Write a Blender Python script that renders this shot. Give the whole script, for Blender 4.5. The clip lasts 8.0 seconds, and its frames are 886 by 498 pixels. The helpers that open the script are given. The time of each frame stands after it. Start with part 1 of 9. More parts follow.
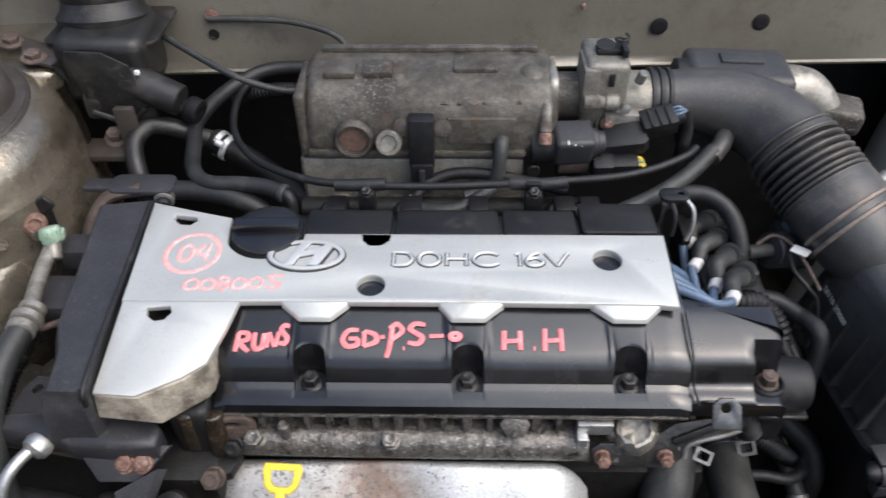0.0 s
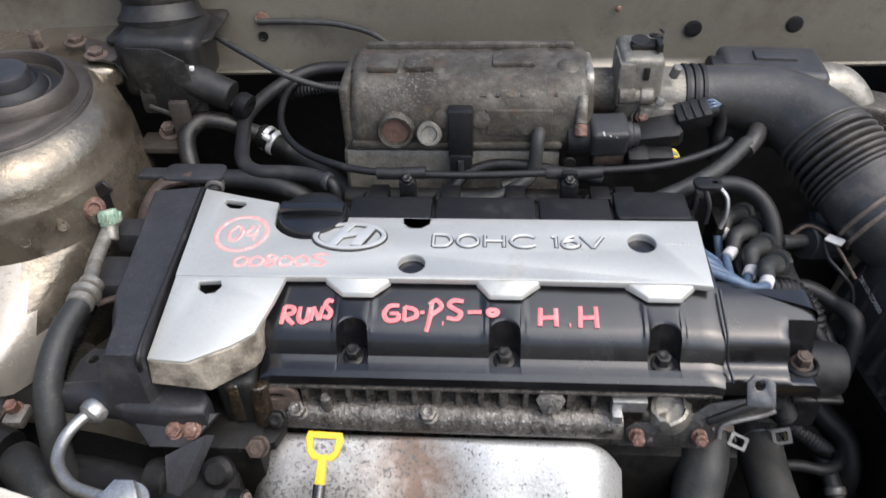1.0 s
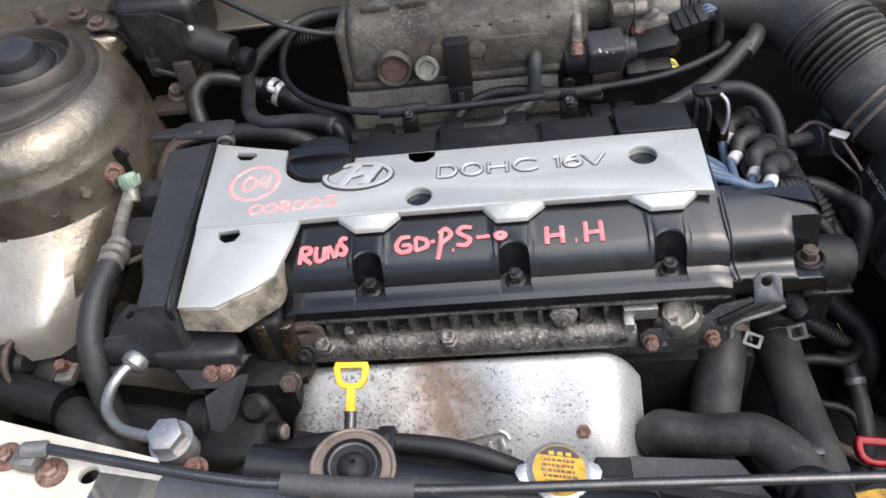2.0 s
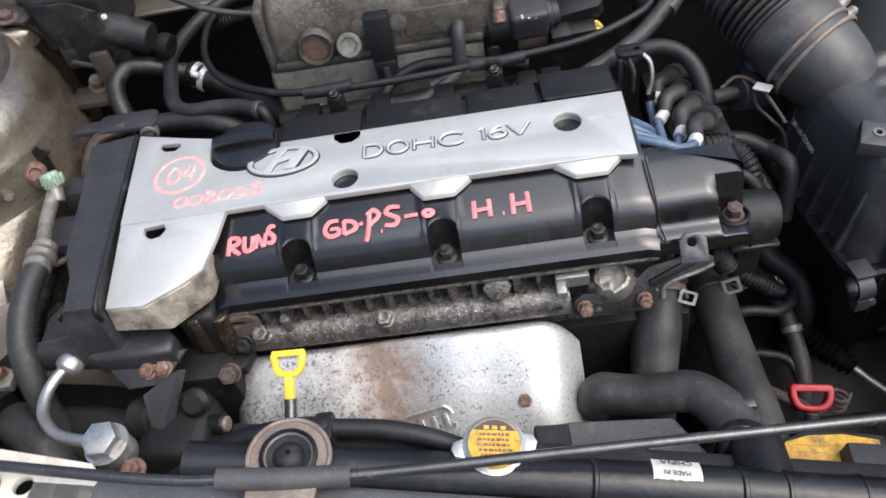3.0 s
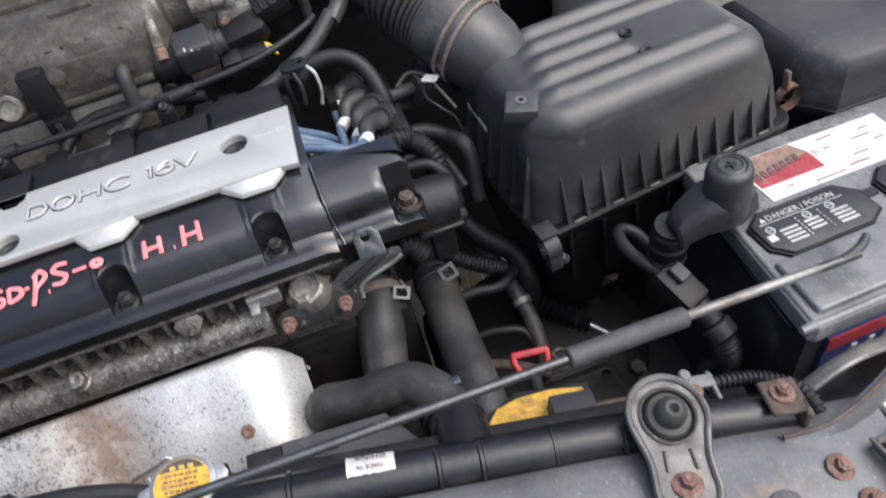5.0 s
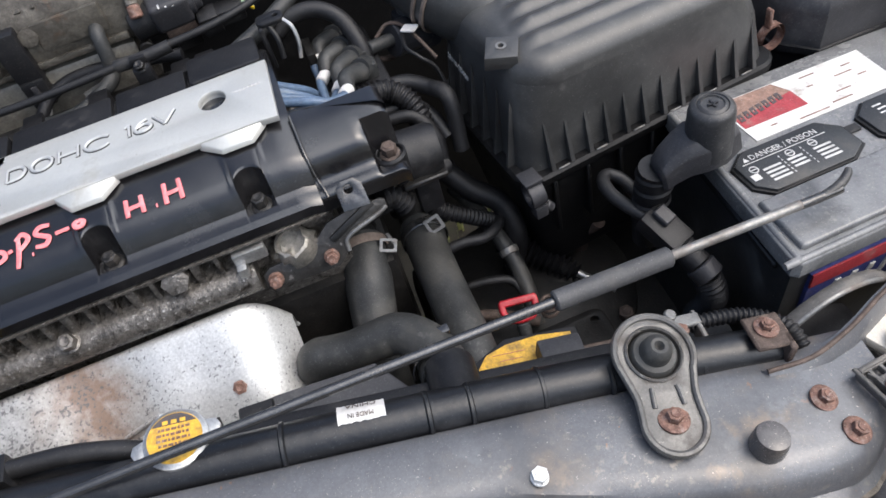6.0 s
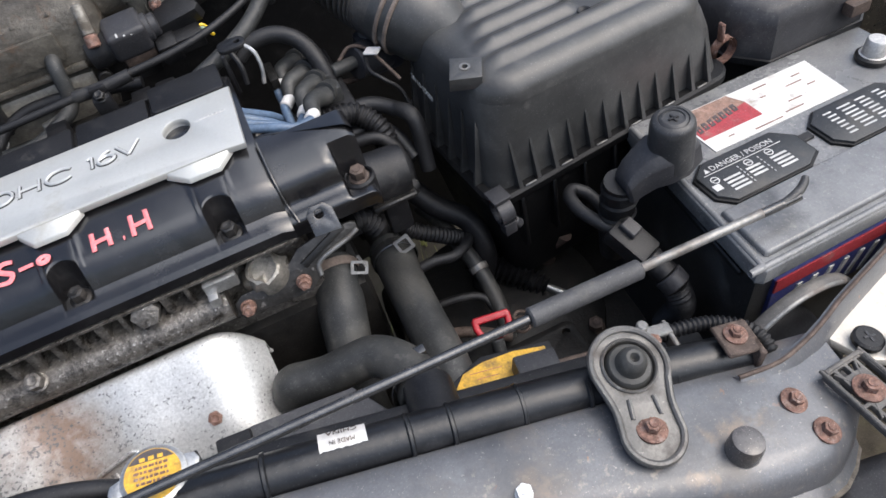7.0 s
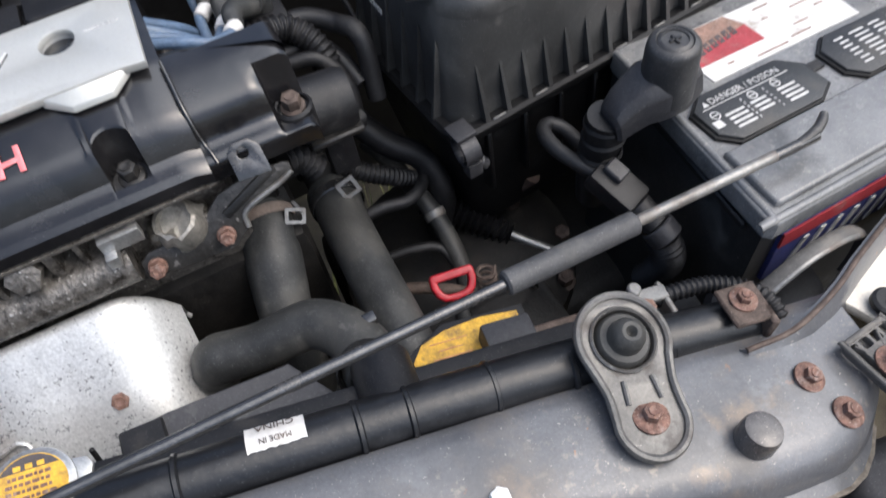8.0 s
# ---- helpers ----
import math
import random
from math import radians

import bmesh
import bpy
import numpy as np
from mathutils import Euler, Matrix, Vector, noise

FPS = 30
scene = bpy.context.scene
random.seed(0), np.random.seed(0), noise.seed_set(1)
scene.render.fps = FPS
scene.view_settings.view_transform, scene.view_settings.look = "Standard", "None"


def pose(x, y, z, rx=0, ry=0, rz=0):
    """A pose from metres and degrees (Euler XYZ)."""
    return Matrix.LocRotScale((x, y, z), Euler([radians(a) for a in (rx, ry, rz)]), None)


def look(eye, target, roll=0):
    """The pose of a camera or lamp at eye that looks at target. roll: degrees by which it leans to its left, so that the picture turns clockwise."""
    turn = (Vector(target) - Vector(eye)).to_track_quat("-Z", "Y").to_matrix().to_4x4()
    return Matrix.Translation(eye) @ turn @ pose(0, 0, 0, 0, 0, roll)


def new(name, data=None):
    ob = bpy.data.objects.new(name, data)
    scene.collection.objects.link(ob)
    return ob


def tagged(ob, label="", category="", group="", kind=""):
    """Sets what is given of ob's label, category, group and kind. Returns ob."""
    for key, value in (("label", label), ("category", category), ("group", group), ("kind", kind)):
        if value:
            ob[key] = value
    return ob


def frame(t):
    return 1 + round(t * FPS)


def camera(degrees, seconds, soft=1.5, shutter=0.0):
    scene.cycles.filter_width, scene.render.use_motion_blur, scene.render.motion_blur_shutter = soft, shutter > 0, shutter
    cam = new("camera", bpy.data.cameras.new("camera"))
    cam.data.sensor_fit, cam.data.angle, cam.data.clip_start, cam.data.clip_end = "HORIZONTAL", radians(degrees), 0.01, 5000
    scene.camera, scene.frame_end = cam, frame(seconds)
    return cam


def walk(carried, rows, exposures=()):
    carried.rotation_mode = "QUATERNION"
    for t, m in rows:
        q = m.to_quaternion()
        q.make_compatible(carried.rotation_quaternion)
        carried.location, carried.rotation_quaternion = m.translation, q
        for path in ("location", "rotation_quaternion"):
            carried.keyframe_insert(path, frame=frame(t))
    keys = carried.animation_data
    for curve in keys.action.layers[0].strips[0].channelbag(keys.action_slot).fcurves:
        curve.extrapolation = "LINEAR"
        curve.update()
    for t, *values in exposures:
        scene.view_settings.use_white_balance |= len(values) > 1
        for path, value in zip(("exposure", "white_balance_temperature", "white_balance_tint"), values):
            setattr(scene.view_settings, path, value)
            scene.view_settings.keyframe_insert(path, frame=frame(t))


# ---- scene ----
cam = camera(61.1, 8.0, shutter=0.4)
PATH = [
    (0, (0.049, -0.307, 1.157), (0.015, 1.176, -0.185), -0.6),
    (0.2, (0.041, -0.308, 1.152), (-0.043, 1.182, -0.179), -1.9),
    (0.5, (0.042, -0.31, 1.157), (-0.132, 1.153, -0.195), -3.4),
    (1, (0.046, -0.338, 1.145), (-0.075, 1.194, -0.135), -2.1),
    (1.2, (0.047, -0.351, 1.147), (-0.148, 1.158, -0.151), -6.0),
    (1.5, (0.052, -0.353, 1.143), (-0.165, 1.12, -0.192), -7.7),
    (1.7, (0.056, -0.357, 1.144), (-0.175, 1.105, -0.202), -9.2),
    (2.8, (0.083, -0.343, 1.149), (-0.083, 1.001, -0.323), -11.9),
    (3, (0.089, -0.346, 1.148), (-0.066, 1.012, -0.313), -12.6),
    (3.2, (0.093, -0.349, 1.143), (0.034, 1.041, -0.294), -10.7),
    (3.5, (0.127, -0.34, 1.154), (0.181, 1.095, -0.238), -10.2),
    (3.7, (0.144, -0.344, 1.154), (0.226, 1.152, -0.17), -13.5),
    (4, (0.159, -0.349, 1.146), (0.222, 1.084, -0.248), -16.4),
    (4.2, (0.177, -0.352, 1.129), (0.206, 1.013, -0.332), -18.1),
    (4.5, (0.183, -0.354, 1.126), (0.274, 0.959, -0.38), -17.4),
    (4.7, (0.197, -0.356, 1.127), (0.272, 0.968, -0.37), -18.1),
    (5, (0.2, -0.375, 1.116), (0.366, 1.003, -0.325), -14.9),
    (5.2, (0.203, -0.383, 1.107), (0.285, 0.896, -0.429), -17.1),
    (6.3, (0.199, -0.382, 1.113), (0.398, 0.932, -0.382), -16.5),
    (6.5, (0.195, -0.383, 1.116), (0.426, 0.928, -0.377), -15.9),
    (7, (0.196, -0.378, 1.115), (0.457, 0.915, -0.389), -15.7),
    (7.3, (0.194, -0.349, 1.096), (0.556, 0.927, -0.402), -11.8),
    (7.5, (0.195, -0.341, 1.09), (0.543, 0.923, -0.42), -12.3),
    (7.7, (0.196, -0.333, 1.077), (0.581, 0.869, -0.475), -10.4),
    (8, (0.203, -0.321, 1.064), (0.531, 0.781, -0.573), -11.6),
]
walk(cam, [(t, look(eye, target, roll)) for t, eye, target, roll in PATH], exposures=[(0, 0.55, 6020, 9), (1.6, 0.55, 6020, 9), (3.4, 0.64, 6020, 9), (8, 0.63, 6020, 9)])

# ---- daylight ----
world = bpy.data.worlds.new("overcast_sky")
scene.world = world
world.use_nodes = True
wn = world.node_tree.nodes
sky = wn.new("ShaderNodeTexSky")
sky.sky_type = "NISHITA"
sky.sun_disc = False
sky.sun_elevation, sky.sun_rotation = radians(56), radians(120)
sky.air_density, sky.dust_density, sky.ozone_density = 1.0, 6.0, 0.6
wn["Background"].inputs["Strength"].default_value = 0.15
world.node_tree.links.new(sky.outputs["Color"], wn["Background"].inputs["Color"])

sun_data = bpy.data.lights.new("sun", "SUN")
sun_data.energy, sun_data.angle, sun_data.color = 1.6, radians(90), (0.99, 0.98, 0.955)
sun = new("sun", sun_data)
sun.matrix_world = look((1.31, -0.73, 3.0), (0.05, 0.0, 0.85))


# ---- materials ----
def mat(name, base, rough=0.5, metal=0.0, spread=0.25, scale=90.0, dirt=None, dirt_amount=0.5, dirt_scale=25.0, dirt_rough=0.85,
        bump=0.15, bump_scale=500.0, coat=0.0, flecks=None, fleck_scale=350.0, fleck_amount=0.3, spec=0.5, per_piece=0.0, smudge=0.6, wave=0.07, specks=0.5, grit=0.17):
    """A worn surface: base colour with fine grain, patches of dirt, flecks and fine relief."""
    m = bpy.data.materials.new(name)
    m.use_nodes = True
    t = m.node_tree
    n, link = t.nodes, t.links.new
    p = n["Principled BSDF"]
    where = n.new("ShaderNodeTexCoord").outputs["Object"]

    def cloud(size, detail=6.0, rough_n=0.6):
        k = n.new("ShaderNodeTexNoise")
        k.inputs["Scale"].default_value, k.inputs["Detail"].default_value, k.inputs["Roughness"].default_value = size, detail, rough_n
        link(where, k.inputs["Vector"])
        return k.outputs["Fac"]

    def step(value, low, high):
        k = n.new("ShaderNodeMapRange")
        k.inputs["From Min"].default_value, k.inputs["From Max"].default_value = low, high
        link(value, k.inputs["Value"])
        return k.outputs["Result"]

    def blend(fac, a, b):
        k = n.new("ShaderNodeMix")
        k.data_type = "RGBA"
        link(fac, k.inputs[0])
        for value, slot in ((a, 6), (b, 7)):
            if isinstance(value, bpy.types.NodeSocket):
                link(value, k.inputs[slot])
            else:
                k.inputs[slot].default_value = (*value, 1)
        return k.outputs[2]

    dark = tuple(c * (1 - spread) for c in base)
    light = tuple(min(1, c * (1 + spread)) for c in base)
    colour = blend(step(cloud(scale), 0.3, 0.7), dark, light)
    if grit:
        h = n.new("ShaderNodeHueSaturation")
        k = n.new("ShaderNodeMapRange")
        k.inputs["From Min"].default_value, k.inputs["From Max"].default_value = 0.34, 0.66
        k.inputs["To Min"].default_value, k.inputs["To Max"].default_value = 1 - grit, 1 + grit
        link(cloud(620.0, 4.0, 0.7), k.inputs["Value"])
        link(k.outputs["Result"], h.inputs["Value"])
        link(colour, h.inputs["Color"])
        colour = h.outputs["Color"]
    gloss = n.new("ShaderNodeMapRange")
    gloss.inputs["To Min"].default_value, gloss.inputs["To Max"].default_value = max(0.02, rough - 0.08), min(1, rough + 0.1)
    link(cloud(scale * 0.4), gloss.inputs["Value"])
    gloss = gloss.outputs["Result"]
    if flecks:
        mask = step(cloud(fleck_scale, 3.0), 0.72 - fleck_amount * 0.3, 0.76 - fleck_amount * 0.3)
        colour = blend(mask, colour, flecks)
    if dirt:
        mask = step(cloud(dirt_scale, 8.0, 0.68), 0.68 - 0.3 * dirt_amount, 0.86 - 0.3 * dirt_amount)
        colour = blend(mask, colour, dirt)
        k = n.new("ShaderNodeMix")
        link(mask, k.inputs[0])
        link(gloss, k.inputs[2])
        k.inputs[3].default_value = dirt_rough
        gloss = k.outputs[0]
        k = n.new("ShaderNodeMath")
        k.operation = "MULTIPLY_ADD"
        link(mask, k.inputs[0])
        k.inputs[1].default_value, k.inputs[2].default_value = -metal * 0.8, metal
        link(k.outputs[0], p.inputs["Metallic"])
    else:
        p.inputs["Metallic"].default_value = metal
    if dirt:
        k = n.new("ShaderNodeMapRange")
        k.inputs["From Min"].default_value, k.inputs["From Max"].default_value, k.inputs["To Max"].default_value = 0.55, 0.78, smudge
        link(cloud(dirt_scale * 5.3, 6.0, 0.75), k.inputs["Value"])
        colour = blend(k.outputs["Result"], colour, dirt)
    if dirt and specks:
        k = n.new("ShaderNodeMapRange")
        k.inputs["From Min"].default_value, k.inputs["From Max"].default_value, k.inputs["To Max"].default_value = 0.66, 0.72, specks
        link(cloud(1150.0, 2.0), k.inputs["Value"])
        colour = blend(k.outputs["Result"], colour, tuple(min(0.6, c * 2.2 + 0.05) for c in dirt))
    if per_piece:
        h = n.new("ShaderNodeHueSaturation")
        k = n.new("ShaderNodeObjectInfo")
        r = n.new("ShaderNodeMapRange")
        r.inputs["To Min"].default_value, r.inputs["To Max"].default_value = 1 - per_piece, 1 + per_piece
        link(k.outputs["Random"], r.inputs["Value"])
        link(r.outputs["Result"], h.inputs["Value"])
        link(colour, h.inputs["Color"])
        colour = h.outputs["Color"]
    link(colour, p.inputs["Base Color"])
    link(gloss, p.inputs["Roughness"])
    p.inputs["Coat Weight"].default_value, p.inputs["Coat Roughness"].default_value = coat, 0.15
    p.inputs["Specular IOR Level"].default_value = spec
    if bump:
        b = n.new("ShaderNodeBump")
        b.inputs["Strength"].default_value, b.inputs["Distance"].default_value = bump, 0.001
        link(cloud(bump_scale, 4.0), b.inputs["Height"])
        if wave:
            w = n.new("ShaderNodeBump")
            w.inputs["Strength"].default_value, w.inputs["Distance"].default_value = wave, 0.004
            link(cloud(65.0, 3.0), w.inputs["Height"])
            link(w.outputs["Normal"], b.inputs["Normal"])
        link(b.outputs["Normal"], p.inputs["Normal"])
    return m


lip_dust = mat("caked_dust_edge", (0.135, 0.118, 0.098), 0.85, 0.0, 0.4, 200, (0.060, 0.048, 0.038), 0.5, 90, 0.9, 0.7, 260, spec=0.2)
silver = mat("silver_paint", (0.515, 0.515, 0.485), 0.38, 0.45, 0.05, 40, (0.34, 0.32, 0.275), 0.30, 30, 0.55, 0.05, 900, smudge=0.35, wave=0.05, grit=0.03)
silver_dirty = mat("grimy_silver", (0.34, 0.30, 0.24), 0.6, 0.3, 0.3, 120, (0.075, 0.062, 0.047), 0.8, 45, 0.8, 0.4, 700)
letter_metal = mat("bright_metal", (0.58, 0.58, 0.56), 0.3, 0.45, 0.05, 80, bump=0.03, grit=0.05)
# dark tone for the shade along the edges of raised letters
letter_edge = mat("letter_edge_shade", (0.035, 0.035, 0.033), 0.5, 0.2, 0.2, 200)
rocker_black = mat("satin_black_plastic", (0.0068, 0.0066, 0.0074), 0.22, 0.0, 0.2, 60, (0.018, 0.0175, 0.018), 0.22, 22, 0.42, 0.04, 900, smudge=0.3, wave=0.04, specks=0.3, spec=0.8, grit=0.10)
grey_plastic = mat("dusty_dark_plastic", (0.028, 0.028, 0.031), 0.45, 0.0, 0.25, 50, (0.065, 0.062, 0.060), 0.38, 25, 0.8, 0.14, 700, spec=0.4)
box_plastic = mat("ribbed_box_plastic", (0.044, 0.044, 0.043), 0.38, 0.0, 0.25, 30, (0.085, 0.083, 0.078), 0.44, 16, 0.55, 0.1, 800, spec=0.55, smudge=0.4, wave=0.06, grit=0.10)
black_plastic = mat("black_plastic", (0.007, 0.007, 0.008), 0.5, 0.0, 0.3, 80, (0.034, 0.032, 0.030), 0.38, 40, 0.85, 0.2, 700, spec=0.38)
# darker copy of black_plastic, with the shade of low and narrow places in it
deep_black = mat("black_plastic_with_shade", (0.0045, 0.0045, 0.005), 0.5, 0.0, 0.3, 80, (0.014, 0.013, 0.012), 0.38, 40, 0.85, 0.2, 700, spec=0.3)
rubber = mat("dusty_rubber", (0.012, 0.012, 0.013), 0.5, 0.0, 0.25, 60, (0.042, 0.040, 0.037), 0.38, 35, 0.85, 0.2, 600, spec=0.4)
hose_rubber = mat("grey_hose_rubber", (0.026, 0.027, 0.027), 0.5, 0.0, 0.25, 50, (0.085, 0.083, 0.077), 0.38, 40, 0.85, 0.18, 500, spec=0.4)
duct_rubber = mat("brown_grey_duct", (0.046, 0.0435, 0.0415), 0.36, 0.0, 0.25, 30, (0.11, 0.098, 0.084), 0.45, 22, 0.7, 0.14, 600)
cast_alu = mat("dirty_cast_aluminium", (0.105, 0.096, 0.080), 0.42, 0.4, 0.4, 130, (0.030, 0.025, 0.019), 0.84, 20, 0.75, 0.6, 500, flecks=(0.30, 0.285, 0.26), fleck_scale=190, fleck_amount=0.10, specks=0.3)
alu_light = mat("aluminium_housing", (0.27, 0.255, 0.225), 0.42, 0.6, 0.3, 120, (0.075, 0.064, 0.050), 0.68, 45, 0.8, 0.4, 500)
oily_iron = mat("oily_cast_iron", (0.155, 0.143, 0.128), 0.30, 0.55, 0.5, 260, (0.016, 0.0135, 0.011), 0.70, 90, 0.25, 0.9, 420, flecks=(0.45, 0.43, 0.40), fleck_scale=420, fleck_amount=0.32)
# near-black iron, the shade deep in the bay is part of this colour
iron_dark = mat("dark_iron_with_shade", (0.009, 0.0085, 0.008), 0.5, 0.15, 0.4, 150, (0.024, 0.020, 0.016), 0.4, 50, 0.8, 0.4, 500, spec=0.4)
paint_body = mat("champagne_body_paint", (0.165, 0.152, 0.124), 0.34, 0.35, 0.09, 14, (0.070, 0.056, 0.040), 0.55, 7, 0.65, 0.06, 600, coat=0.3, grit=0.08)
paint_tower = mat("grimy_champagne_paint", (0.190, 0.165, 0.126), 0.20, 0.72, 0.15, 20, (0.060, 0.046, 0.034), 0.60, 9, 0.36, 0.22, 300, coat=0.5, wave=0.22)
# paler copy of the champagne paint, the light on the apron is in it
wing_paint = mat("lit_wing_paint", (0.37, 0.345, 0.30), 0.26, 0.35, 0.1, 20, (0.26, 0.22, 0.17), 0.40, 12, 0.5, 0.08, 500, coat=0.4, wave=0.2, grit=0.06)
paint_white = mat("pale_panel_paint", (0.60, 0.555, 0.475), 0.42, 0.05, 0.06, 20, (0.30, 0.24, 0.17), 0.36, 22, 0.7, 0.05, 700, coat=0.2, grit=0.06)
support_black = mat("faded_black_paint", (0.105, 0.107, 0.114), 0.33, 0.15, 0.16, 25, (0.155, 0.135, 0.115), 0.36, 14, 0.65, 0.14, 500, flecks=(0.24, 0.13, 0.075), fleck_scale=90, fleck_amount=0.10, coat=0.15, grit=0.12)
bracket_grey = mat("galvanised_grey", (0.19, 0.188, 0.18), 0.38, 0.5, 0.3, 60, (0.12, 0.095, 0.075), 0.5, 40, 0.75, 0.18, 500)
rust = mat("rusty_steel", (0.158, 0.088, 0.066), 0.62, 0.25, 0.5, 300, (0.29, 0.22, 0.19), 0.5, 180, 0.85, 0.7, 600, spec=0.4)
rust_dark = mat("brown_dusty_steel", (0.075, 0.055, 0.045), 0.7, 0.2, 0.4, 160, (0.15, 0.115, 0.095), 0.45, 60, 0.9, 0.4, 500, spec=0.4)
steel = mat("dull_steel", (0.44, 0.44, 0.43), 0.4, 0.85, 0.15, 120, (0.22, 0.18, 0.15), 0.36, 60, 0.7, 0.15, 500)
dark_steel = mat("dark_rod_steel", (0.085, 0.085, 0.086), 0.2, 0.75, 0.25, 60, (0.10, 0.09, 0.08), 0.35, 50, 0.6, 0.06, 600)
yellow = mat("yellow_plastic", (0.82, 0.56, 0.03), 0.38, 0.0, 0.08, 90, (0.55, 0.36, 0.05), 0.3, 70)
yellow_label = mat("faded_yellow_label", (0.60, 0.35, 0.03), 0.55, 0.0, 0.15, 160, (0.24, 0.15, 0.05), 0.6, 110)
red_plastic = mat("red_plastic", (0.33, 0.010, 0.018), 0.38, 0.0, 0.15, 90, (0.20, 0.03, 0.03), 0.4, 120)
green_plastic = mat("pale_green_cap", (0.20, 0.29, 0.21), 0.5, 0.0, 0.3, 160, (0.44, 0.45, 0.38), 0.55, 110)
blue_wire = mat("blue_cable_sleeve", (0.075, 0.115, 0.18), 0.42, 0.0, 0.25, 120, (0.16, 0.185, 0.21), 0.45, 60)
white_label = mat("white_paper_label", (0.56, 0.55, 0.53), 0.55, 0.0, 0.06, 120, (0.33, 0.30, 0.27), 0.45, 60, grit=0.06)
red_label = mat("red_label_print", (0.29, 0.03, 0.038), 0.45, 0.0, 0.2, 90, (0.24, 0.15, 0.13), 0.42, 60)
brown_label = mat("worn_brown_print", (0.20, 0.12, 0.09), 0.6, 0.0, 0.35, 160, (0.4, 0.3, 0.25), 0.45, 90)
blue_label = mat("blue_label_print", (0.035, 0.045, 0.17), 0.45, 0.0, 0.25, 90, (0.16, 0.15, 0.17), 0.35, 60)
print_dark = mat("dark_print", (0.06, 0.05, 0.05), 0.6)
print_grey = mat("grey_print", (0.45, 0.445, 0.43), 0.6)
print_white = mat("white_print", (0.62, 0.62, 0.60), 0.6)
pink_marker = mat("pink_paint_marker", (0.78, 0.19, 0.20), 0.6, 0.0, 0.2, 240, (0.70, 0.33, 0.32), 0.45, 160)
faded_marker = mat("faded_red_marker", (0.70, 0.33, 0.31), 0.55, 0.1, 0.15, 240, (0.66, 0.55, 0.52), 0.55, 180)
battery_black = mat("battery_case", (0.020, 0.021, 0.022), 0.4, 0.0, 0.2, 40, (0.07, 0.067, 0.062), 0.42, 28, 0.8, 0.08, 700, flecks=(0.2, 0.19, 0.18), fleck_scale=600, fleck_amount=0.05)
battery_top = mat("dusty_battery_top", (0.155, 0.156, 0.157), 0.25, 0.0, 0.2, 30, (0.21, 0.205, 0.19), 0.46, 22, 0.6, 0.15, 600, flecks=(0.36, 0.35, 0.33), fleck_scale=700, fleck_amount=0.1, grit=0.10)
lead = mat("lead_post", (0.50, 0.49, 0.47), 0.5, 0.7, 0.15, 160, bump=0.3)
copper = mat("copper_brown", (0.40, 0.17, 0.10), 0.5, 0.5, 0.3, 160, (0.3, 0.2, 0.16), 0.4, 90)
grimy_bracket = mat("grimy_black_steel", (0.016, 0.0155, 0.015), 0.40, 0.3, 0.4, 90, (0.055, 0.048, 0.042), 0.42, 60, 0.8, 0.3, 500)
tower_top_paint = mat("brown_dusty_paint", (0.056, 0.047, 0.040), 0.40, 0.30, 0.3, 40, (0.027, 0.022, 0.019), 0.6, 22, 0.7, 0.3, 400)
worn_strap = mat("worn_greasy_strap", (0.045, 0.043, 0.041), 0.34, 0.5, 0.4, 120, (0.015, 0.013, 0.011), 0.55, 70, 0.5, 0.5, 400, flecks=(0.22, 0.21, 0.20), fleck_scale=260, fleck_amount=0.25)
pressed_grey = mat("worn_pressed_steel", (0.118, 0.115, 0.109), 0.42, 0.4, 0.3, 60, (0.060, 0.050, 0.042), 0.5, 45, 0.7, 0.2, 500, flecks=(0.26, 0.25, 0.23), fleck_scale=300, fleck_amount=0.15)
tank_black = mat("weathered_tank_plastic", (0.0085, 0.009, 0.0105), 0.33, 0.0, 0.3, 40, (0.028, 0.029, 0.032), 0.45, 26, 0.6, 0.12, 500, spec=0.45, wave=0.14)
boot_rubber = mat("faded_rubber_boot", (0.034, 0.034, 0.035), 0.42, 0.0, 0.2, 50, (0.11, 0.108, 0.10), 0.40, 30, 0.8, 0.12, 600, spec=0.45)
cast_pale = mat("pale_cast_aluminium", (0.185, 0.175, 0.150), 0.42, 0.4, 0.3, 110, (0.060, 0.052, 0.042), 0.55, 30, 0.75, 0.5, 500, specks=0.3)
oil_black = mat("wet_oily_grime", (0.020, 0.015, 0.010), 0.16, 0.1, 0.5, 160, (0.11, 0.075, 0.045), 0.50, 90, 0.35, 0.9, 300, spec=0.6)
tower_cream = mat("cream_tower_paint", (0.64, 0.61, 0.54), 0.34, 0.05, 0.08, 16, (0.36, 0.32, 0.26), 0.35, 10, 0.55, 0.06, 500, coat=0.3, wave=0.12, grit=0.06)
shroud_grey = mat("dusty_shroud_plastic", (0.085, 0.080, 0.074), 0.5, 0.0, 0.25, 60, (0.17, 0.155, 0.135), 0.45, 40, 0.85, 0.2, 500, spec=0.4)
stop_rubber = mat("polished_rubber_stop", (0.085, 0.078, 0.074), 0.24, 0.0, 0.2, 60, (0.20, 0.17, 0.15), 0.30, 60, 0.5, 0.12, 500, spec=0.6)
actuator_black = mat("dusty_actuator_plastic", (0.009, 0.0085, 0.008), 0.45, 0.0, 0.3, 60, (0.036, 0.031, 0.027), 0.50, 30, 0.8, 0.25, 500, smudge=0.7)
grey_foam = mat("grey_foam_sleeve", (0.050, 0.050, 0.052), 0.6, 0.0, 0.2, 60, (0.10, 0.097, 0.09), 0.4, 50, 0.9, 0.25, 600)
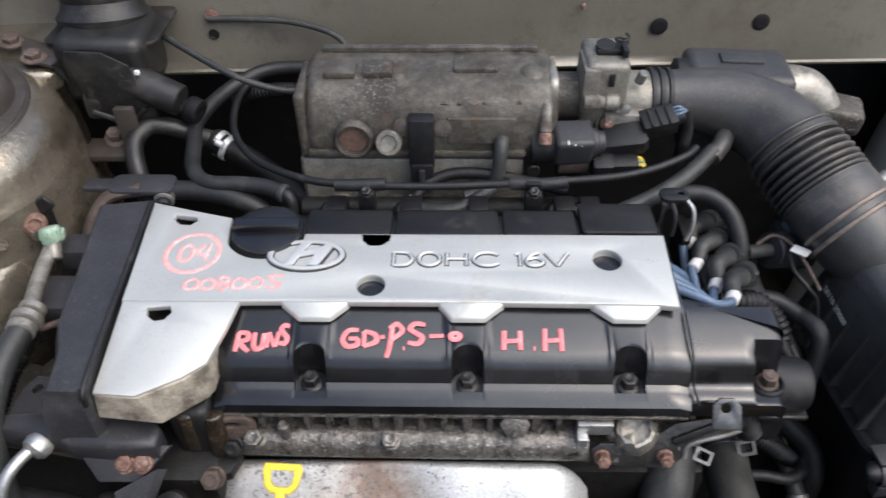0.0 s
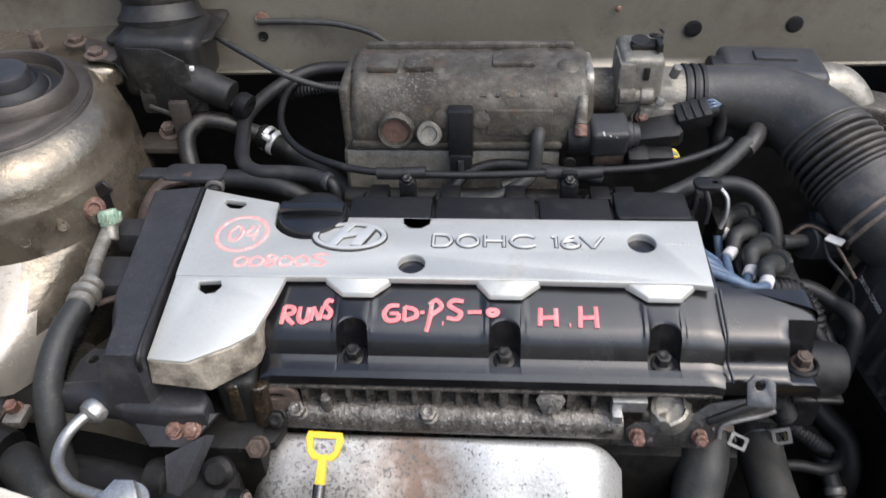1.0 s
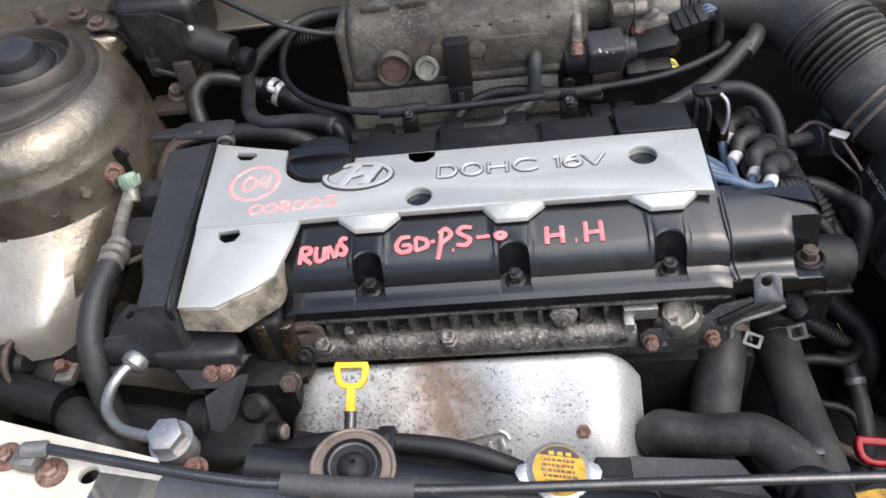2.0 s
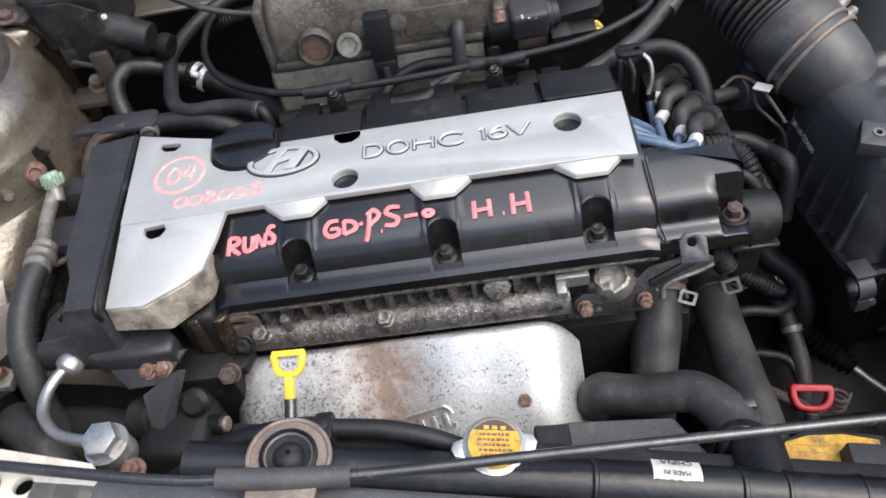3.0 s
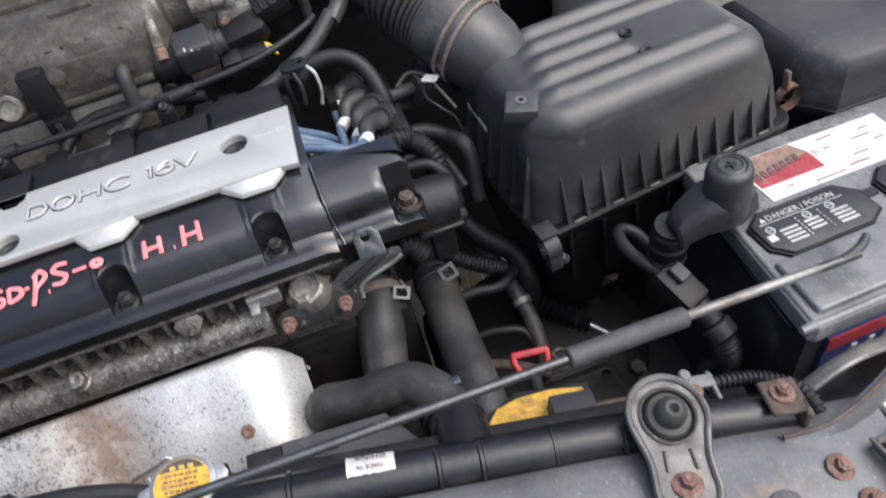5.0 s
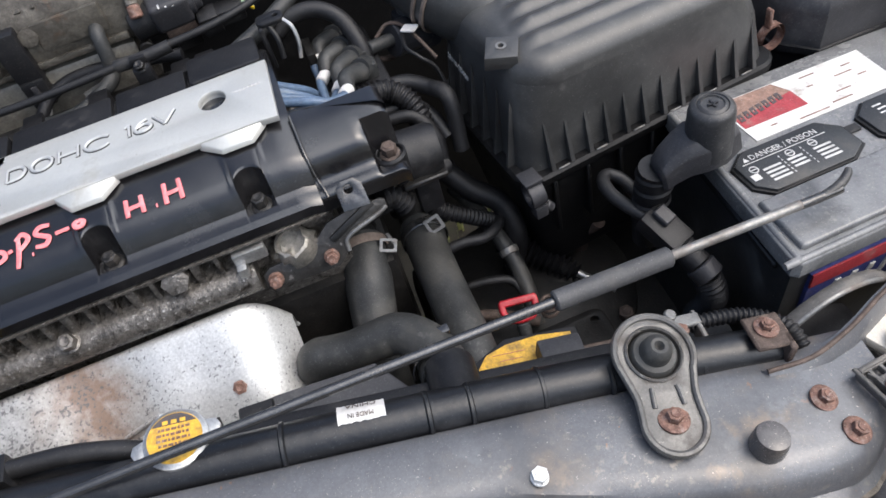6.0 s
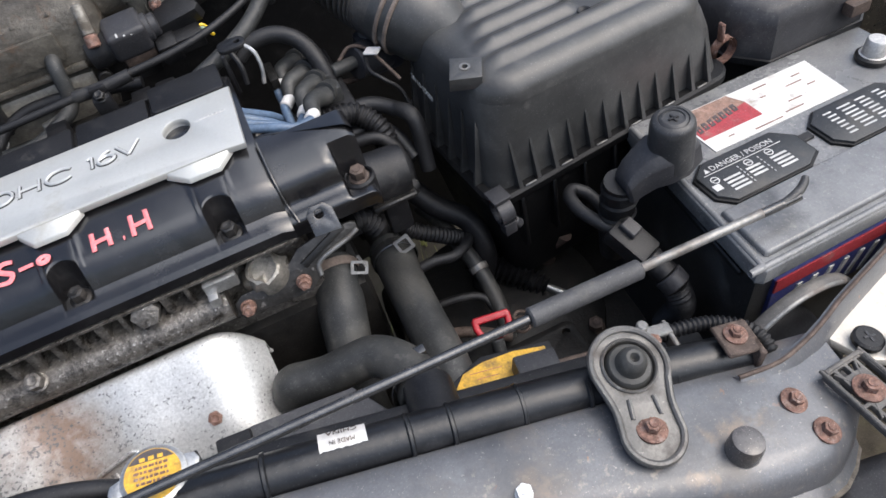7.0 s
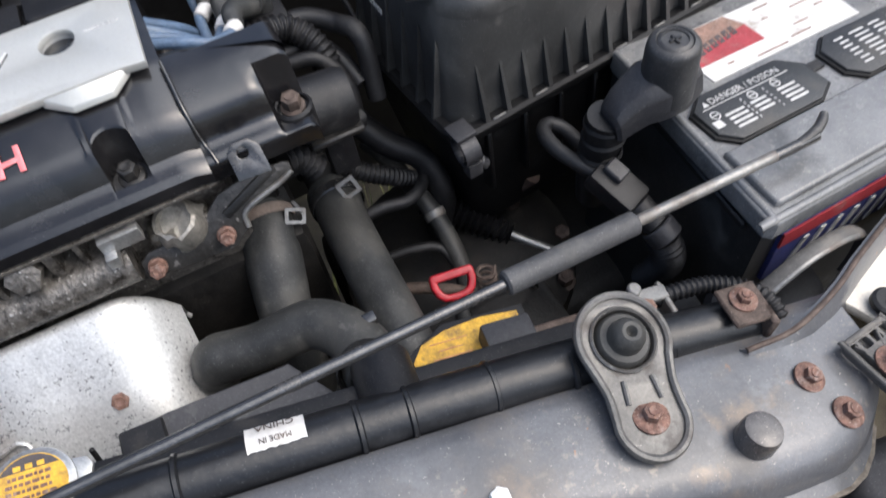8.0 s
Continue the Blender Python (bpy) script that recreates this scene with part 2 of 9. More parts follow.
rubber_mount = mat("aged_mount_ring", (0.20, 0.158, 0.130), 0.55, 0.3, 0.25, 90, (0.12, 0.10, 0.085), 0.5, 60, 0.8, 0.2, 400)
bore_brown = mat("oxidised_bore", (0.115, 0.066, 0.05), 0.8, 0.1, 0.3, 180)
amber_plastic = mat("dim_amber_plastic", (0.13, 0.082, 0.012), 0.5, 0.0, 0.2, 90, (0.05, 0.04, 0.02), 0.5, 60)
# soil darkened so that the shade under the engine is in its colour
soil = mat("shaded_soil", (0.045, 0.038, 0.028), 0.95, 0.0, 0.5, 14, (0.075, 0.068, 0.04), 0.5, 5, 0.95, 0.6, 60, spec=0.1)
grass_mat = mat("dry_grass", (0.17, 0.17, 0.05), 0.7, 0.0, 0.5, 40, (0.28, 0.24, 0.11), 0.5, 20)


def shield_material():
    """Bare aluminium sheet with dark corrosion flecks and one rust stain."""
    m = mat("corroded_heat_shield", (0.59, 0.59, 0.575), 0.42, 0.5, 0.10, 60, None, bump=0.12, bump_scale=260)
    t = m.node_tree
    n, link = t.nodes, t.links.new
    p = n["Principled BSDF"]
    where = n["Texture Coordinate"].outputs["Object"]
    before = p.inputs["Base Color"].links[0].from_socket

    def noise_of(size, detail):
        k = n.new("ShaderNodeTexNoise")
        k.inputs["Scale"].default_value, k.inputs["Detail"].default_value, k.inputs["Roughness"].default_value = size, detail, 0.65
        link(where, k.inputs["Vector"])
        return k.outputs["Fac"]

    def math_of(op, a, b):
        k = n.new("ShaderNodeMath")
        k.operation = op
        for slot, value in enumerate((a, b)):
            if isinstance(value, bpy.types.NodeSocket):
                link(value, k.inputs[slot])
            else:
                k.inputs[slot].default_value = value
        return k.outputs[0]

    def ranged(value, low, high):
        k = n.new("ShaderNodeMapRange")
        k.inputs["From Min"].default_value, k.inputs["From Max"].default_value = low, high
        link(value, k.inputs["Value"])
        return k.outputs["Result"]

    def over(fac, a, b):
        k = n.new("ShaderNodeMix")
        k.data_type = "RGBA"
        link(fac, k.inputs[0])
        link(a, k.inputs[6])
        k.inputs[7].default_value = (*b, 1)
        return k.outputs[2]

    axes = n.new("ShaderNodeSeparateXYZ")
    link(where, axes.inputs[0])
    # rust spreads from a band a third of the way along the sheet, grime lies on the end by the pump
    band = math_of("ABSOLUTE", math_of("ADD", axes.outputs["X"], 0.010), 0)
    stain = ranged(math_of("ADD", math_of("MULTIPLY", band, -11.5), noise_of(55, 9)), 0.02, 0.50)
    c = over(math_of("MULTIPLY", stain, 0.9), before, (0.17, 0.10, 0.062))
    grime = ranged(math_of("ADD", math_of("MULTIPLY", axes.outputs["X"], -5.0), noise_of(70, 8)), 0.60, 0.90)
    c = over(math_of("MULTIPLY", grime, 0.7), c, (0.22, 0.21, 0.20))
    flecks = ranged(math_of("ADD", math_of("ADD", noise_of(430, 4.0), math_of("MULTIPLY", noise_of(28, 3.0), 0.34)), math_of("MULTIPLY", axes.outputs["X"], -0.55)), 0.742, 0.785)
    c = over(math_of("MULTIPLY", flecks, 0.85), c, (0.10, 0.10, 0.105))
    link(c, p.inputs["Base Color"])
    link(math_of("MULTIPLY_ADD", math_of("MAXIMUM", stain, flecks), -0.5), p.inputs["Metallic"])
    p.inputs["Metallic"].links[0].from_node.inputs[2].default_value = 0.55
    return m


shield_metal = shield_material()


def layered(material, layers):
    """Adds blotches to a material: (colour, amount, noise size, low, high, patch size) one over another; with a patch size the marks gather in patches."""
    t = material.node_tree
    n, link = t.nodes, t.links.new
    p = n["Principled BSDF"]
    where = n["Texture Coordinate"].outputs["Object"]
    colour = p.inputs["Base Color"].links[0].from_socket

    def masked(size, low, high, detail):
        k = n.new("ShaderNodeTexNoise")
        k.inputs["Scale"].default_value, k.inputs["Detail"].default_value, k.inputs["Roughness"].default_value = size, detail, 0.62
        link(where, k.inputs["Vector"])
        r = n.new("ShaderNodeMapRange")
        r.inputs["From Min"].default_value, r.inputs["From Max"].default_value = low, high
        link(k.outputs["Fac"], r.inputs["Value"])
        return r.outputs["Result"]

    def times(a, b):
        k = n.new("ShaderNodeMath")
        k.operation = "MULTIPLY"
        link(a, k.inputs[0])
        if isinstance(b, bpy.types.NodeSocket):
            link(b, k.inputs[1])
        else:
            k.inputs[1].default_value = b
        return k.outputs[0]

    for tone, amount, size, low, high, patch in layers:
        fac = times(masked(size, low, high, 7.0), amount)
        if patch:
            fac = times(fac, masked(patch, 0.50, 0.62, 3.0))
        k = n.new("ShaderNodeMix")
        k.data_type = "RGBA"
        link(fac, k.inputs[0])
        link(colour, k.inputs[6])
        k.inputs[7].default_value = (*tone, 1)
        colour = k.outputs[2]
    link(colour, p.inputs["Base Color"])
    return material


layered(cast_alu, [((0.030, 0.026, 0.021), 0.75, 34, 0.50, 0.64, 0), ((0.16, 0.148, 0.124), 0.6, 60, 0.56, 0.70, 0), ((0.30, 0.285, 0.26), 0.45, 520, 0.56, 0.62, 17), ((0.10, 0.062, 0.038), 0.6, 90, 0.58, 0.68, 0)])
layered(paint_tower, [((0.075, 0.056, 0.038), 0.7, 26, 0.50, 0.66, 0), ((0.030, 0.023, 0.018), 0.85, 140, 0.60, 0.68, 14), ((0.25, 0.225, 0.18), 0.5, 11, 0.54, 0.68, 0), ((0.14, 0.08, 0.045), 0.6, 75, 0.62, 0.70, 9)])
layered(wing_paint, [((0.12, 0.11, 0.095), 0.8, 260, 0.60, 0.66, 16), ((0.20, 0.175, 0.14), 0.55, 14, 0.54, 0.68, 0)])
layered(bracket_grey, [((0.085, 0.075, 0.066), 0.6, 50, 0.54, 0.66, 0), ((0.15, 0.085, 0.055), 0.6, 120, 0.60, 0.68, 40)])
layered(rust, [((0.33, 0.26, 0.23), 0.7, 220, 0.55, 0.64, 60)])
layered(rocker_black, [((0.050, 0.048, 0.046), 0.5, 900, 0.66, 0.70, 20), ((0.030, 0.029, 0.029), 0.45, 12, 0.52, 0.70, 0)])
layered(box_plastic, [((0.017, 0.017, 0.018), 0.55, 22, 0.50, 0.66, 0), ((0.15, 0.145, 0.135), 0.45, 60, 0.60, 0.72, 12)])
layered(silver, [((0.30, 0.28, 0.24), 0.45, 420, 0.62, 0.66, 18), ((0.36, 0.35, 0.32), 0.35, 20, 0.55, 0.70, 0)])
layered(hose_rubber, [((0.135, 0.130, 0.118), 0.6, 120, 0.56, 0.68, 16), ((0.010, 0.010, 0.010), 0.4, 40, 0.56, 0.68, 0), ((0.060, 0.058, 0.052), 0.6, 22, 0.48, 0.66, 0)])
layered(support_black, [((0.050, 0.051, 0.055), 0.6, 16, 0.46, 0.66, 0), ((0.32, 0.30, 0.27), 0.75, 420, 0.655, 0.685, 0), ((0.30, 0.21, 0.13), 0.5, 30, 0.58, 0.72, 7), ((0.30, 0.26, 0.21), 0.45, 160, 0.56, 0.66, 10), ((0.17, 0.175, 0.185), 0.5, 45, 0.56, 0.66, 14)])
layered(battery_top, [((0.26, 0.25, 0.23), 0.6, 300, 0.56, 0.64, 18), ((0.045, 0.045, 0.046), 0.6, 20, 0.52, 0.66, 0)])
layered(grey_plastic, [((0.075, 0.073, 0.070), 0.45, 180, 0.56, 0.66, 22)])
layered(white_label, [((0.30, 0.27, 0.23), 0.55, 240, 0.58, 0.64, 30)])


# ---- mesh helpers ----
def joined(*parts_):
    out = bmesh.new()
    for b in parts_:
        tmp = bpy.data.meshes.new("tmp")
        b.to_mesh(tmp)
        b.free()
        out.from_mesh(tmp)
        bpy.data.meshes.remove(tmp)
    return out


def thing(name, label, category, base, turn=None, group="", kind=""):
    """An empty at the thing's base, to carry its parts."""
    ob = new(name)
    ob.empty_display_size = 0.02
    ob.matrix_world = Matrix.Translation(base) @ (turn or Matrix())
    return tagged(ob, label, category, group, kind)


def placed(ob):
    m = ob.matrix_basis.copy()
    while ob.parent:
        m = ob.parent.matrix_basis @ m
        ob = ob.parent
    return m


def mesh_of(name, bm, material, sharp=38):
    bmesh.ops.recalc_face_normals(bm, faces=bm.faces)
    data = bpy.data.meshes.new(name)
    bm.to_mesh(data)
    bm.free()
    data.materials.append(material)
    data.polygons.foreach_set("use_smooth", [True] * len(data.polygons))
    data.set_sharp_from_angle(angle=radians(sharp))
    return data


def part(name, bm, material, parent, label="", sharp=38):
    """One mesh under a thing or a part; the bmesh is in world metres."""
    bm.transform(placed(parent).inverted())
    ob = new(name, mesh_of(name, bm, material, sharp))
    ob.parent = parent
    return tagged(ob, label)


def solid(name, bm, material, label, category, base=None, kind="", group="", sharp=38):
    """A thing that is one mesh."""
    base = Vector(base or (0, 0, 0))
    bm.transform(Matrix.Translation(-base))
    ob = new(name, mesh_of(name, bm, material, sharp))
    ob.matrix_world = Matrix.Translation(base)
    return tagged(ob, label, category, group, kind)


def frame_of(origin, x_axis, up=(0, 0, 1)):
    x = Vector(x_axis).normalized()
    z = (Vector(up) - x * x.dot(Vector(up))).normalized()
    y = z.cross(x)
    m = Matrix((x, y, z)).transposed().to_4x4()
    m.translation = origin
    return m


def box(centre, size, bevel=0.002, seg=2, m=None):
    bm = bmesh.new()
    bmesh.ops.create_cube(bm, size=1.0, matrix=Matrix.Translation(centre) @ Matrix.Diagonal((*size, 1)))
    if bevel:
        bmesh.ops.bevel(bm, geom=list(bm.edges), offset=min(bevel, min(size) * 0.45), segments=seg, profile=0.6, affect="EDGES", clamp_overlap=True)
    if m:
        bm.transform(m)
    return bm


def axis_frame(p0, p1):
    d = Vector(p1) - Vector(p0)
    m = d.to_track_quat("Z", "Y").to_matrix().to_4x4()
    m.translation = p0
    return m, d.length


def lathe(profile, p0, p1, seg=28, cap=True):
    """Turns (radius, height) pairs round the axis that runs from p0 towards p1."""
    m, _ = axis_frame(p0, p1)
    bm = bmesh.new()
    rings = []
    for r, h in profile:
        rings.append([bm.verts.new((max(r, 1e-5) * math.cos(2 * math.pi * k / seg), max(r, 1e-5) * math.sin(2 * math.pi * k / seg), h)) for k in range(seg)])
    for a, b in zip(rings, rings[1:]):
        for k in range(seg):
            bm.faces.new((a[k], a[(k + 1) % seg], b[(k + 1) % seg], b[k]))
    if cap:
        bm.faces.new(rings[0][::-1])
        bm.faces.new(rings[-1])
    bm.transform(m)
    return bm


def rod(p0, p1, r0, r1=None, seg=20, bevel=0.0008):
    r1 = r0 if r1 is None else r1
    h = (Vector(p1) - Vector(p0)).length
    b = min(bevel, h * 0.3, r0 * 0.4)
    return lathe([(r0 - b, 0), (r0, b), (r1, h - b), (r1 - b, h)], p0, p1, seg)


def curve_points(pts, steps):
    pts = [Vector(p) for p in pts]
    if len(pts) == 2:
        return [pts[0].lerp(pts[1], k / steps) for k in range(steps + 1)]
    ext = [2 * pts[0] - pts[1], *pts, 2 * pts[-1] - pts[-2]]
    out = []
    for a, b, c, d in zip(ext, ext[1:], ext[2:], ext[3:]):
        for k in range(steps):
            t = k / steps
            out.append(0.5 * (2 * b + (c - a) * t + (2 * a - 5 * b + 4 * c - d) * t * t + (3 * b - a - 3 * c + d) * t ** 3))
    return [*out, pts[-1]]


def tube(pts, r, seg=14, steps=8, ring=None, squash=1.0):
    """A hose along a smooth line. r: one radius or one for each point; ring: (pitch, depth) of its corrugation."""
    radii = r if isinstance(r, (list, tuple)) else [r] * len(pts)
    line = curve_points(pts, steps)
    count = len(line) - 1
    rr = [float(np.interp(k / count * (len(radii) - 1), range(len(radii)), radii)) for k in range(count + 1)]
    if ring:
        far = [0.0]
        for a, b in zip(line, line[1:]):
            far.append(far[-1] + (b - a).length)
        turns = max(2, int(far[-1] / ring[0]))
        want = np.linspace(0, far[-1], turns * 6 + 1)
        xyz = [np.interp(want, far, [p[i] for p in line]) for i in range(3)]
        turn = np.linspace(0, turns * 2 * math.pi, len(want))
        rr = [float(v) for v in np.interp(want, far, rr) + ring[1] * np.cos(turn)]
        line = [Vector([float(c) for c in p]) for p in zip(*xyz)]
    bm = bmesh.new()
    rings, side = [], None
    for k, p in enumerate(line):
        ahead = (line[min(k + 1, len(line) - 1)] - line[max(k - 1, 0)]).normalized()
        side = ahead.orthogonal() if side is None else side - ahead * side.dot(ahead)
        side.normalize()
        up = ahead.cross(side)
        rings.append([bm.verts.new(p + rr[k] * (side * math.cos(a) + up * math.sin(a) * squash)) for a in (2 * math.pi * j / seg for j in range(seg))])
    for a, b in zip(rings, rings[1:]):
        for j in range(seg):
            bm.faces.new((a[j], a[(j + 1) % seg], b[(j + 1) % seg], b[j]))
    bm.faces.new(rings[0][::-1])
    bm.faces.new(rings[-1])
    return bm


def sheet(outline, z0, z1, holes=(), bevel=0.0, m=None, res=1):
    """A flat plate with this outline and these holes in plan, between two heights."""
    data = bpy.data.curves.new("tmp", "CURVE")
    data.dimensions, data.fill_mode = "2D", "BOTH"
    data.extrude, data.bevel_depth, data.bevel_resolution, data.offset = (z1 - z0) / 2 - bevel, bevel, res, -bevel
    for loop in (outline, *holes):
        s = data.splines.new("POLY")
        s.points.add(len(loop) - 1)
        for q, (x, y) in zip(s.points, loop):
            q.co = (x, y, 0, 1)
        s.use_cyclic_u = True
    return from_curve(data, Matrix.Translation((0, 0, (z0 + z1) / 2)), m)


def from_curve(data, shift, m=None):
    ob = new("tmp", data)
    made = bpy.data.meshes.new_from_object(ob)
    bm = bmesh.new()
    bm.from_mesh(made)
    bpy.data.objects.remove(ob)
    bpy.data.curves.remove(data)
    bpy.data.meshes.remove(made)
    bmesh.ops.remove_doubles(bm, verts=bm.verts, dist=1e-6)
    bm.transform(shift)
    if m:
        bm.transform(m)
    return bm


def words(text, width, height, thick, m, bevel=0.0, squeeze=None):
    """Writing laid flat at m's origin, fitted to a width and a height."""
    data = bpy.data.curves.new("tmp", "FONT")
    data.body, data.extrude, data.bevel_depth, data.resolution_u = text, 0.01, 0.0, 3
    bm = from_curve(data, Matrix())
    xs, ys = [v.co.x for v in bm.verts], [v.co.y for v in bm.verts]
    fit = Matrix.Diagonal((width / (max(xs) - min(xs)), height / (max(ys) - min(ys)), thick / 0.02, 1))
    bm.transform(m @ fit @ Matrix.Translation((-min(xs), -min(ys), 0.01)))
    return bm


def rounded(x0, y0, x1, y1, r, seg=5):
    out = []
    for cx, cy, a0 in ((x1 - r, y1 - r, 0), (x0 + r, y1 - r, 90), (x0 + r, y0 + r, 180), (x1 - r, y0 + r, 270)):
        out += [(cx + r * math.cos(radians(a0 + 90 * k / seg)), cy + r * math.sin(radians(a0 + 90 * k / seg))) for k in range(seg + 1)]
    return out


def round_loop(x, y, rx, ry=None, seg=20, a0=0, a1=360):
    ry = rx if ry is None else ry
    n = seg if a1 - a0 >= 360 else seg + 1
    return [(x + rx * math.cos(radians(a0 + (a1 - a0) * k / seg)), y + ry * math.sin(radians(a0 + (a1 - a0) * k / seg))) for k in range(n)]


def loft(sections, caps=True, closed=False):
    bm = bmesh.new()
    rows = [[bm.verts.new(p) for p in s] for s in sections]
    count = len(rows[0])
    for a, b in zip(rows, rows[1:]):
        for k in range(count if closed else count - 1):
            bm.faces.new((a[k], a[(k + 1) % count], b[(k + 1) % count], b[k]))
    if caps and closed:
        bm.faces.new(rows[0][::-1])
        bm.faces.new(rows[-1])
    return bm


def hexagon(p0, p1, across, bevel=0.0006):
    m, h = axis_frame(p0, p1)
    r = across / math.sqrt(3)
    pts = [(r * math.cos(radians(60 * k)), r * math.sin(radians(60 * k))) for k in range(6)]
    return sheet(pts, 0, h, bevel=min(bevel, h * 0.3), m=m)


def bolt(p, up, parent, across=0.010, height=0.006, washer=0.0085, material=None, label=""):
    """A hex bolt with its washer, standing on p."""
    p, up = Vector(p), Vector(up).normalized()
    body = lathe([(washer, 0), (washer, 0.0012), (washer * 0.8, 0.002), (0.001, 0.002)], p, p + up)
    dish = lathe([(across * 0.34, 0), (across * 0.3, 0.0006), (0.001, 0.0002)], p + up * height, p + up * (height + 1))
    return part("bolt", joined(body, hexagon(p + up * 0.0015, p + up * height, across), dish), material or rust, parent, label)


def ribbon(strokes, width, thick, m, seg=6):
    """Hand-drawn strokes, laid on the plane of m, as thin raised paint."""
    out = []
    for line in strokes:
        pts = [m @ Vector((x, y, 0)) for x, y in line]
        b = tube(pts, [width * 0.42] + [width * 0.5] * max(0, len(pts) - 2) + [width * 0.4], seg=8, steps=seg)
        inv = m.inverted()
        for v in b.verts:
            q = inv @ v.co
            q.z = q.z / width * thick * 2
            v.co = m @ q
        out.append(b)
    return joined(*out)


# ---- the car's body: two frames of reference ----
# the body leans a little against the engine; BODY has its origin on the radiator support
BODY = frame_of((0.302, -0.236, 0.752), (1, -0.113, -0.165))


def on_body(u, v, w):
    return BODY @ Vector((u, v, w))


# ---- ground ----
def ground():
    bm = bmesh.new()
    bmesh.ops.create_grid(bm, x_segments=60, y_segments=60, size=1.0)
    for v in bm.verts:
        far = max(abs(v.co.x), abs(v.co.y))
        s = 400 ** far * far * 1.6 / 1.0
        v.co = Vector((v.co.x / max(far, 1e-6) * s, v.co.y / max(far, 1e-6) * s, 0.02 * noise.noise(v.co * 7))) if far > 1e-6 else Vector((0, 0, 0))
    return solid("ground", bm, soil, "bare soil with thin dry grass under the car, coloured dark for shade", "ground", kind="structure")


ground()


def grass():
    rng = random.Random(5)
    verts, faces = [], []
    for _ in range(2600):
        x, y = rng.uniform(-0.3, 1.9), rng.uniform(0.2, 1.9)
        h, a, lean = rng.uniform(0.03, 0.13), rng.uniform(0, 6.28), rng.uniform(0, 0.05)
        dx, dy, w = math.cos(a), math.sin(a), rng.uniform(0.002, 0.005)
        k = len(verts)
        verts += [(x - dy * w, y + dx * w, 0), (x + dy * w, y - dx * w, 0), (x + dx * lean * 0.4 + dy * w * 0.7, y + dy * lean * 0.4 - dx * w * 0.7, h * 0.6),
                  (x + dx * lean * 0.4 - dy * w * 0.7, y + dy * lean * 0.4 + dx * w * 0.7, h * 0.6), (x + dx * lean, y + dy * lean, h)]
        faces += [(k, k + 1, k + 2, k + 3), (k + 3, k + 2, k + 4)]
    data = bpy.data.meshes.new("grass")
    data.from_pydata(verts, [], faces)
    data.materials.append(grass_mat)
    tagged(new("grass", data), "dry yellow-green grass growing on the soil", "grass", kind="stuff")


grass()


# ---- bulkhead behind the engine ----
def bulkhead():
    m = frame_of((0.05, 0.262, 0.855), (1, 0.09, -0.03))
    # an upright sheet with a rolled lip below and a gently bowed face
    sections = []
    for k in range(41):
        u = -0.62 + 1.24 * k / 40
        bow = 0.004 * math.sin(u * 16) * 0.4
        prof = [(0.004, -0.009), (-0.0035, -0.0078), (-0.0045, -0.0055), (-0.0022, -0.0042), (-0.0005 + bow, 0.002), (0.003 + bow, 0.03), (0.006 + bow, 0.055), (0.008 + bow, 0.072),
                (0.005, 0.079), (-0.001, 0.083), (0.001, 0.088), (0.05, 0.090), (0.05, 0.086), (0.010, 0.082), (0.014, 0.072), (0.012, 0.055), (0.009, 0.03), (0.008, 0.0)]
        sections.append([m @ Vector((u, a, b)) for a, b in prof])
    ob = solid("bulkhead", loft(sections, closed=True), paint_body, "champagne painted bulkhead panel with dust and rust spots", "bulkhead", (0.05, 0.26, 0.85), "structure")
    for u, w, r in ((0.166, 0.0265, 0.0072), (0.252, 0.0290, 0.0072)):
        part("plug", lathe([(r, 0), (r, 0.001), (r * 0.7, 0.0016), (0.001, 0.0010)], m @ Vector((u, 0.0015, w)), m @ Vector((u, -1, w)), 24), black_plastic, ob, "dark round blanking plug")
    part("hole", lathe([(0.0042, 0), (0.0042, 0.0008), (0.0032, 0.0008), (0.0028, 0.0004), (0.0005, 0.0004)], m @ Vector((-0.195, 0.0015, 0.0245)), m @ Vector((-0.195, -1, 0.0245)), 20), iron_dark, ob, "dark drilled hole")
    for u, w, r in ((-0.194, 0.039, 0.0060), (0.10, 0.044, 0.0025)):
        part("rivet", lathe([(r, 0), (r, 0.001), (r * 0.5, 0.002), (0.001, 0.002)], m @ Vector((u, 0.0025, w)), m @ Vector((u, -1, w)), 18), rust, ob, "rusty fastener")
    return ob


bulkhead()
# plain black panel, the shade of the recess is in its colour
solid("firewall", box((0.05, 0.40, 0.58), (1.24, 0.012, 0.62), 0.003), black_plastic, "lower firewall, coloured black for the shade behind the engine", "firewall", (0.05, 0.4, 0.27), "structure")
solid("cowl", box((0.05, 0.60, 0.950), (1.5, 0.56, 0.014), 0.004), grey_plastic, "dark grey cowl panel above the bulkhead", "cowl", (0.05, 0.60, 0.94), "structure")


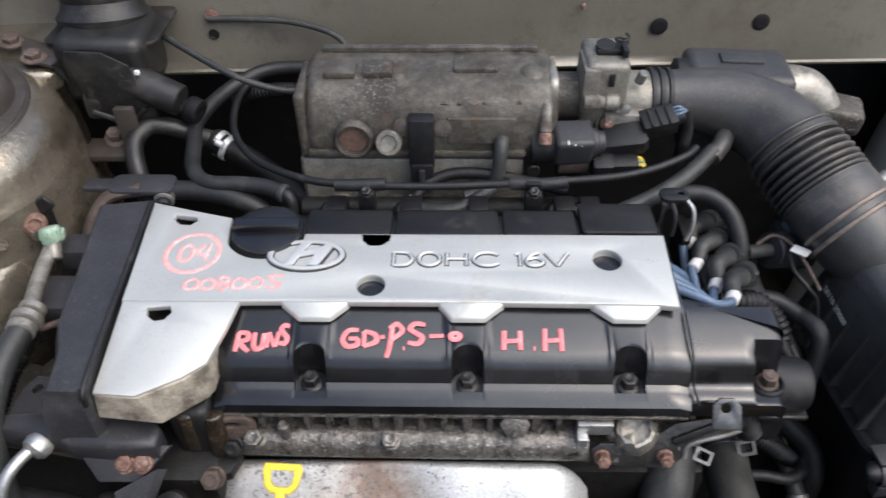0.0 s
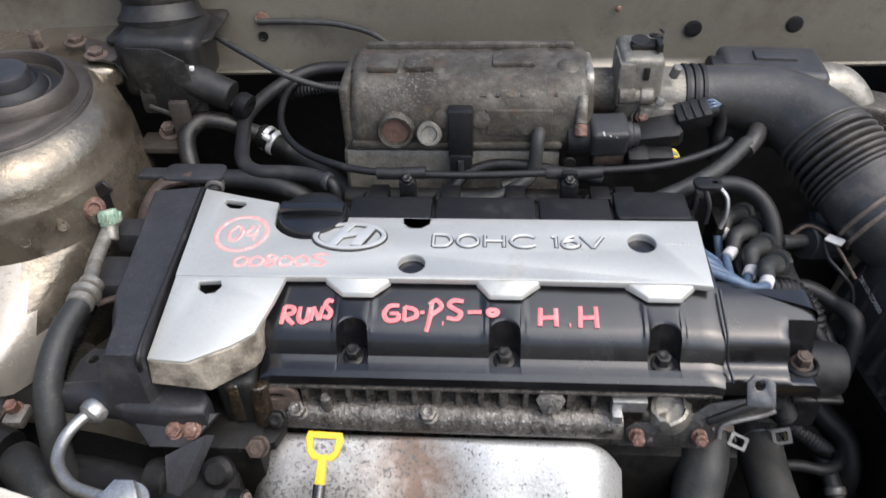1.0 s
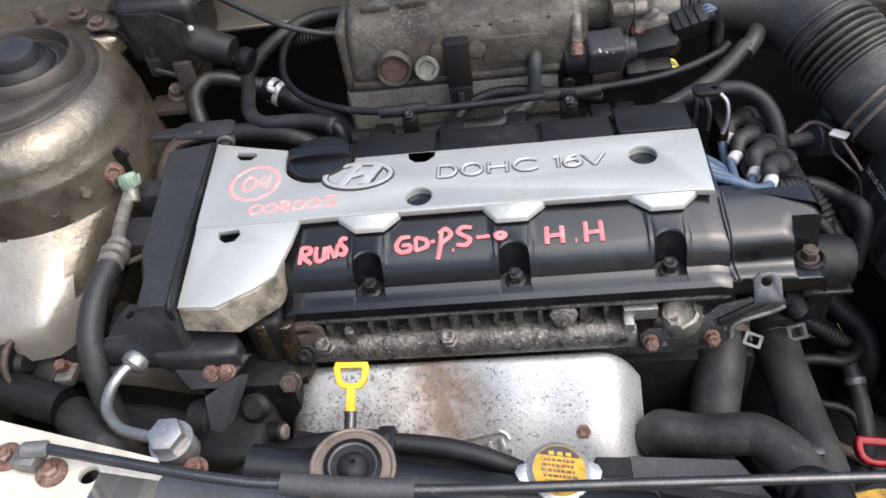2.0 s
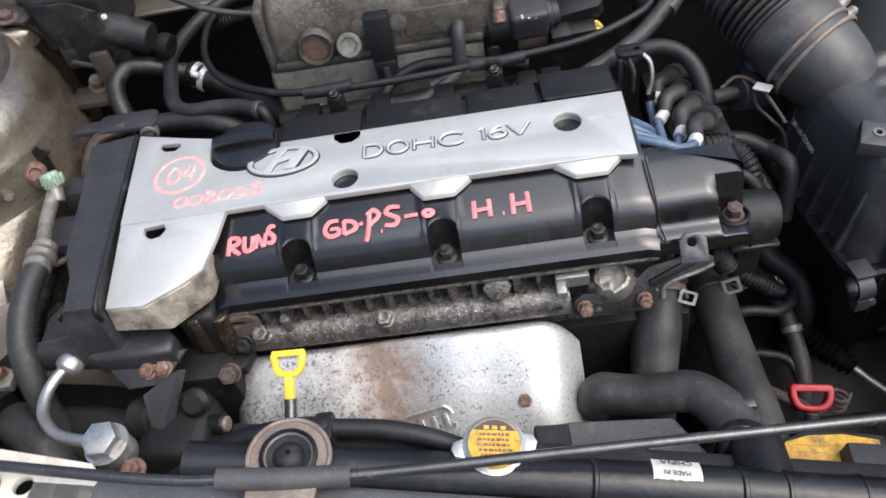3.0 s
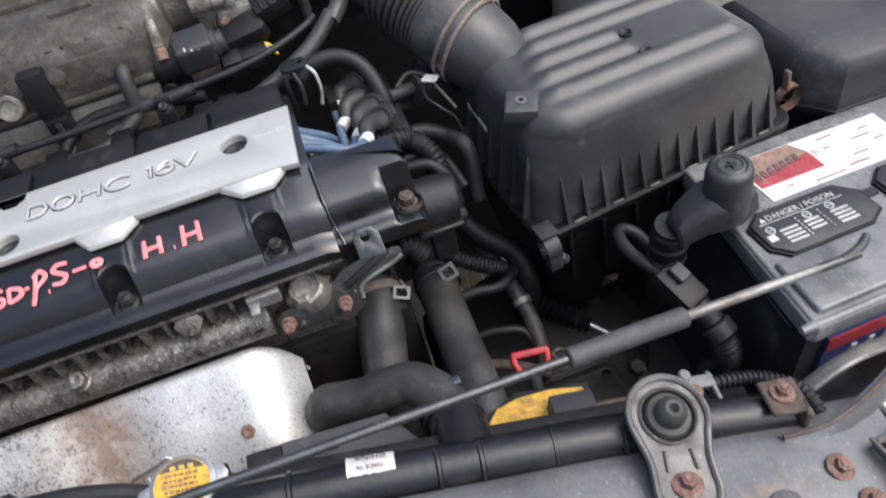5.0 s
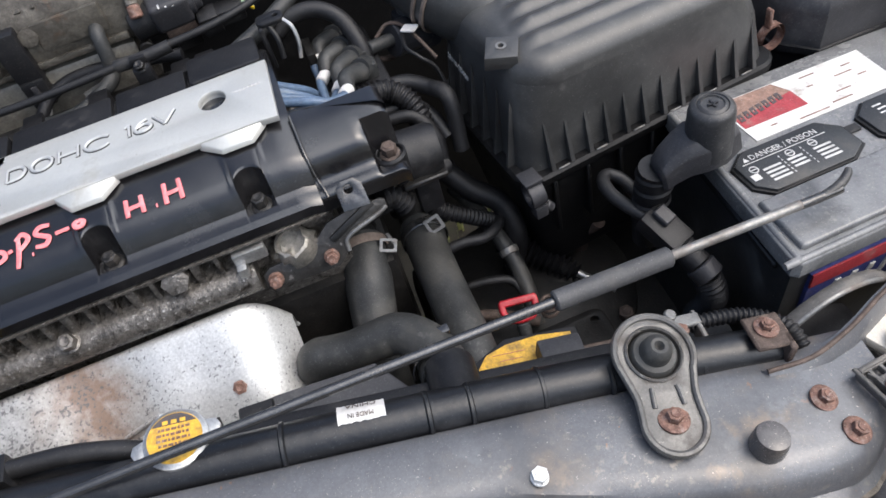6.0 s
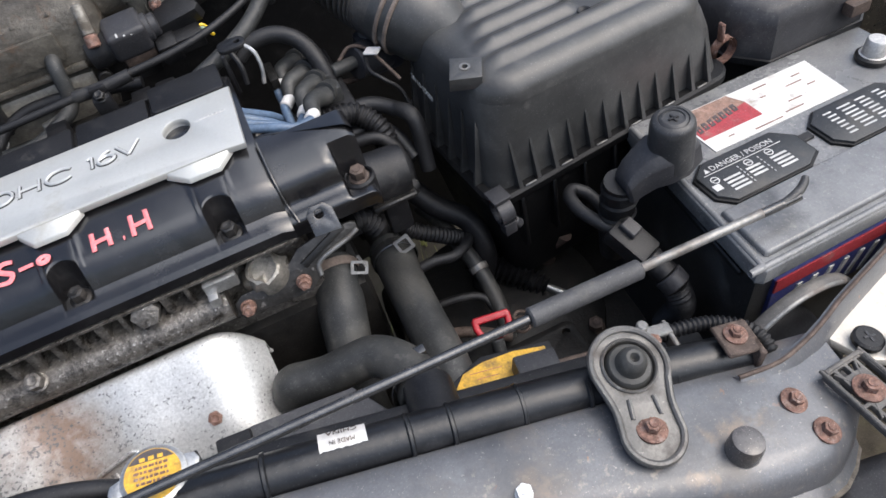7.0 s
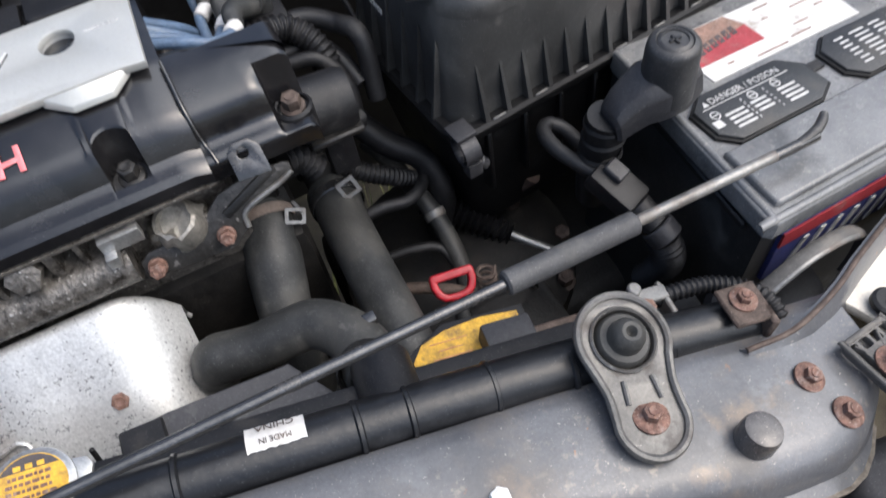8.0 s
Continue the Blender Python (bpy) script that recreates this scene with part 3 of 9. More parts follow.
# ---- inner wing and strut tower, by the timing belt ----
def strut_tower():
    ob = thing("strut_tower", "champagne painted strut tower, greasy and dusty, with a rubber top mount", "strut tower", (-0.30, 0.09, 0.55), kind="structure")
    c = Vector((-0.292, 0.106, 0))
    # a drum with two steps in its top, flaring below into the inner wing
    prof = [(0.100, 0.50), (0.100, 0.68), (0.099, 0.735), (0.098, 0.758), (0.0970, 0.772), (0.0960, 0.783), (0.0945, 0.797), (0.0925, 0.815), (0.0920, 0.8345), (0.0915, 0.850), (0.0905, 0.8640), (0.0902, 0.8665), (0.0885, 0.8690), (0.0870, 0.8780), (0.0845, 0.8850), (0.0800, 0.8915), (0.0740, 0.8960), (0.0690, 0.8985), (0.0660, 0.8990), (0.03, 0.8995)]

    def shaped(profile):
        bm = lathe(profile, c, c + Vector((0, 0, 1)), 96, False)
        for v in bm.verts:
            d = v.co - c
            wob = 1 + 0.012 * noise.noise(v.co * 9)
            v.co.x, v.co.y = c.x + d.x * wob, c.y + d.y * wob
            v.co.x = c.x + (v.co.x - c.x) * (0.86 if v.co.x > c.x else 1.0)
            if d.y < 0 and v.co.z > 0.6:
                v.co.y -= 0.050 * min(1.0, max(0.0, (0.834 - v.co.z) / 0.036)) * min(1.0, max(0.0, (v.co.z - 0.740) / 0.030)) * min(1.0, max(0.0, (-0.215 - v.co.x) / 0.05))
            v.co.x = min(v.co.x, -0.199 - 0.16 * max(0.0, 0.88 - v.co.z))
            v.co.z += (c.x - v.co.x) * 0.06 + (v.co.y - c.y) * 0.05 + 0.0012 * noise.noise(v.co * 34)
        return bm

    skirt = [(0.100, 0.50), (0.100, 0.68), (0.099, 0.725), (0.0985, 0.745), (0.098, 0.758), (0.0975, 0.772), (0.097, 0.785), (0.0965, 0.794), (0.096, 0.800), (0.0955, 0.806), (0.095, 0.812), (0.0945, 0.818), (0.094, 0.823), (0.0935, 0.827), (0.0932, 0.8305), (0.0926, 0.8335)]
    whole = [*skirt, *((r, z) for r, z in prof if z > 0.8335)]

    def kept(apron):
        bm = shaped(whole)
        drop = []
        for f in bm.faces:
            m = f.calc_center_median()
            edge = 0.829 - 2.6 * max(0.0, m.x + 0.262)
            if (m.z < edge) != apron:
                drop.append(f)
        bmesh.ops.delete(bm, geom=drop, context="FACES")
        return bm

    part("drum", kept(False), paint_tower, ob)
    # apron faces up, so it gets the paint copy coloured as lit
    part("apron", kept(True), wing_paint, ob, "glossy apron below the drum, coloured pale as lit, smudged with dirt")
    bm = lathe([(0.0690, 0.897), (0.0682, 0.9000), (0.0670, 0.9010), (0.0655, 0.9006), (0.0640, 0.9012), (0.0600, 0.9020), (0.0560, 0.9022), (0.0545, 0.9034), (0.052, 0.9046), (0.047, 0.9060), (0.042, 0.9068), (0.01, 0.9070)], c, c + Vector((0, 0, 1)), 80, False)
    for v in bm.verts:
        v.co.x = c.x + (v.co.x - c.x) * (0.86 if v.co.x > c.x else 1.0)
        v.co.z += (c.x - v.co.x) * 0.06 + (v.co.y - c.y) * 0.05
    part("top_plate", bm, tower_top_paint, ob, "stepped top plate, brown with dust")
    shelf = sheet([(-0.46, 0.255), (-0.46, 0.135), (-0.300, 0.150), (-0.262, 0.158), (-0.240, 0.160), (-0.2335, 0.168), (-0.2330, 0.188), (-0.245, 0.255)][::-1], 0.880, 0.8985, (), 0.006, None, 3)
    part("rear_shelf", shelf, paint_tower, ob, "flat dusty shelf joining the bulkhead")
    top = Vector((-0.2860, 0.1120, 0.9100))
    axis = Vector((0.08, -0.05, 1))
    part("mount_ring", lathe([(0.0450, -0.010), (0.0442, -0.003), (0.0415, 0.0040), (0.0398, 0.0056), (0.0382, 0.0052), (0.0372, 0.0030), (0.0362, -0.0055), (0.018, -0.0055)], top, top + axis, 56), tower_top_paint, ob, "brown dusty pressed steel mount ring")
    part("mount_rubber", lathe([(0.0345, -0.0055), (0.0335, -0.0030), (0.0290, -0.0020), (0.0270, -0.0035), (0.0245, 0.0020), (0.0215, 0.0042), (0.0195, 0.0022), (0.005, 0.002)], top, top + axis, 48), rubber, ob, "dark rubber mount")
    part("dust_cap", lathe([(0.0170, 0.000), (0.0170, 0.0095), (0.0160, 0.0115), (0.0140, 0.0122), (0.001, 0.0126)], top, top + axis, 40), grey_plastic, ob, "grey plastic dust cap")
    bolt(top + Vector((-0.010, 0.066, -0.004)), axis, ob, 0.008, 0.014, 0.007, rust_dark)
    # weld studs and small dents on the flank
    for a, z in ((-66, 0.842), (-50, 0.846), (-60, 0.822), (-36, 0.840), (-78, 0.836)):
        r = 0.0890
        p = Vector((c.x + math.cos(radians(a)) * r, c.y + math.sin(radians(a)) * r, z))
        part("weld_stud", lathe([(0.0042, -0.003), (0.0036, 0.0004), (0.0028, 0.0004), (0.0024, -0.0004), (0.001, -0.0004)], p, p + Vector((math.cos(radians(a)), math.sin(radians(a)), 0.3)), 14), paint_tower, ob)
    return ob


strut_tower()


def inner_wing(name, x0, lean, label, material):
    sections = []
    for k in range(31):
        y = -0.28 + 0.70 * k / 30
        off = 0.012 * math.sin(y * 14)
        prof = [(0, 0.40), (0, 0.62), (-0.006 + off, 0.74), (-0.022 + off, 0.83), (-0.05, 0.875), (-0.10, 0.895), (-0.22, 0.90), (-0.22, 0.89), (-0.10, 0.885), (-0.055, 0.865), (-0.03, 0.82), (-0.012, 0.74), (-0.006, 0.62), (-0.006, 0.40)]
        sections.append([(x0 + lean * a, y, z - (0.13 if lean < 0 else 0)) for a, z in prof])
    return solid(name, loft(sections, closed=True), material, label, "inner wing", (x0, 0.05, 0.4), "structure")


inner_wing("inner_wing_left", -0.350, 1, "champagne painted inner wing, dirty", paint_tower)
inner_wing("inner_wing_right", 0.70, -1, "champagne painted inner wing beside the battery tray", paint_tower)


def right_tower():
    c = Vector((0.632, 0.285, 0))
    bm = lathe([(0.185, 0.45), (0.172, 0.62), (0.164, 0.72), (0.157, 0.78), (0.146, 0.825), (0.125, 0.855), (0.095, 0.870), (0.06, 0.875), (0.01, 0.875)], c, c + Vector((0, 0, 1)), 60, False)
    for v in bm.verts:
        v.co += (v.co - Vector((c.x, c.y, v.co.z))) * 0.03 * noise.noise(v.co * 8)
    ob = solid("strut_tower", bm, tower_cream, "pale champagne painted strut tower behind the air filter box", "strut tower", (0.632, 0.285, 0.45), "structure")
    part("hole_rim", lathe([(0.007, 0), (0.007, 0.001), (0.005, 0.001), (0.005, -0.004), (0.0005, -0.004)], (0.5075, 0.1945, 0.790), (-0.303, -0.396, 0.94), 20, False), black_plastic, ob, "dark drilled hole")
    return ob


right_tower()


# ---- radiator support across the front ----
def radiator_support():
    ob = thing("radiator_support", "faded black painted radiator support panel with rusty bolts", "radiator support", on_body(-0.17, -0.01, -0.03), kind="structure")
    sections, lips = [], []
    us = np.linspace(-0.47, 0.118, 50)
    for u in us:
        s = (u + 0.171) / 0.29
        front = -0.012 - 0.030 * max(0.0, 1 - (abs(s) - 0.78) ** 2 * 3.2) if abs(s) > 0.3 else -0.012 - 0.030 * max(0.0, 1 - 0.48 ** 2 * 3.2) + 0.004 * (0.3 - abs(s)) / 0.3
        rear = 0.0265 + (0.0075 if u > 0.09 else 0)
        end = max(0.0, (u - 0.075) / 0.043) if u > 0.075 else 0
        front += 0.020 * end * end
        drop = 0.010 * end
        prof = [(rear, -0.050), (rear, -0.004), (rear - 0.003, -0.001), (rear - 0.010, 0.0), (front + 0.016, 0.0), (front + 0.006, -0.003 - drop * 0.5), (front + 0.001, -0.010 - drop), (front - 0.001, -0.020 - drop),
                (front - 0.008, -0.023 - drop), (front - 0.008, -0.026 - drop), (front + 0.004, -0.026 - drop), (front + 0.004, -0.050)]
        sections.append([BODY @ Vector((u, a, b)) for a, b in prof])
        worn = 0.0012 * noise.noise(Vector((u * 160, 0.5, 0)))
        lips.append([BODY @ Vector((u, a, b)) for a, b in ((front - 0.0092 + worn, -0.0225 - drop), (front - 0.0092 + worn, -0.0268 - drop), (front + 0.0010, -0.0268 - drop), (front - 0.0015 + worn, -0.0222 - drop))])
    part("top_panel", loft(sections, closed=True), support_black, ob)
    part("lower_lip", loft(lips, closed=True), lip_dust, ob, "rough lower lip caked with brown dust")
    for u, v, w, mat_ in ((0.079, -0.004, 0.0, rust), (0.0855, -0.0235, -0.001, rust)):
        bolt(BODY @ Vector((u, v, w)), BODY.to_3x3() @ Vector((0.1, -0.15, 1)), ob, 0.0070, 0.0055, 0.0072, mat_, "rusty washer bolt")
    bolt(BODY @ Vector((-0.0725, -0.0105, 0)), BODY.to_3x3() @ Vector((0, 0, 1)), ob, 0.0075, 0.005, 0.0045, print_white, "white painted hex bolt")
    part("rubber_stop", lathe([(0.0085, 0), (0.0090, 0.002), (0.0086, 0.010), (0.0078, 0.0128), (0.005, 0.0138), (0.001, 0.0138)], BODY @ Vector((0.0385, -0.0215, -0.001)), BODY @ Vector((0.0335, -0.0245, 0.5)), 32), stop_rubber, ob, "dark rounded rubber bonnet stop")
    bolt(BODY @ Vector((0.022, -0.043, -0.018)), BODY.to_3x3() @ Vector((0, -1, 0.3)), ob, 0.010, 0.007, 0.008, rust)
    return ob


radiator_support()


# pale headlamp panels at both ends of the support
def lamp_panel(name, outline, holes, label):
    bm = sheet(outline, -0.006, 0.0, holes, 0.0012, BODY)
    return solid(name, bm, paint_white, label, "lamp panel", on_body(*outline[0], -0.006), "structure")


lamp_panel("lamp_panel_left", [(-0.66, 0.075), (-0.60, 0.045), (-0.538, 0.037), (-0.445, 0.0285), (-0.4385, 0.020), (-0.434, -0.02), (-0.44, -0.07), (-0.66, -0.07)], [round_loop(-0.475, 0.0145, 0.0048, seg=18)],
           "pale painted headlamp mounting panel with a drilled hole")
right_panel = lamp_panel("lamp_panel_right", [(0.119, 0.028), (0.127, 0.038), (0.16, 0.052), (0.195, 0.068), (0.27, 0.10), (0.27, -0.01), (0.20, -0.012), (0.150, 0.000), (0.133, 0.006)], [],
                         "pale painted headlamp panel end with a flanged edge")


# flange that climbs from the support to the lamp panel
def support_flange():
    line = [(0.060, 0.014), (0.085, 0.0155), (0.105, 0.022), (0.119, 0.0285), (0.135, 0.0375), (0.160, 0.050), (0.195, 0.067), (0.24, 0.088)]
    secs = []
    for k, (u, v) in enumerate(line):
        h = (0.002, 0.004, 0.008, 0.011, 0.012, 0.012, 0.012, 0.012)[k]
        secs.append([BODY @ Vector((u + a, v + b, w)) for a, b, w in ((0.003, -0.006, -0.004), (0.000, 0.0, h - 0.002), (-0.001, 0.002, h), (-0.003, 0.004, h - 0.001), (-0.003, 0.004, -0.045), (0.0, 0.001, -0.045))])
    ob = solid("support_flange", loft(secs, closed=True), support_black, "grey upturned flange of the support with a brown edge", "flange", on_body(0.12, 0.03, -0.04), "structure")
    part("edge", tube([s[2] for s in secs], 0.0014, 8, 4), rust_dark, ob, "dusty brown edge")
    return ob


support_flange()


# ---- engine: block and head ----
def engine_block():
    ob = thing("engine", "dark oily cast engine block and cylinder head", "engine", (0.04, 0.02, 0.42))
    part("block", box((0.04, 0.035, 0.585), (0.34, 0.17, 0.30), 0.012), iron_dark, ob, "iron block coloured near-black for the bay's shade")
    part("cylinder_head", box((0.045, 0.022, 0.768), (0.275, 0.128, 0.072), 0.004), oily_iron, ob, "oily cast cylinder head")
    # fins below the rocker cover flange
    for k in range(15):
        x = -0.062 + 0.0131 * k
        if 0.112 < x < 0.138:
            continue
        wide = 0.0044 + 0.0012 * math.sin(k * 2.3)
        part("fin", box((x, -0.048, 0.795), (wide, 0.016, 0.022), 0.0012), oily_iron, ob)
    part("head_lip", box((0.045, -0.046, 0.8045), (0.268, 0.022, 0.004), 0.001), oily_iron, ob, "grimy head flange")
    # exhaust flange rail with a bolt boss
    part("rail", tube([(-0.096, -0.0535, 0.778), (-0.03, -0.0545, 0.7775), (0.05, -0.0545, 0.7765), (0.126, -0.0545, 0.776)], 0.0108, 20, 8), oily_iron, ob, "oily speckled cast rail")
    part("ledge", box((0.015, -0.047, 0.783), (0.218, 0.020, 0.009), 0.003), oily_iron, ob)
    for x in (-0.066, 0.012):
        bolt((x, -0.0605, 0.7850), (0, -0.5, 1), ob, 0.009, 0.008, 0.006, oily_iron)
    part("stud", rod((-0.0485, -0.058, 0.782), (-0.0485, -0.060, 0.799), 0.0032), oily_iron, ob)
    part("hex_plug", hexagon((0.083, -0.052, 0.795), (0.083, -0.060, 0.800), 0.015), oily_iron, ob, "large hex plug")
    # sender and water outlet at the gearbox end
    boss = lathe([(0.0130, 0), (0.0135, 0.004), (0.0120, 0.010), (0.0105, 0.014), (0.0085, 0.0145), (0.0080, 0.011), (0.001, 0.010)], (0.154, -0.050, 0.779), (0.151, -0.062, 0.806), 28)
    for v in boss.verts:
        v.co += Vector((1, 1, 1)) * 0.0018 * noise.noise(v.co * 240)
    part("outlet", boss, alu_light, ob, "bright chipped aluminium outlet boss")
    part("outlet_foot", box((0.153, -0.050, 0.778), (0.032, 0.014, 0.016), 0.004, 3), cast_alu, ob)
    part("bracket_tab", box((0.128, -0.058, 0.797), (0.020, 0.006, 0.009), 0.001), steel, ob, "bright steel wiring tab")
    part("tab_wing", box((0.121, -0.060, 0.791), (0.006, 0.012, 0.007), 0.001), steel, ob)
    return ob


engine_block()


def lifting_hook():
    ob = thing("lifting_eye", "small dark steel lifting eye bolted to the head", "lifting eye", (-0.078, -0.058, 0.776))
    m = frame_of((-0.078, -0.060, 0.779), (1, 0.1, 0), (0, -0.55, 1)) @ Matrix.Rotation(radians(60), 4, "X")
    part("plate", sheet(rounded(-0.0135, -0.002, 0.0135, 0.026, 0.008), -0.002, 0.002, [round_loop(0, 0.020, 0.005, 0.0024, 16)], 0.0008, m), rust_dark, ob)
    bolt((-0.078, -0.064, 0.783), (0, -0.8, 0.6), ob, 0.009, 0.006, 0.006, iron_dark)


lifting_hook()

WELLS = (-0.032, 0.056, 0.146)


def rocker_cover():
    """Black plastic rocker cover: a profile swept along the engine, pocketed at each bolt."""
    ob = thing("rocker_cover", "satin black rocker cover with marker writing and three bolt pockets", "rocker cover", (0.05, 0.0, 0.806))
    xs = sorted({round(float(x), 5) for x in [*np.linspace(-0.0855, 0.1795, 40), *(w + d for w in WELLS for d in (-0.0155, -0.0124, -0.0112, -0.0100, -0.0091, -0.0089, -0.0086, -0.0080, -0.0070, -0.0055, -0.0035, 0, 0.0035, 0.0055, 0.0070, 0.0080, 0.0086, 0.0089, 0.0091, 0.0100, 0.0112, 0.0124, 0.0155))]})
    sections = []
    for x in xs:
        near = min(WELLS, key=lambda w: abs(w - x))
        d = abs(x - near)
        rise = 0.0014 if d < 0.0112 else (0.0014 * max(0, 1 - (d - 0.0112) / 0.0012))
        end = 0.0022 * max(0, 1 - (x + 0.0855) / 0.004) + 0.0022 * max(0, 1 - (0.1795 - x) / 0.004)
        prof = [(0.074, 0.806), (0.074, 0.838), (0.071, 0.8440), (0.066, 0.8455), (0.046, 0.8455), (-0.006, 0.8455), (-0.012, 0.8440 + rise * 0.3)]
        if d < 0.0090:
            arc = 0.0080 * math.sqrt(max(0.0, 1 - (d / 0.0090) ** 2))
            y0 = -0.0405 + arc
            z0 = 0.8362 + rise + (y0 + 0.035) * (0.30 if y0 > -0.035 else 0.58)
            prof += [(-0.024, 0.8395 + rise * 0.5), (y0 + 0.0006, z0 + 0.0002), (y0 - 0.0003, z0 - 0.0010), (y0 - 0.0008, 0.8195), (y0 - 0.003, 0.8160), (-0.0494, 0.8150), (-0.0506, 0.8176)]
        else:
            prof += [(-0.024, 0.8395 + rise * 0.5), (-0.035, 0.8362 + rise), (-0.0405, 0.8330 + rise * 0.6), (-0.0435, 0.8275), (-0.0465, 0.8200), (-0.0490, 0.8184), (-0.0506, 0.8178)]
        prof += [(-0.0552, 0.8168), (-0.0580, 0.8140), (-0.0585, 0.8080), (-0.0560, 0.8060)]
        sections.append([(x, y, z - end) for y, z in prof])
    bm = loft(sections)
    ends = []
    for s in (sections[0], sections[-1]):
        e = bmesh.new()
        e.faces.new([e.verts.new(p) for p in s])
        ends.append(e)
    cover = part("cover", joined(bm, *ends), rocker_black, ob, "satin black plastic", 32)
    for x in WELLS:
        bolt((x, -0.0435, 0.8153), (0, -0.12, 1), ob, 0.0080, 0.008, 0.0064, grimy_bracket, "greasy dark flange bolt")
    part("gasket", box((0.047, -0.0565, 0.8052), (0.264, 0.0045, 0.0022), 0.0006), oily_iron, ob, "oily gasket edge")
    # coil covers behind the plate
    for x0, x1 in ((-0.046, 0.008), (0.011, 0.076), (0.079, 0.125), (0.128, 0.175)):
        part("rear_panel", sheet(rounded(x0, 0.0475, x1, 0.072 if x0 < 0.12 else 0.077, 0.003), 0.8445, 0.8485 + (0.002 if x0 > 0.12 else 0), (), 0.0010), black_plastic, ob, "dusty black plastic panel")
    # the raised end over the cam at the gearbox side, with a pocket for its corner bolt
    secs = []
    prof = [(q.x, q.y) for q in curve_points([(y, z, 0) for y, z in ((0.0060, 0.786), (0.0055, 0.830), (0.0035, 0.8370), (-0.002, 0.8396), (-0.012, 0.8390), (-0.022, 0.8362), (-0.0320, 0.8325), (-0.0370, 0.8290), (-0.0398, 0.8230), (-0.0420, 0.8165), (-0.0450, 0.8142), (-0.0495, 0.8130), (-0.0525, 0.8102), (-0.0532, 0.8010))], 3)]
    for x in (0.1790, 0.1815, 0.1850, 0.190, 0.197, 0.204, 0.210, 0.2145, 0.2168, 0.2178, 0.2186, 0.2230, 0.2270, 0.2305, 0.2330, 0.2345):
        e = 0.0035 * max(0, 1 - (0.2345 - x) / 0.005) ** 2
        dip = min(1.0, max(0.0, (x - 0.2166) / 0.0018))
        row = []
        for y, z in prof:
            back = 0.020 * max(0, (x - 0.186) / 0.0485) if y > -0.004 else 0
            into = min(1.0, max(0.0, (-0.0275 - y) / 0.0030)) * dip
            low = min(z, 0.8105)
            row.append((x, y - back, z + (low - z) * into - e))
        secs.append(row)
    ends = []
    for s in (secs[0], secs[-1]):
        e = bmesh.new()
        e.faces.new([e.verts.new(p) for p in s])
        ends.append(e)
    part("end_cover", joined(loft(secs), *ends), rocker_black, ob, "black cam end housing", 42)
    part("seam", tube([(0.1797, -0.012, 0.8445), (0.1800, -0.024, 0.8400), (0.1802, -0.0345, 0.8365), (0.1806, -0.0405, 0.8320), (0.1810, -0.0440, 0.8255), (0.1818, -0.0470, 0.8195), (0.1830, -0.0515, 0.8172), (0.1838, -0.0560, 0.8140)], 0.0009, 8, 4), rocker_black, ob, "rounded lip of the cover end")
    part("bolt_boss", lathe([(0.0098, -0.016), (0.0098, 0.0015), (0.0086, 0.0030), (0.0078, 0.0025), (0.0074, 0.0005), (0.001, 0.0005)], (0.2272, -0.0370, 0.8100), (0.2272, -0.0375, 0.9), 28), black_plastic, ob, "grimy round bolt boss")
    bolt((0.2272, -0.0370, 0.8105), (0, -0.1, 1), ob, 0.0085, 0.008, 0.0062, rust_dark, "rusty flange bolt")
    return ob


rocker = rocker_cover()

# the sloping writing panels of the rocker cover: x along the engine, y up the slope
SLOPE = frame_of((0, -0.0365, 0.8364), (1, 0, 0), (0, -0.31, 0.95))


def glyphs(strokes, x, y, w, h):
    return [[(x + a * w, y + b * h) for a, b in line] for line in strokes]


INK = {
    "R": [[(0, 0), (0.05, 0.5), (0.1, 1)], [(0.1, 1), (0.75, 0.95), (0.8, 0.65), (0.15, 0.5)], [(0.2, 0.5), (0.55, 0.25), (1, 0)]],
    "U": [[(0.05, 0.95), (0.05, 0.25), (0.4, 0.0), (0.85, 0.2), (0.9, 0.9)], [(0.9, 0.9), (0.9, 0.0)]],
    "N": [[(0, 0), (0.1, 0.9)], [(0.1, 0.9), (0.75, 0.05)], [(0.75, 0.05), (0.95, 0.95)]],
    "S": [[(1, 0.95), (0.4, 1), (0.1, 0.75), (0.5, 0.5), (0.85, 0.3), (0.6, 0.0), (0.0, 0.05)]],
    "G": [[(0.9, 0.95), (0.3, 0.9), (0.0, 0.4), (0.3, 0.0), (0.85, 0.1), (0.9, 0.45)], [(0.9, 0.45), (0.35, 0.45)]],
    "D": [[(0.1, 0), (0.1, 0.95)], [(0.1, 0.95), (0.8, 0.75), (0.9, 0.3), (0.1, 0.0)]],
    "P": [[(0.0, -0.25), (0.2, 0.4), (0.3, 1.15)], [(0.1, 1.0), (0.6, 1.2), (0.95, 0.9), (0.3, 0.5)]],
    "H": [[(0.05, 0), (0.1, 1)], [(0.9, 0), (0.9, 1)], [(0.1, 0.45), (0.9, 0.5)]],
    "0": [[(0.5, 1), (0.05, 0.6), (0.2, 0.05), (0.75, 0.05), (0.95, 0.6), (0.5, 1)]],
    "8": [[(0.8, 0.9), (0.3, 1), (0.15, 0.7), (0.85, 0.3), (0.5, 0), (0.1, 0.25), (0.8, 0.65), (0.8, 0.9)]],
    "4": [[(0.35, 1), (0.1, 0.4), (0.95, 0.45)], [(0.8, 1.0), (0.7, 0.0)]],
}


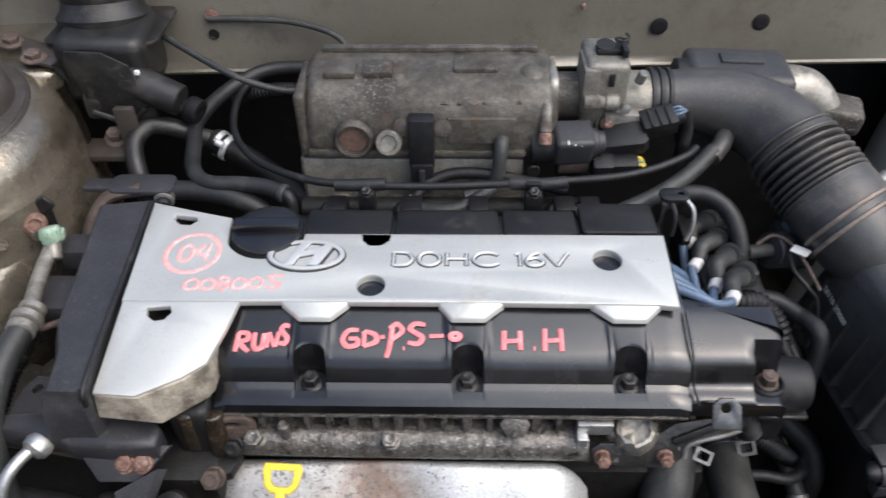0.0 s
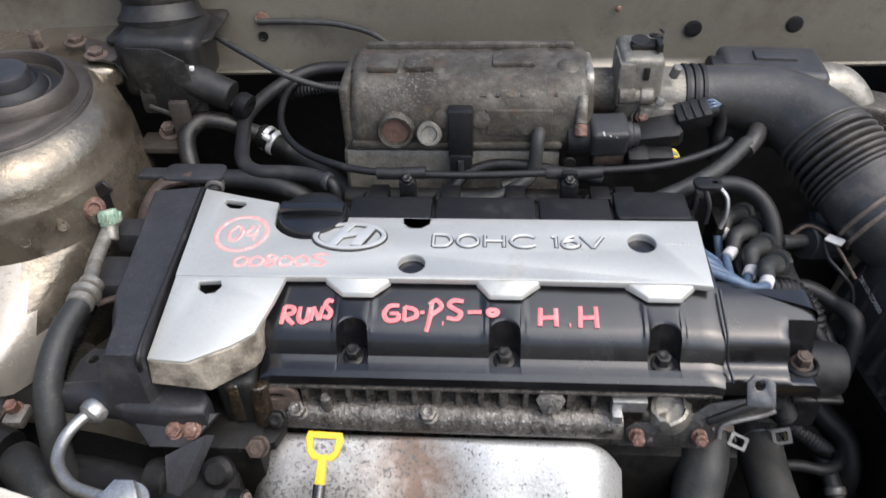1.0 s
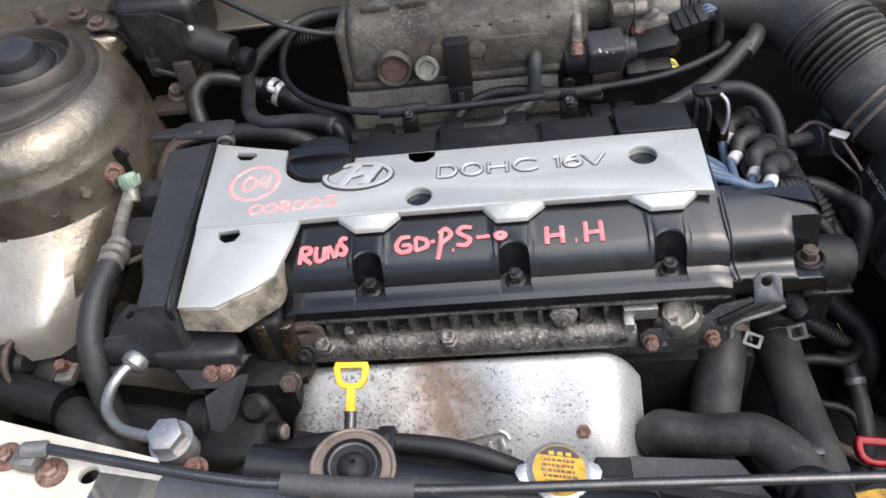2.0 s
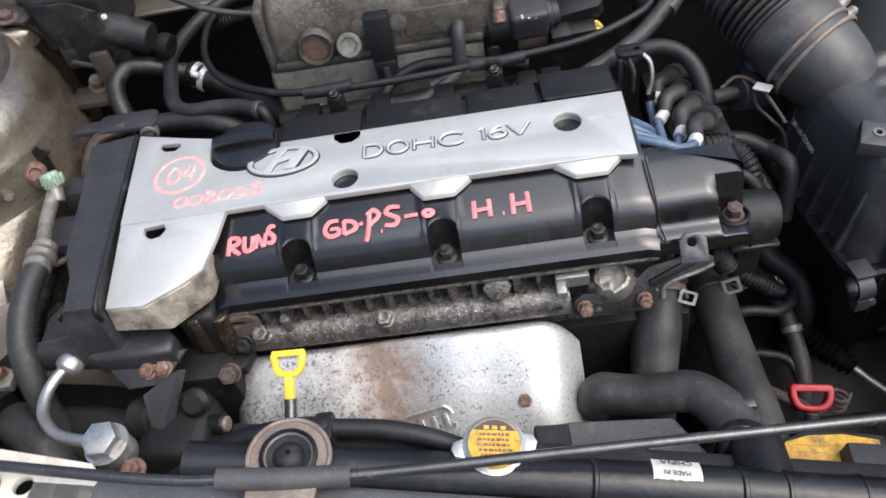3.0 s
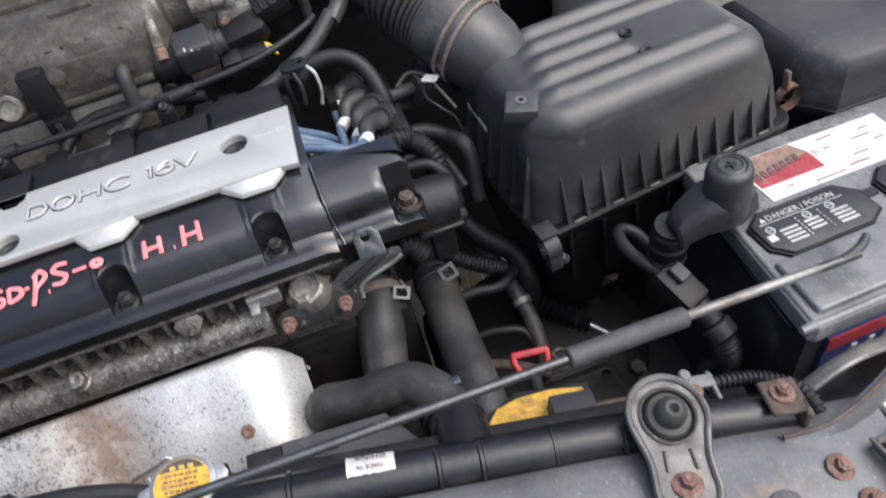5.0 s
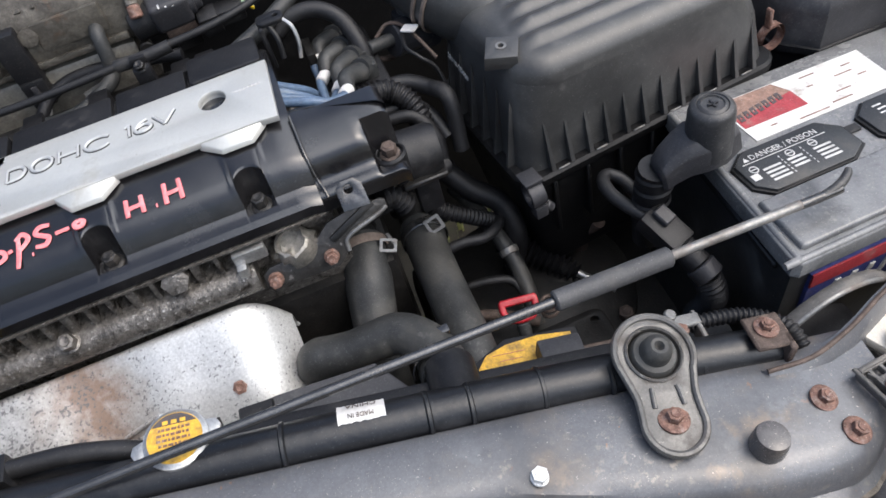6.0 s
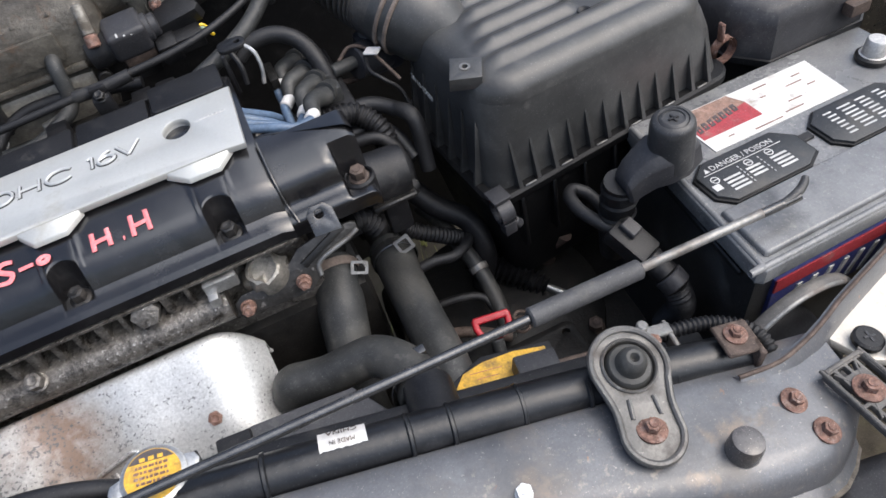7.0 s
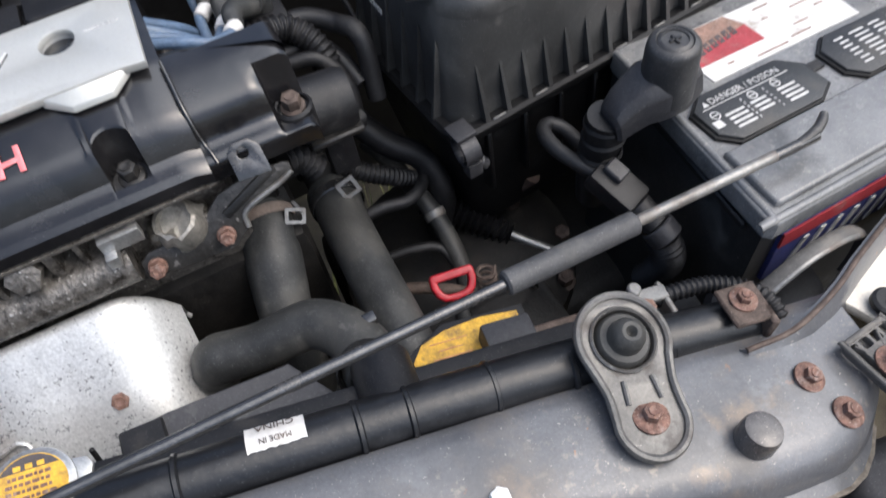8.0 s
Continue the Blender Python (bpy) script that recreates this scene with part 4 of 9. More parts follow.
def writing(name, letters, width, thick, m, label, base, material):
    lines = []
    for ch, x, y, w, h in letters:
        lines += glyphs(INK[ch], x, y, w, h) if ch in INK else ([[(x, y), (x + w, y + h)]] if ch == "-" else [[(x, y), (x + 0.0008, y)]])
    ob = thing(name, label, "writing", base)
    for line in lines:
        part("stroke", ribbon([line], width, thick, m), material, ob)
    return ob


writing("marker_writing", [("R", -0.0735, -0.0015, 0.0075, 0.0115), ("U", -0.0640, 0.0, 0.0062, 0.0105), ("N", -0.0565, 0.001, 0.0065, 0.010), ("S", -0.0495, 0.0035, 0.0050, 0.011)],
        0.0031, 0.0005, SLOPE, "pink hand-painted word RUNS on the black cover", (-0.06, -0.035, 0.836), pink_marker)
writing("marker_writing", [("G", -0.0140, 0.002, 0.0095, 0.0105), ("D", -0.0030, 0.0022, 0.0085, 0.0095), ("-", 0.0070, 0.0075, 0.0024, 0.0006), ("P", 0.0110, -0.0010, 0.0085, 0.0140), (".", 0.0200, 0.001, 0, 0),
                           ("S", 0.0225, 0.0040, 0.0095, 0.0120), ("-", 0.0345, 0.0085, 0.0080, 0.0002)],
        0.0031, 0.0005, SLOPE, "pink hand-painted letters GD-P.S on the black cover", (0.015, -0.035, 0.836), pink_marker)
writing("marker_writing", [("H", 0.0752, 0.0005, 0.0110, 0.0115), (".", 0.0925, 0.0015, 0, 0), ("H", 0.0980, 0.0, 0.0110, 0.0135)],
        0.0034, 0.0005, SLOPE, "pink hand-painted letters H.H on the black cover", (0.085, -0.035, 0.836), pink_marker)


writing("marker_writing", [("0", 0.0460, 0.0062, 0.0058, 0.0040)], 0.0031, 0.0005, SLOPE @ Matrix.Translation((0, 0, 0.0014)), "pink hand-painted dot ending the row of letters", (0.048, -0.035, 0.838), pink_marker)


def cover_plate():
    """The silver plate over the middle of the engine."""
    ob = thing("engine_cover", "silver painted plastic engine cover with raised lettering, scuffed", "engine cover", (0.01, 0.0, 0.8455))
    cap = round_loop(-0.0685, 0.0475, 0.0255, 0.0255, 16, 205, 335)
    outline = [(-0.1485, 0.0755), (-0.1405, -0.0135), (-0.0735, -0.0135), (-0.0455, -0.0130), (-0.0430, -0.0135), (-0.0095, -0.0135), (0.0375, -0.0135), (0.0410, -0.0135), (0.0700, -0.0135), (0.1235, -0.0140), (0.1635, -0.0145), (0.1745, -0.0160), (0.1775, 0.0450),
               (-0.0450, 0.0450), *cap[::-1], (-0.0940, 0.0600), (-0.1160, 0.0660)]
    holes = [round_loop(0.0, 0.0, 0.0082, 0.0086, 24), round_loop(0.1395, 0.0225, 0.0086, 0.0092, 24), [(-0.1310, 0.0630), (-0.1170, 0.0605), (-0.1155, 0.0570), (-0.1190, 0.0530), (-0.1255, 0.0535), (-0.1310, 0.0585)],
             [(-0.008, 0.0435), (0.008, 0.0435), (0.0075, 0.0385), (0.003, 0.0345), (-0.004, 0.0345), (-0.0075, 0.0385)]]
    main = part("plate", sheet(outline, 0.8465, 0.8510, holes, 0.0009), silver, ob)
    for hx, hy, r in ((0.0, 0.0, 0.0084), (0.1395, 0.0225, 0.0088)):
        part("hole_bush", lathe([(r + 0.0004, 0.0), (r + 0.0004, -0.012), (r - 0.002, -0.013), (0.0005, -0.0125)], (hx, hy, 0.8500), (hx, hy, 1), 28, False), letter_metal, ob, "bright bush down the bolt hole")
    part("bush", lathe([(0.0080, 0.0), (0.0075, -0.010), (0.0005, -0.0105)], (-0.1235, 0.058, 0.848), (-0.1235, 0.058, 1), 24, False), iron_dark, ob, "dark bolt hole")
    part("bush", lathe([(0.0080, 0.0), (0.0075, -0.010), (0.0005, -0.0105)], (0, 0.040, 0.848), (0, 0.040, 1), 24, False), iron_dark, ob, "dark bolt hole")
    # three chamfered tabs reach down over the bolts
    for x0, x1, x2, x3 in ((-0.0505, -0.0390, -0.0215, -0.0110), (0.0390, 0.0470, 0.0655, 0.0770), (0.1250, 0.1375, 0.1560, 0.1660)):
        top, low = 0.8507, 0.8462
        bm = bmesh.new()
        a = [bm.verts.new(p) for p in ((x0, -0.0125, top), (x3, -0.0125, top), (x2, -0.0212, low), (x1, -0.0212, low))]
        b = [bm.verts.new(p) for p in ((x0, -0.0125, low - 0.002), (x3, -0.0125, low - 0.002), (x2 + 0.0003, -0.0222, low - 0.0034), (x1 - 0.0003, -0.0222, low - 0.0034))]
        bm.faces.new(a)
        bm.faces.new(b[::-1])
        for k in range(4):
            bm.faces.new((a[k], a[(k + 1) % 4], b[(k + 1) % 4], b[k]))
        bmesh.ops.bevel(bm, geom=list(bm.edges), offset=0.0006, segments=1, affect="EDGES")
        part("tab", bm, silver, ob)
    # the slab over the timing end slopes down to a grimy upright face
    tilt = frame_of((0, -0.0137, 0.8509), (1, 0, 0), (0, -0.19, 0.982))
    slab_plan = [(-0.1400, 0.0), (-0.1405, -0.0575), (-0.1180, -0.0590), (-0.0960, -0.0480), (-0.0845, -0.0395), (-0.0775, -0.0170), (-0.0735, 0.0)]
    part("timing_slab", sheet(slab_plan, -0.0045, 0.0, [[(-0.1250, -0.0045), (-0.1120, -0.0035), (-0.1105, -0.0075), (-0.1135, -0.0120), (-0.1190, -0.0130), (-0.1240, -0.0095)]], 0.0009, tilt), silver, ob)
    face = [(-0.1405, -0.0702, 0.8387), (-0.1170, -0.0718, 0.8385), (-0.0955, -0.0612, 0.8402), (-0.0838, -0.0530, 0.8416)]
    low = [(-0.1420, -0.0725, 0.8215), (-0.1080, -0.0738, 0.8180), (-0.0855, -0.0590, 0.8215), (-0.0830, -0.0545, 0.8220)]
    bm = bmesh.new()
    rows = [[bm.verts.new(p) for p in row] for row in (face, low, [(x, y + 0.02, z) for x, y, z in low], [(x, y + 0.02, z) for x, y, z in face])]
    for a, b in zip(rows, rows[1:] + rows[:1]):
        for k in range(3):
            bm.faces.new((a[k], a[k + 1], b[k + 1], b[k]))
    for k in (0, 3):
        bm.faces.new([r[k] for r in rows])
    bmesh.ops.bevel(bm, geom=list(bm.edges), offset=0.0008, segments=1, affect="EDGES")
    part("front_face", bm, silver_dirty, ob, "grimy brown-stained silver face")
    part("bush", lathe([(0.0085, -0.001), (0.0080, -0.010), (0.0005, -0.0105)], (-0.1175, -0.0215, 0.8465), (-0.1170, -0.04, 0.95), 24, False), iron_dark, ob, "dark recessed bolt hole")
    # raised lettering and badge
    round_o = [(0.5 + 0.5 * math.cos(a), 0.5 + 0.5 * math.sin(a)) for a in np.linspace(0, 2 * math.pi, 17)]
    wide_letters = {
        "D": [[(0, 0), (0, 1)], [(0, 1), (0.45, 1), (0.8, 0.9), (1, 0.5), (0.8, 0.1), (0.45, 0), (0, 0)]],
        "O": [round_o],
        "H": [[(0, 0), (0, 1)], [(1, 0), (1, 1)], [(0, 0.52), (1, 0.52)]],
        "C": [[(0.95, 0.82), (0.75, 0.96), (0.5, 1.0), (0.2, 0.9), (0, 0.5), (0.2, 0.1), (0.5, 0), (0.75, 0.04), (0.95, 0.18)]],
        "1": [[(0, 0.85), (0.6, 1)], [(0.6, 1), (0.6, 0)]],
        "6": [[(0.75, 1), (0.35, 0.8), (0.05, 0.4), (0.15, 0.1), (0.5, 0), (0.85, 0.1), (0.98, 0.32), (0.8, 0.55), (0.5, 0.62), (0.15, 0.5)]],
        "V": [[(0, 1), (0.5, 0)], [(0.5, 0), (1, 1)]],
    }
    for text, x0, x1 in (("D", 0.0117, 0.0230), ("O", 0.0268, 0.0395), ("H", 0.0436, 0.0553), ("C", 0.0596, 0.0752), ("1", 0.0846, 0.0890), ("6", 0.0906, 0.1012), ("V", 0.1026, 0.1162)):
        strokes = glyphs(wide_letters[text], x0, 0.0162, x1 - x0, 0.0113)
        # wider dark ribbon, set slightly low, colours in the letter's edge shade
        part("lettering_edge", ribbon(strokes, 0.0034, 0.0006, pose(0.0001, -0.0002, 0.8510), 4), letter_edge, ob, "dark outline of the raised letter")
        part("lettering", ribbon(strokes, 0.0023, 0.0014, pose(0, 0, 0.8510), 4), letter_metal, ob, "raised metal letter " + text)
    bx, by = -0.0410, 0.0245
    part("badge_field", sheet(round_loop(bx, by, 0.0220, 0.0122, 40), 0.8508, 0.8513), silver, ob, "silver oval badge field")
    # badge ring and shape get the same dark shade outline
    part("badge_edge", sheet(round_loop(bx, by - 0.0004, 0.0242, 0.0143, 40), 0.8508, 0.8515, [round_loop(bx, by, 0.0192, 0.0096, 40)], 0), letter_edge, ob, "dark outline of the oval")
    part("badge_ring", sheet(round_loop(bx, by, 0.0232, 0.0132, 40), 0.8508, 0.8526, [round_loop(bx, by, 0.0202, 0.0106, 40)], 0.0004), letter_metal, ob, "bright oval ring")
    slant = [(x * 1.12, y * 1.12) for x, y in [(-0.0095, -0.0085), (-0.0050, -0.0085), (-0.0020, -0.0018), (0.0060, 0.0005), (0.0028, -0.0085), (0.0085, -0.0085), (0.0150, 0.0060), (0.0110, 0.0085), (0.0085, 0.0048), (-0.0010, 0.0022), (0.0030, 0.0092), (-0.0025, 0.0092)]]
    part("badge_shape_edge", sheet([(bx - 0.0012 + x * 1.10, by - 0.0006 + y * 1.14) for x, y in slant], 0.8508, 0.8516, (), 0), letter_edge, ob, "dark outline of the shape")
    part("badge_shape", sheet([(bx - 0.0015 + x, by + y) for x, y in slant], 0.8508, 0.8528, (), 0.0004), letter_metal, ob, "slanted metal shape in the badge")
    # faint stamped part mark by the bolt hole
    for k in range(7):
        part("print_mark", box((0.1535 + 0.0026 * k, 0.0222, 0.85105), (0.0018, 0.0016 + 0.0006 * (k % 3), 0.0002), 0), print_grey, ob, "small unreadable grey print")
    return ob


cover_plate()
FLAT = pose(0, 0, 0.8511)
writing("marker_writing", [("0", -0.1185, 0.0195, 0.0085, 0.0150), ("4", -0.1080, 0.0195, 0.0085, 0.0150)], 0.0028, 0.0003, FLAT, "faded red circled number on the silver cover", (-0.11, 0.03, 0.851), faded_marker)
solid("marker_ring", ribbon([[(-0.1105 + 0.0160 * math.cos(a), 0.0265 + 0.0170 * math.sin(a)) for a in np.linspace(0.3, 6.9, 22)]], 0.0032, 0.0003, FLAT), faded_marker, "faded red hand-drawn ring on the silver cover", "writing", (-0.11, 0.026, 0.851))
writing("marker_writing", [("0", -0.1085, -0.0045, 0.0085, 0.0088), ("0", -0.0990, -0.0042, 0.0085, 0.0088), ("8", -0.0895, -0.0045, 0.0072, 0.0105), ("0", -0.0810, -0.0035, 0.0085, 0.0088), ("0", -0.0715, -0.0030, 0.0085, 0.0088), ("S", -0.0610, -0.0030, 0.0095, 0.0105)],
        0.0025, 0.0003, FLAT, "faded red hand-written row of figures on the silver cover", (-0.08, 0, 0.851), faded_marker)


def oil_cap():
    ob = thing("oil_filler_cap", "black plastic oil filler cap with a grip bar", "oil cap", (-0.0685, 0.0475, 0.845))
    c = Vector((-0.0685, 0.0475, 0.845))
    part("cap", lathe([(0.0222, 0), (0.0225, 0.0060), (0.0216, 0.0082), (0.0195, 0.0088), (0.001, 0.0088)], c, c + Vector((0, 0, 1)), 48), rocker_black, ob)
    part("grip", box((-0.0685, 0.0475, 0.8560), (0.042, 0.009, 0.006), 0.002), rocker_black, ob)
    part("collar", lathe([(0.0238, 0), (0.0240, 0.003), (0.0230, 0.005), (0.0220, 0.005)], c, c + Vector((0, 0, 1)), 48, False), black_plastic, ob)


oil_cap()


def timing_cover():
    ob = thing("timing_belt_cover", "dusty dark grey plastic timing belt cover", "belt cover", (-0.165, 0.0, 0.77))
    top = [(-0.1835, 0.0735), (-0.1520, 0.0785), (-0.1500, 0.0745), (-0.1420, -0.0690), (-0.1450, -0.0745), (-0.1600, -0.0745), (-0.1640, -0.0480), (-0.1700, -0.030), (-0.1760, 0.020)]
    rows = []
    for grow, z in ((0.0, 0.8500), (0.0012, 0.8485), (0.0025, 0.8440), (0.006, 0.834), (0.008, 0.818), (0.009, 0.806)):
        rows.append([(x - (grow * 1.3 if x < -0.157 else 0), y + (grow if y > 0.05 else -grow * 0.2 if y < -0.05 else 0), z - (0.003 if y < -0.04 else 0)) for x, y in top])
    bm = loft(rows, closed=True)
    part("shell", bm, grey_plastic, ob, sharp=30)
    part("lower_block", box((-0.1610, -0.0560, 0.822), (0.020, 0.032, 0.026), 0.005, 3), grey_plastic, ob)
    part("rim", tube([(-0.1510, 0.076, 0.8505), (-0.1455, 0.0, 0.8505), (-0.1425, -0.068, 0.8470), (-0.1440, -0.0740, 0.834)], 0.0016, 8, 8), black_plastic, ob)
    part("ear", box((-0.199, 0.058, 0.823), (0.022, 0.020, 0.016), 0.003), grey_plastic, ob)
    part("ear", box((-0.204, 0.020, 0.818), (0.026, 0.030, 0.012), 0.003), grey_plastic, ob)


timing_cover()


def heat_shield():
    ob = thing("heat_shield", "bare aluminium exhaust heat shield, corroded with a rust stain", "heat shield", (0.012, -0.10, 0.66))
    prof = [(-0.0570, 0.7560), (-0.0590, 0.7610), (-0.0630, 0.7620), (-0.0700, 0.7570), (-0.0860, 0.7440), (-0.1050, 0.7280), (-0.1250, 0.7080), (-0.1400, 0.6850), (-0.1460, 0.6600)]
    prof = [(curve.x, curve.y) for curve in curve_points([(y, z, 0) for y, z in prof], 3)]
    secs = []
    n_ = 44
    for k in range(n_ + 1):
        s = k / n_
        x = -0.0985 + 0.2295 * s
        side = max(0.0, 1 - s / 0.07, 1 - (1 - s) / 0.13)
        fall = (0.022 if s < 0.5 else 0.030) * side ** 2.4
        inset = 0.010 * side ** 3
        row = []
        for j, (y, z) in enumerate(prof):
            bulge = 0.004 * math.sin(s * 9.0 + 0.6) * min(1, j / 10) + 0.003 * math.sin(s * 23) * min(1, j / 16) * 0.5
            row.append((x, y - (0.7 * bulge), z + bulge - fall * 0.9 - (inset if j < 4 else 0)))
        secs.append(row)
    bm = loft(secs)
    back = loft([[(x, y + 0.0012, z - 0.0012) for x, y, z in row] for row in secs])
    part("sheet", joined(bm, back), shield_metal, ob, sharp=60)
    # rolled rim and pressed badge frame
    part("rim", tube([secs[k][0] for k in range(0, n_ + 1, 2)], 0.0013, 8, 3), shield_metal, ob)
    m = frame_of((0.0288, -0.1047, 0.7279), (1, 0, 0.335), (0, -0.70, 0.72))
    part("pressing", joined(*(tube([m @ Vector((x, y, 0)) for x, y in rounded(-0.0172, -0.009, 0.0172, 0.009, 0.006, 4)], 0.0013, 8, 2),)), shield_metal, ob, "pressed oblong frame")
    for k in range(4):
        part("pressed_mark", box((-0.0125 + 0.0083 * k, 0, 0.0002), (0.0030, 0.0090, 0.0016), 0.0005, 1, m), shield_metal, ob, "raised unreadable mark")
    bolt((0.0905, -0.0985, 0.7345), (0, -0.65, 0.76), ob, 0.0080, 0.006, 0.0058, rust, "rusty hex bolt")
    bolt((-0.062, -0.128, 0.706), (0, -0.65, 0.76), ob, 0.0080, 0.006, 0.0058, rust, "rusty hex bolt")


heat_shield()


def dipstick():
    ob = thing("oil_dipstick", "yellow plastic loop handle of the oil dipstick", "dipstick", (-0.046, -0.108, 0.745))
    m = frame_of((-0.0440, -0.0855, 0.797), (1, -0.05, 0), (0, -0.55, 0.83))
    loop = [(-0.0095, 0.0015), (0.0095, 0.0015), (0.0108, -0.002), (0.0090, -0.0105), (0.0055, -0.0142), (-0.0055, -0.0142), (-0.0090, -0.0105), (-0.0108, -0.002)]
    hole = [(-0.0066, -0.0022), (0.0066, -0.0022), (0.0060, -0.0085), (0.0035, -0.0108), (-0.0035, -0.0108), (-0.0060, -0.0085)]
    part("handle", sheet(loop, -0.0022, 0.0022, [hole], 0.0009, m, 2), yellow, ob)
    part("stem", sheet([(-0.0024, -0.0125), (0.0024, -0.0125), (0.0027, -0.0275), (-0.0027, -0.0275)], -0.0024, 0.0024, (), 0.0008, m), yellow, ob)
    part("tube", tube([m @ Vector((0, -0.0268, 0)), m @ Vector((0, -0.06, -0.004)), (-0.046, -0.10, 0.70), (-0.046, -0.09, 0.64)], 0.0036, 10), dark_steel, ob)


dipstick()


# ---- intake side ----
def intake_manifold():
    ob = thing("intake_manifold", "dirty cast aluminium intake manifold with a flaking grey surface", "intake manifold", (0.035, 0.15, 0.80))
    # rounded plenum swept along the engine
    secs = []
    line = [(0.128, 0.852), (0.1235, 0.857), (0.1215, 0.866), (0.1225, 0.882), (0.1265, 0.893), (0.1350, 0.9015), (0.148, 0.9055), (0.172, 0.9075), (0.184, 0.904), (0.192, 0.894), (0.195, 0.875), (0.190, 0.855)]
    prof = [(q.x, q.y) for q in curve_points([(y, z, 0) for y, z in line], 4)]
    for k in range(71):
        s = k / 70
        x = -0.056 + 0.174 * s
        e = max(0.0, 1 - s / 0.05, 1 - (1 - s) / 0.05)
        k_in = 0.009 * e ** 2
        row = []
        for y, z in prof:
            rough = 0.0014 * noise.noise(Vector((x, y, z)) * 38) + 0.0007 * noise.noise(Vector((x, y, z)) * 110)
            row.append((x, y + rough + (k_in if y < 0.15 else -k_in), z + rough - k_in * (1 if z > 0.88 else 0)))
        secs.append(row)
    part("plenum", loft(secs, closed=True), cast_alu, ob, sharp=50)
    secs = []
    for x, g in ((-0.0605, 0.002), (-0.058, 0), (-0.03, 0), (0.03, 0), (0.088, 0), (0.096, 0.002)):
        prof = [(0.124 + g, 0.800), (0.1225 + g, 0.846 - g), (0.125 + g, 0.851 - g), (0.150, 0.856), (0.18, 0.856), (0.18, 0.80)]
        secs.append([(x, y, z) for y, z in prof])
    part("skirt", loft(secs, closed=True), cast_pale, ob, "flat paler lower casting")
    part("ridge", box((0.022, 0.1245, 0.8585), (0.150, 0.010, 0.005), 0.0018), cast_alu, ob)
    part("front_pad", box((0.066, 0.1215, 0.8770), (0.046, 0.004, 0.020), 0.0016), cast_alu, ob, "flat cast pad")
    for x, y, w, d in ((-0.030, 0.150, 0.022, 0.016), (-0.004, 0.152, 0.020, 0.018), (0.062, 0.158, 0.030, 0.020)):
        part("top_pad", box((x, y, 0.9062), (w, d, 0.0050), 0.0016), cast_alu, ob, "worn cast pad")
    part("end_flange", sheet(rounded(-0.021, -0.024, 0.021, 0.020, 0.008), -0.0028, 0.0028, (), 0.0012, frame_of((0.1145, 0.158, 0.8850), (0, 1, 0), (1, 0, 0))), alu_light, ob, "pale machined flange")
    part("rear_rib", box((0.03, 0.176, 0.9085), (0.150, 0.006, 0.006), 0.002), cast_alu, ob)
    for k in range(6):
        bm = box((0, 0, 0), (0.0058, 0.0030, 0.0062), 0.0012)
        for v in bm.verts:
            v.co += 0.0016 * noise.noise_vector(v.co * 300 + Vector((k * 3.1, 0, 0)))
        bm.transform(pose(0.040 + 0.0098 * k, 0.1292, 0.8925, 30))
        part("cast_mark", bm, cast_alu, ob, "low flaking raised mark")
    part("end_rib", box((-0.0560, 0.150, 0.876), (0.007, 0.050, 0.050), 0.004, 3), cast_alu, ob, "cast end cheek")
    # open port, plug and stub
    part("port", lathe([(0.0140, -0.012), (0.0135, 0.010), (0.0120, 0.012), (0.0100, 0.0115), (0.0094, 0.002), (0.0005, 0.001)], (-0.0205, 0.128, 0.8705), (-0.0205, 0.028, 0.8755), 32, False), cast_alu, ob, "open cast port")
    part("port_bore", lathe([(0.0096, 0.0), (0.0005, 0.0005)], (-0.0205, 0.1195, 0.8710), (-0.0205, 0.02, 0.876), 28, False), bore_brown, ob, "rust-brown bore")
    part("plug_boss", lathe([(0.0100, -0.010), (0.0098, 0.004), (0.009, 0.006), (0.001, 0.006)], (0.0035, 0.126, 0.8670), (0.0035, 0.03, 0.908), 28), cast_alu, ob, "round plug boss")
    part("plug", lathe([(0.0088, 0), (0.0088, 0.0060), (0.0080, 0.0070), (0.0058, 0.0070), (0.0050, 0.0050), (0.0005, 0.0048)], (0.0035, 0.1190, 0.8695), (0.0035, 0.1120, 0.8725), 24, False), cast_pale, ob, "flat round plug")
    part("stub", tube([(0.0800, 0.130, 0.872), (0.0795, 0.117, 0.868), (0.0785, 0.112, 0.856), (0.0765, 0.110, 0.843), (0.070, 0.104, 0.838), (0.055, 0.100, 0.836)], 0.0050, 14), hose_rubber, ob, "grey vacuum pipe")
    part("nozzle", rod((0.1092, 0.129, 0.894), (0.1086, 0.119, 0.877), 0.0038), alu_light, ob, "alloy nozzle")
    part("nozzle_tip", rod((0.1086, 0.119, 0.877), (0.1084, 0.1145, 0.8700), 0.0044), rust, ob, "copper nozzle tip")
    part("boss", lathe([(0.0105, 0), (0.0100, 0.005), (0.006, 0.008), (0.001, 0.008)], (0.100, 0.150, 0.899), (0.100, 0.135, 0.93), 20), cast_alu, ob)
    for k in range(4):
        x = -0.035 + 0.040 * k
        part("runner", tube([(x, 0.145, 0.815), (x, 0.110, 0.800), (x, 0.080, 0.790)], 0.015, 16), cast_alu, ob, "cast runner in shadow")
    return ob


intake_manifold()


